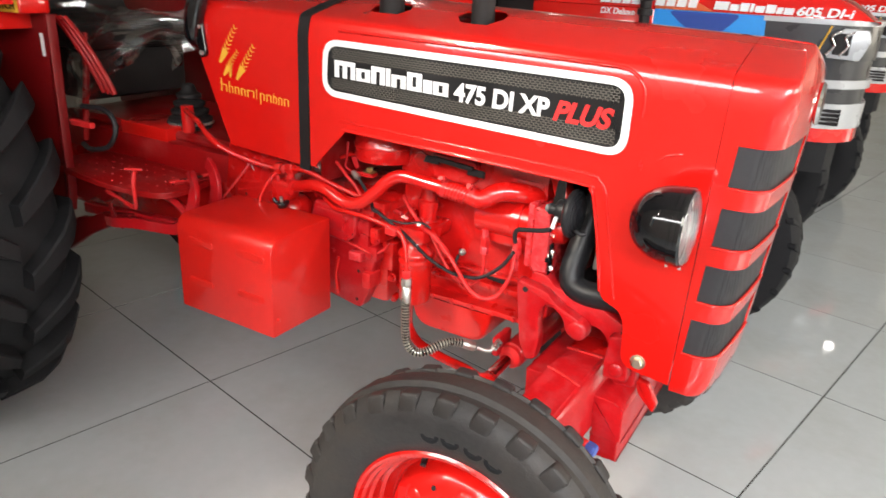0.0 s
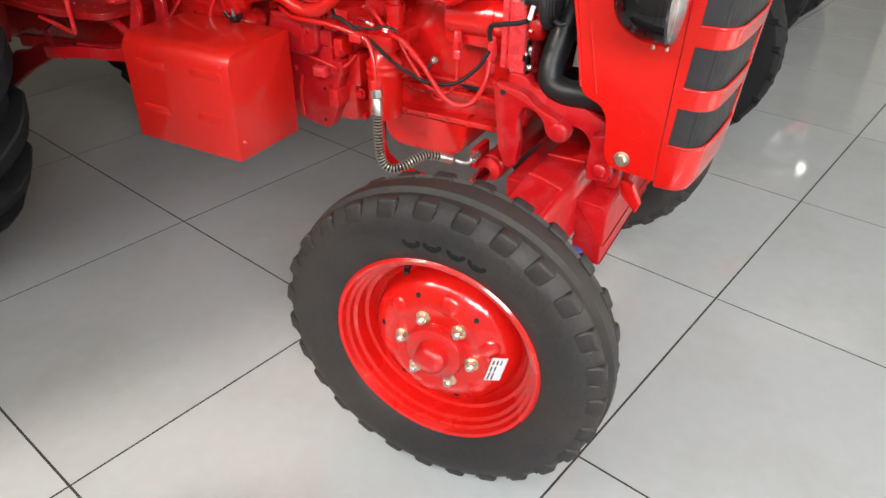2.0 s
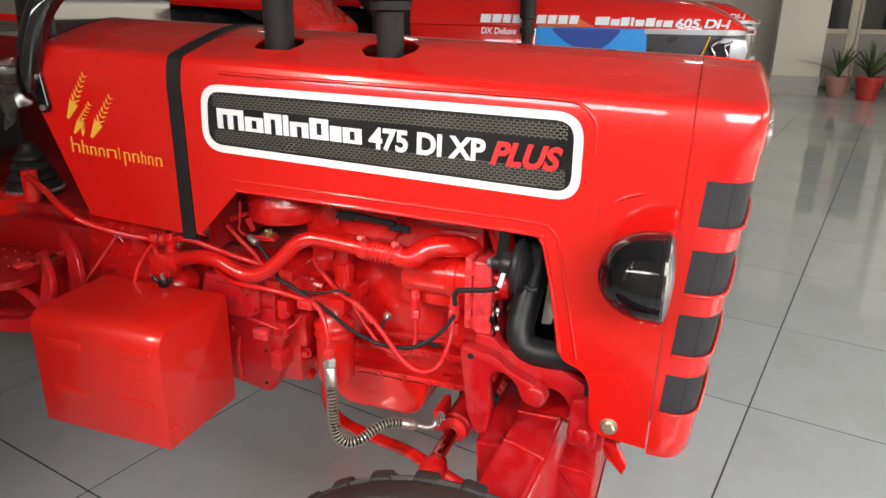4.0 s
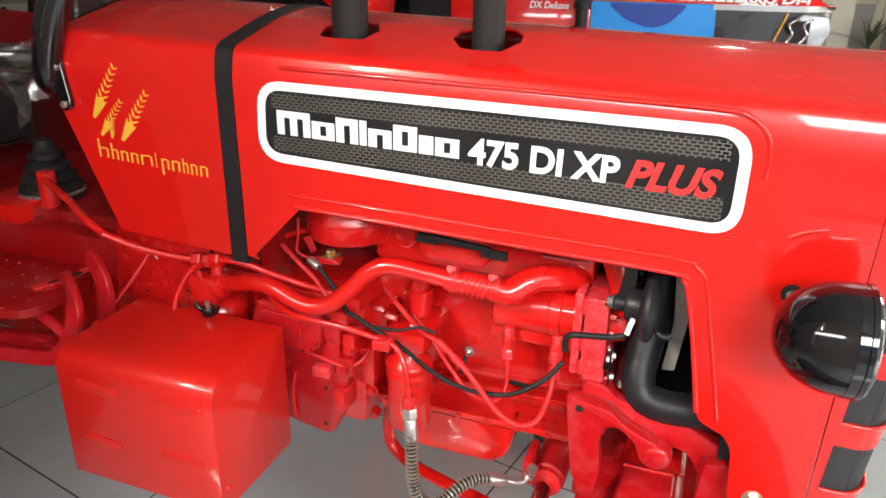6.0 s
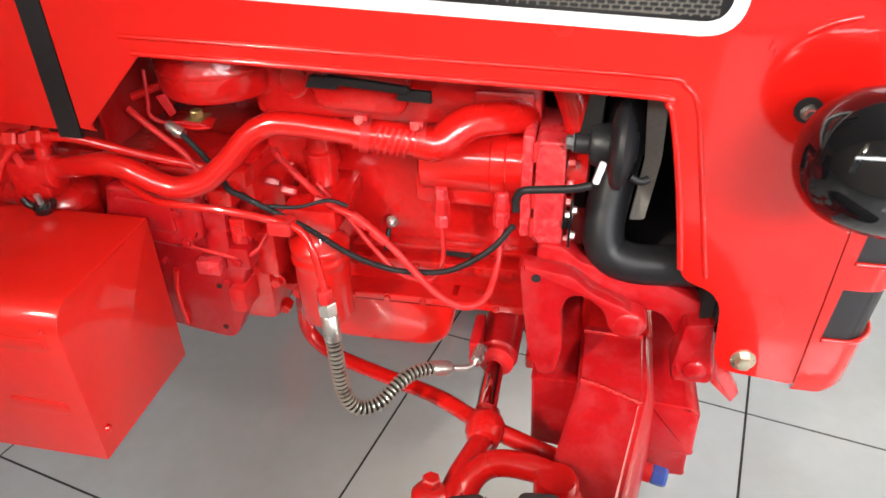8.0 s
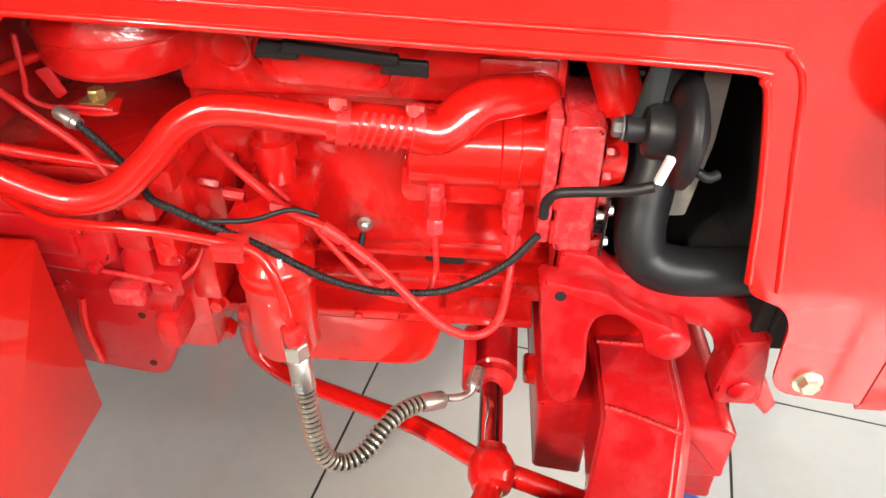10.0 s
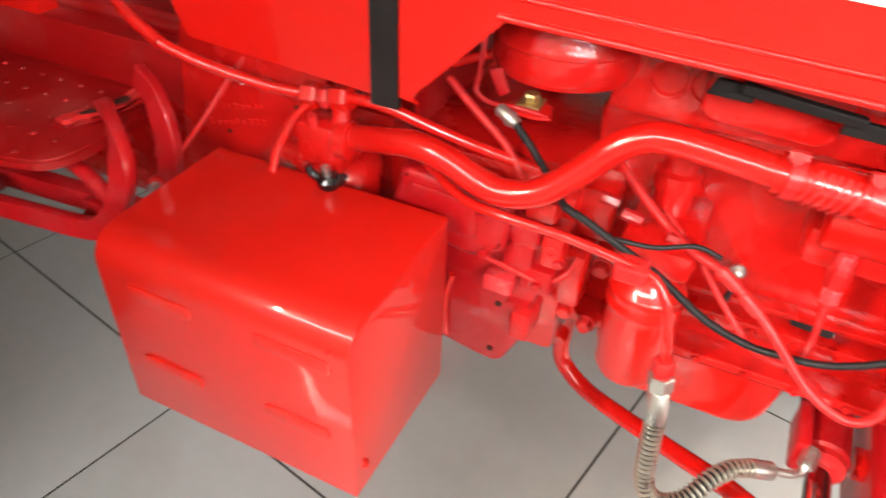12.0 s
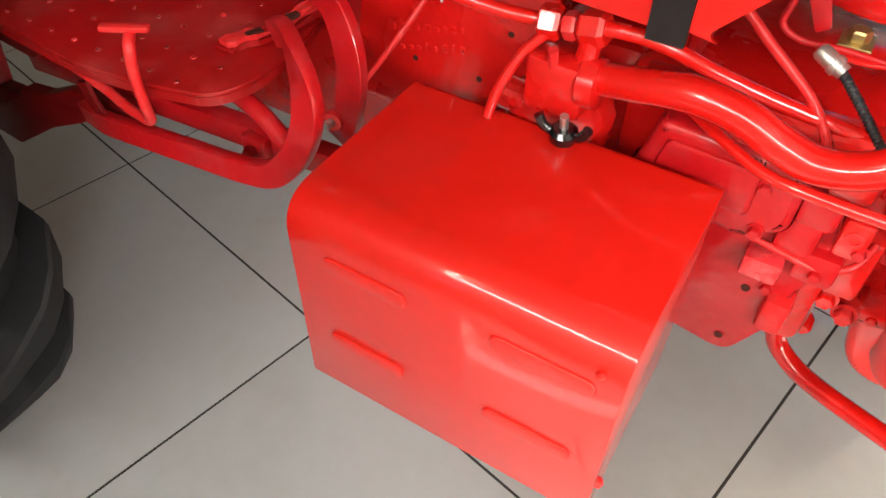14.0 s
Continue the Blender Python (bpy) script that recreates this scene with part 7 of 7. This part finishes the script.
def potted_plant(px, py, r, h, mat, label, leaves, spread, seed):
    pot = thing("potted_plant", (px, py, 0.0), label, "potted plant", "potted plants by the doors")
    m = Matrix.Translation((px, py, 0))
    part("pot", lathe([(r * 0.70, 0.0), (r * 0.94, h * 0.84), (r, h * 0.85), (r * 1.02, h), (r * 0.92, h), (r * 0.86, h * 0.86)], m, 32, False), mat, pot, "", 40)
    part("soil", lathe([(r * 0.9, h * 0.86), (0.001, h * 0.88)], m, 24, False), M_SOIL, pot)
    rnd = random.Random(seed)
    for k in range(leaves):
        a, lean, ln = rnd.uniform(0, 6.28), rnd.uniform(0.15, spread), rnd.uniform(0.35, 0.75)
        d = Vector((math.cos(a), math.sin(a), 0))
        side = Vector((-d.y, d.x, 0))
        b = bmesh.new()
        prev = None
        for t in range(7):
            f = t / 6
            c = Vector((px, py, h * 0.86)) + d * ln * lean * f ** 1.3 + Vector((0, 0, ln * (f - 0.45 * lean * f * f)))
            w = 0.018 * math.sin(math.pi * min(1.0, 0.12 + f * 0.88)) + 0.001
            row = [b.verts.new(c - side * w), b.verts.new(c + Vector((0, 0, -0.004))), b.verts.new(c + side * w)]
            if prev:
                for q in range(2):
                    b.faces.new((prev[q], prev[q + 1], row[q + 1], row[q]))
            prev = row
        part("leaf", b, M_LEAF, pot, "", 60)
    return pot


potted_plant(4.02, 11.75, 0.20, 0.36, M_POT, "red plastic pot with a thin grassy plant", 46, 1.1, 3)
potted_plant(4.60, 11.45, 0.22, 0.38, M_POT, "red plastic pot with a few stems beside the stairs", 6, 0.7, 5)
potted_plant(3.62, 12.05, 0.19, 0.32, M_POTPINK, "faded terracotta pot with a sparse plant", 22, 1.2, 9)

# ---- floor tiles ----
tile_bm = box(-TILE / 2 + 0.0029, TILE / 2 - 0.0029, -TILE / 2 + 0.0029, TILE / 2 - 0.0029, -0.005, 0.0)
tile_me = bpy.data.meshes.new("tile")
for f in tile_bm.faces:
    f.smooth = False
tile_bm.to_mesh(tile_me)
tile_bm.free()
tile_me.materials.append(M_TILE)
near, far = [], []
for i in range(-14, 16):
    for j in range(-12, 20):
        x, y = grid_xy(i + 0.5, j + 0.5)
        if X0 - 0.55 < x < X1 + 0.55 and Y0 - 0.55 < y < Y1 + 0.55:
            inside = X0 + 0.5 < x < X1 - 0.5 and Y0 + 0.5 < y < Y1 - 0.5
            (near if inside else far).append(((x - 1.0) ** 2 + (y - 1.5) ** 2, x, y))
near.sort()
for _, x, y in near[:290]:
    o = new("tile", tile_me)
    o.parent = floor
    o.matrix_basis = Matrix.Translation((x, y, 0)) @ Matrix.Rotation(TURN, 4, "Z")
bm = bmesh.new()
for _, x, y in near[290:] + far:
    b = bmesh.new()
    b.from_mesh(tile_me)
    turned(b, Matrix.Translation((x, y, 0)) @ Matrix.Rotation(TURN, 4, "Z"))
    # the outermost tiles are cut along the walls
    for co, no in (((X0, 0, 0), (-1, 0, 0)), ((X1, 0, 0), (1, 0, 0)), ((0, Y0, 0), (0, -1, 0)), ((0, Y1, 0), (0, 1, 0))):
        bmesh.ops.bisect_plane(b, geom=b.verts[:] + b.edges[:] + b.faces[:], plane_co=co, plane_no=no, clear_outer=True)
    join(bm, b)
rest = part("tile_field", bm, M_TILE, floor)
rest["kind"] = "stuff"
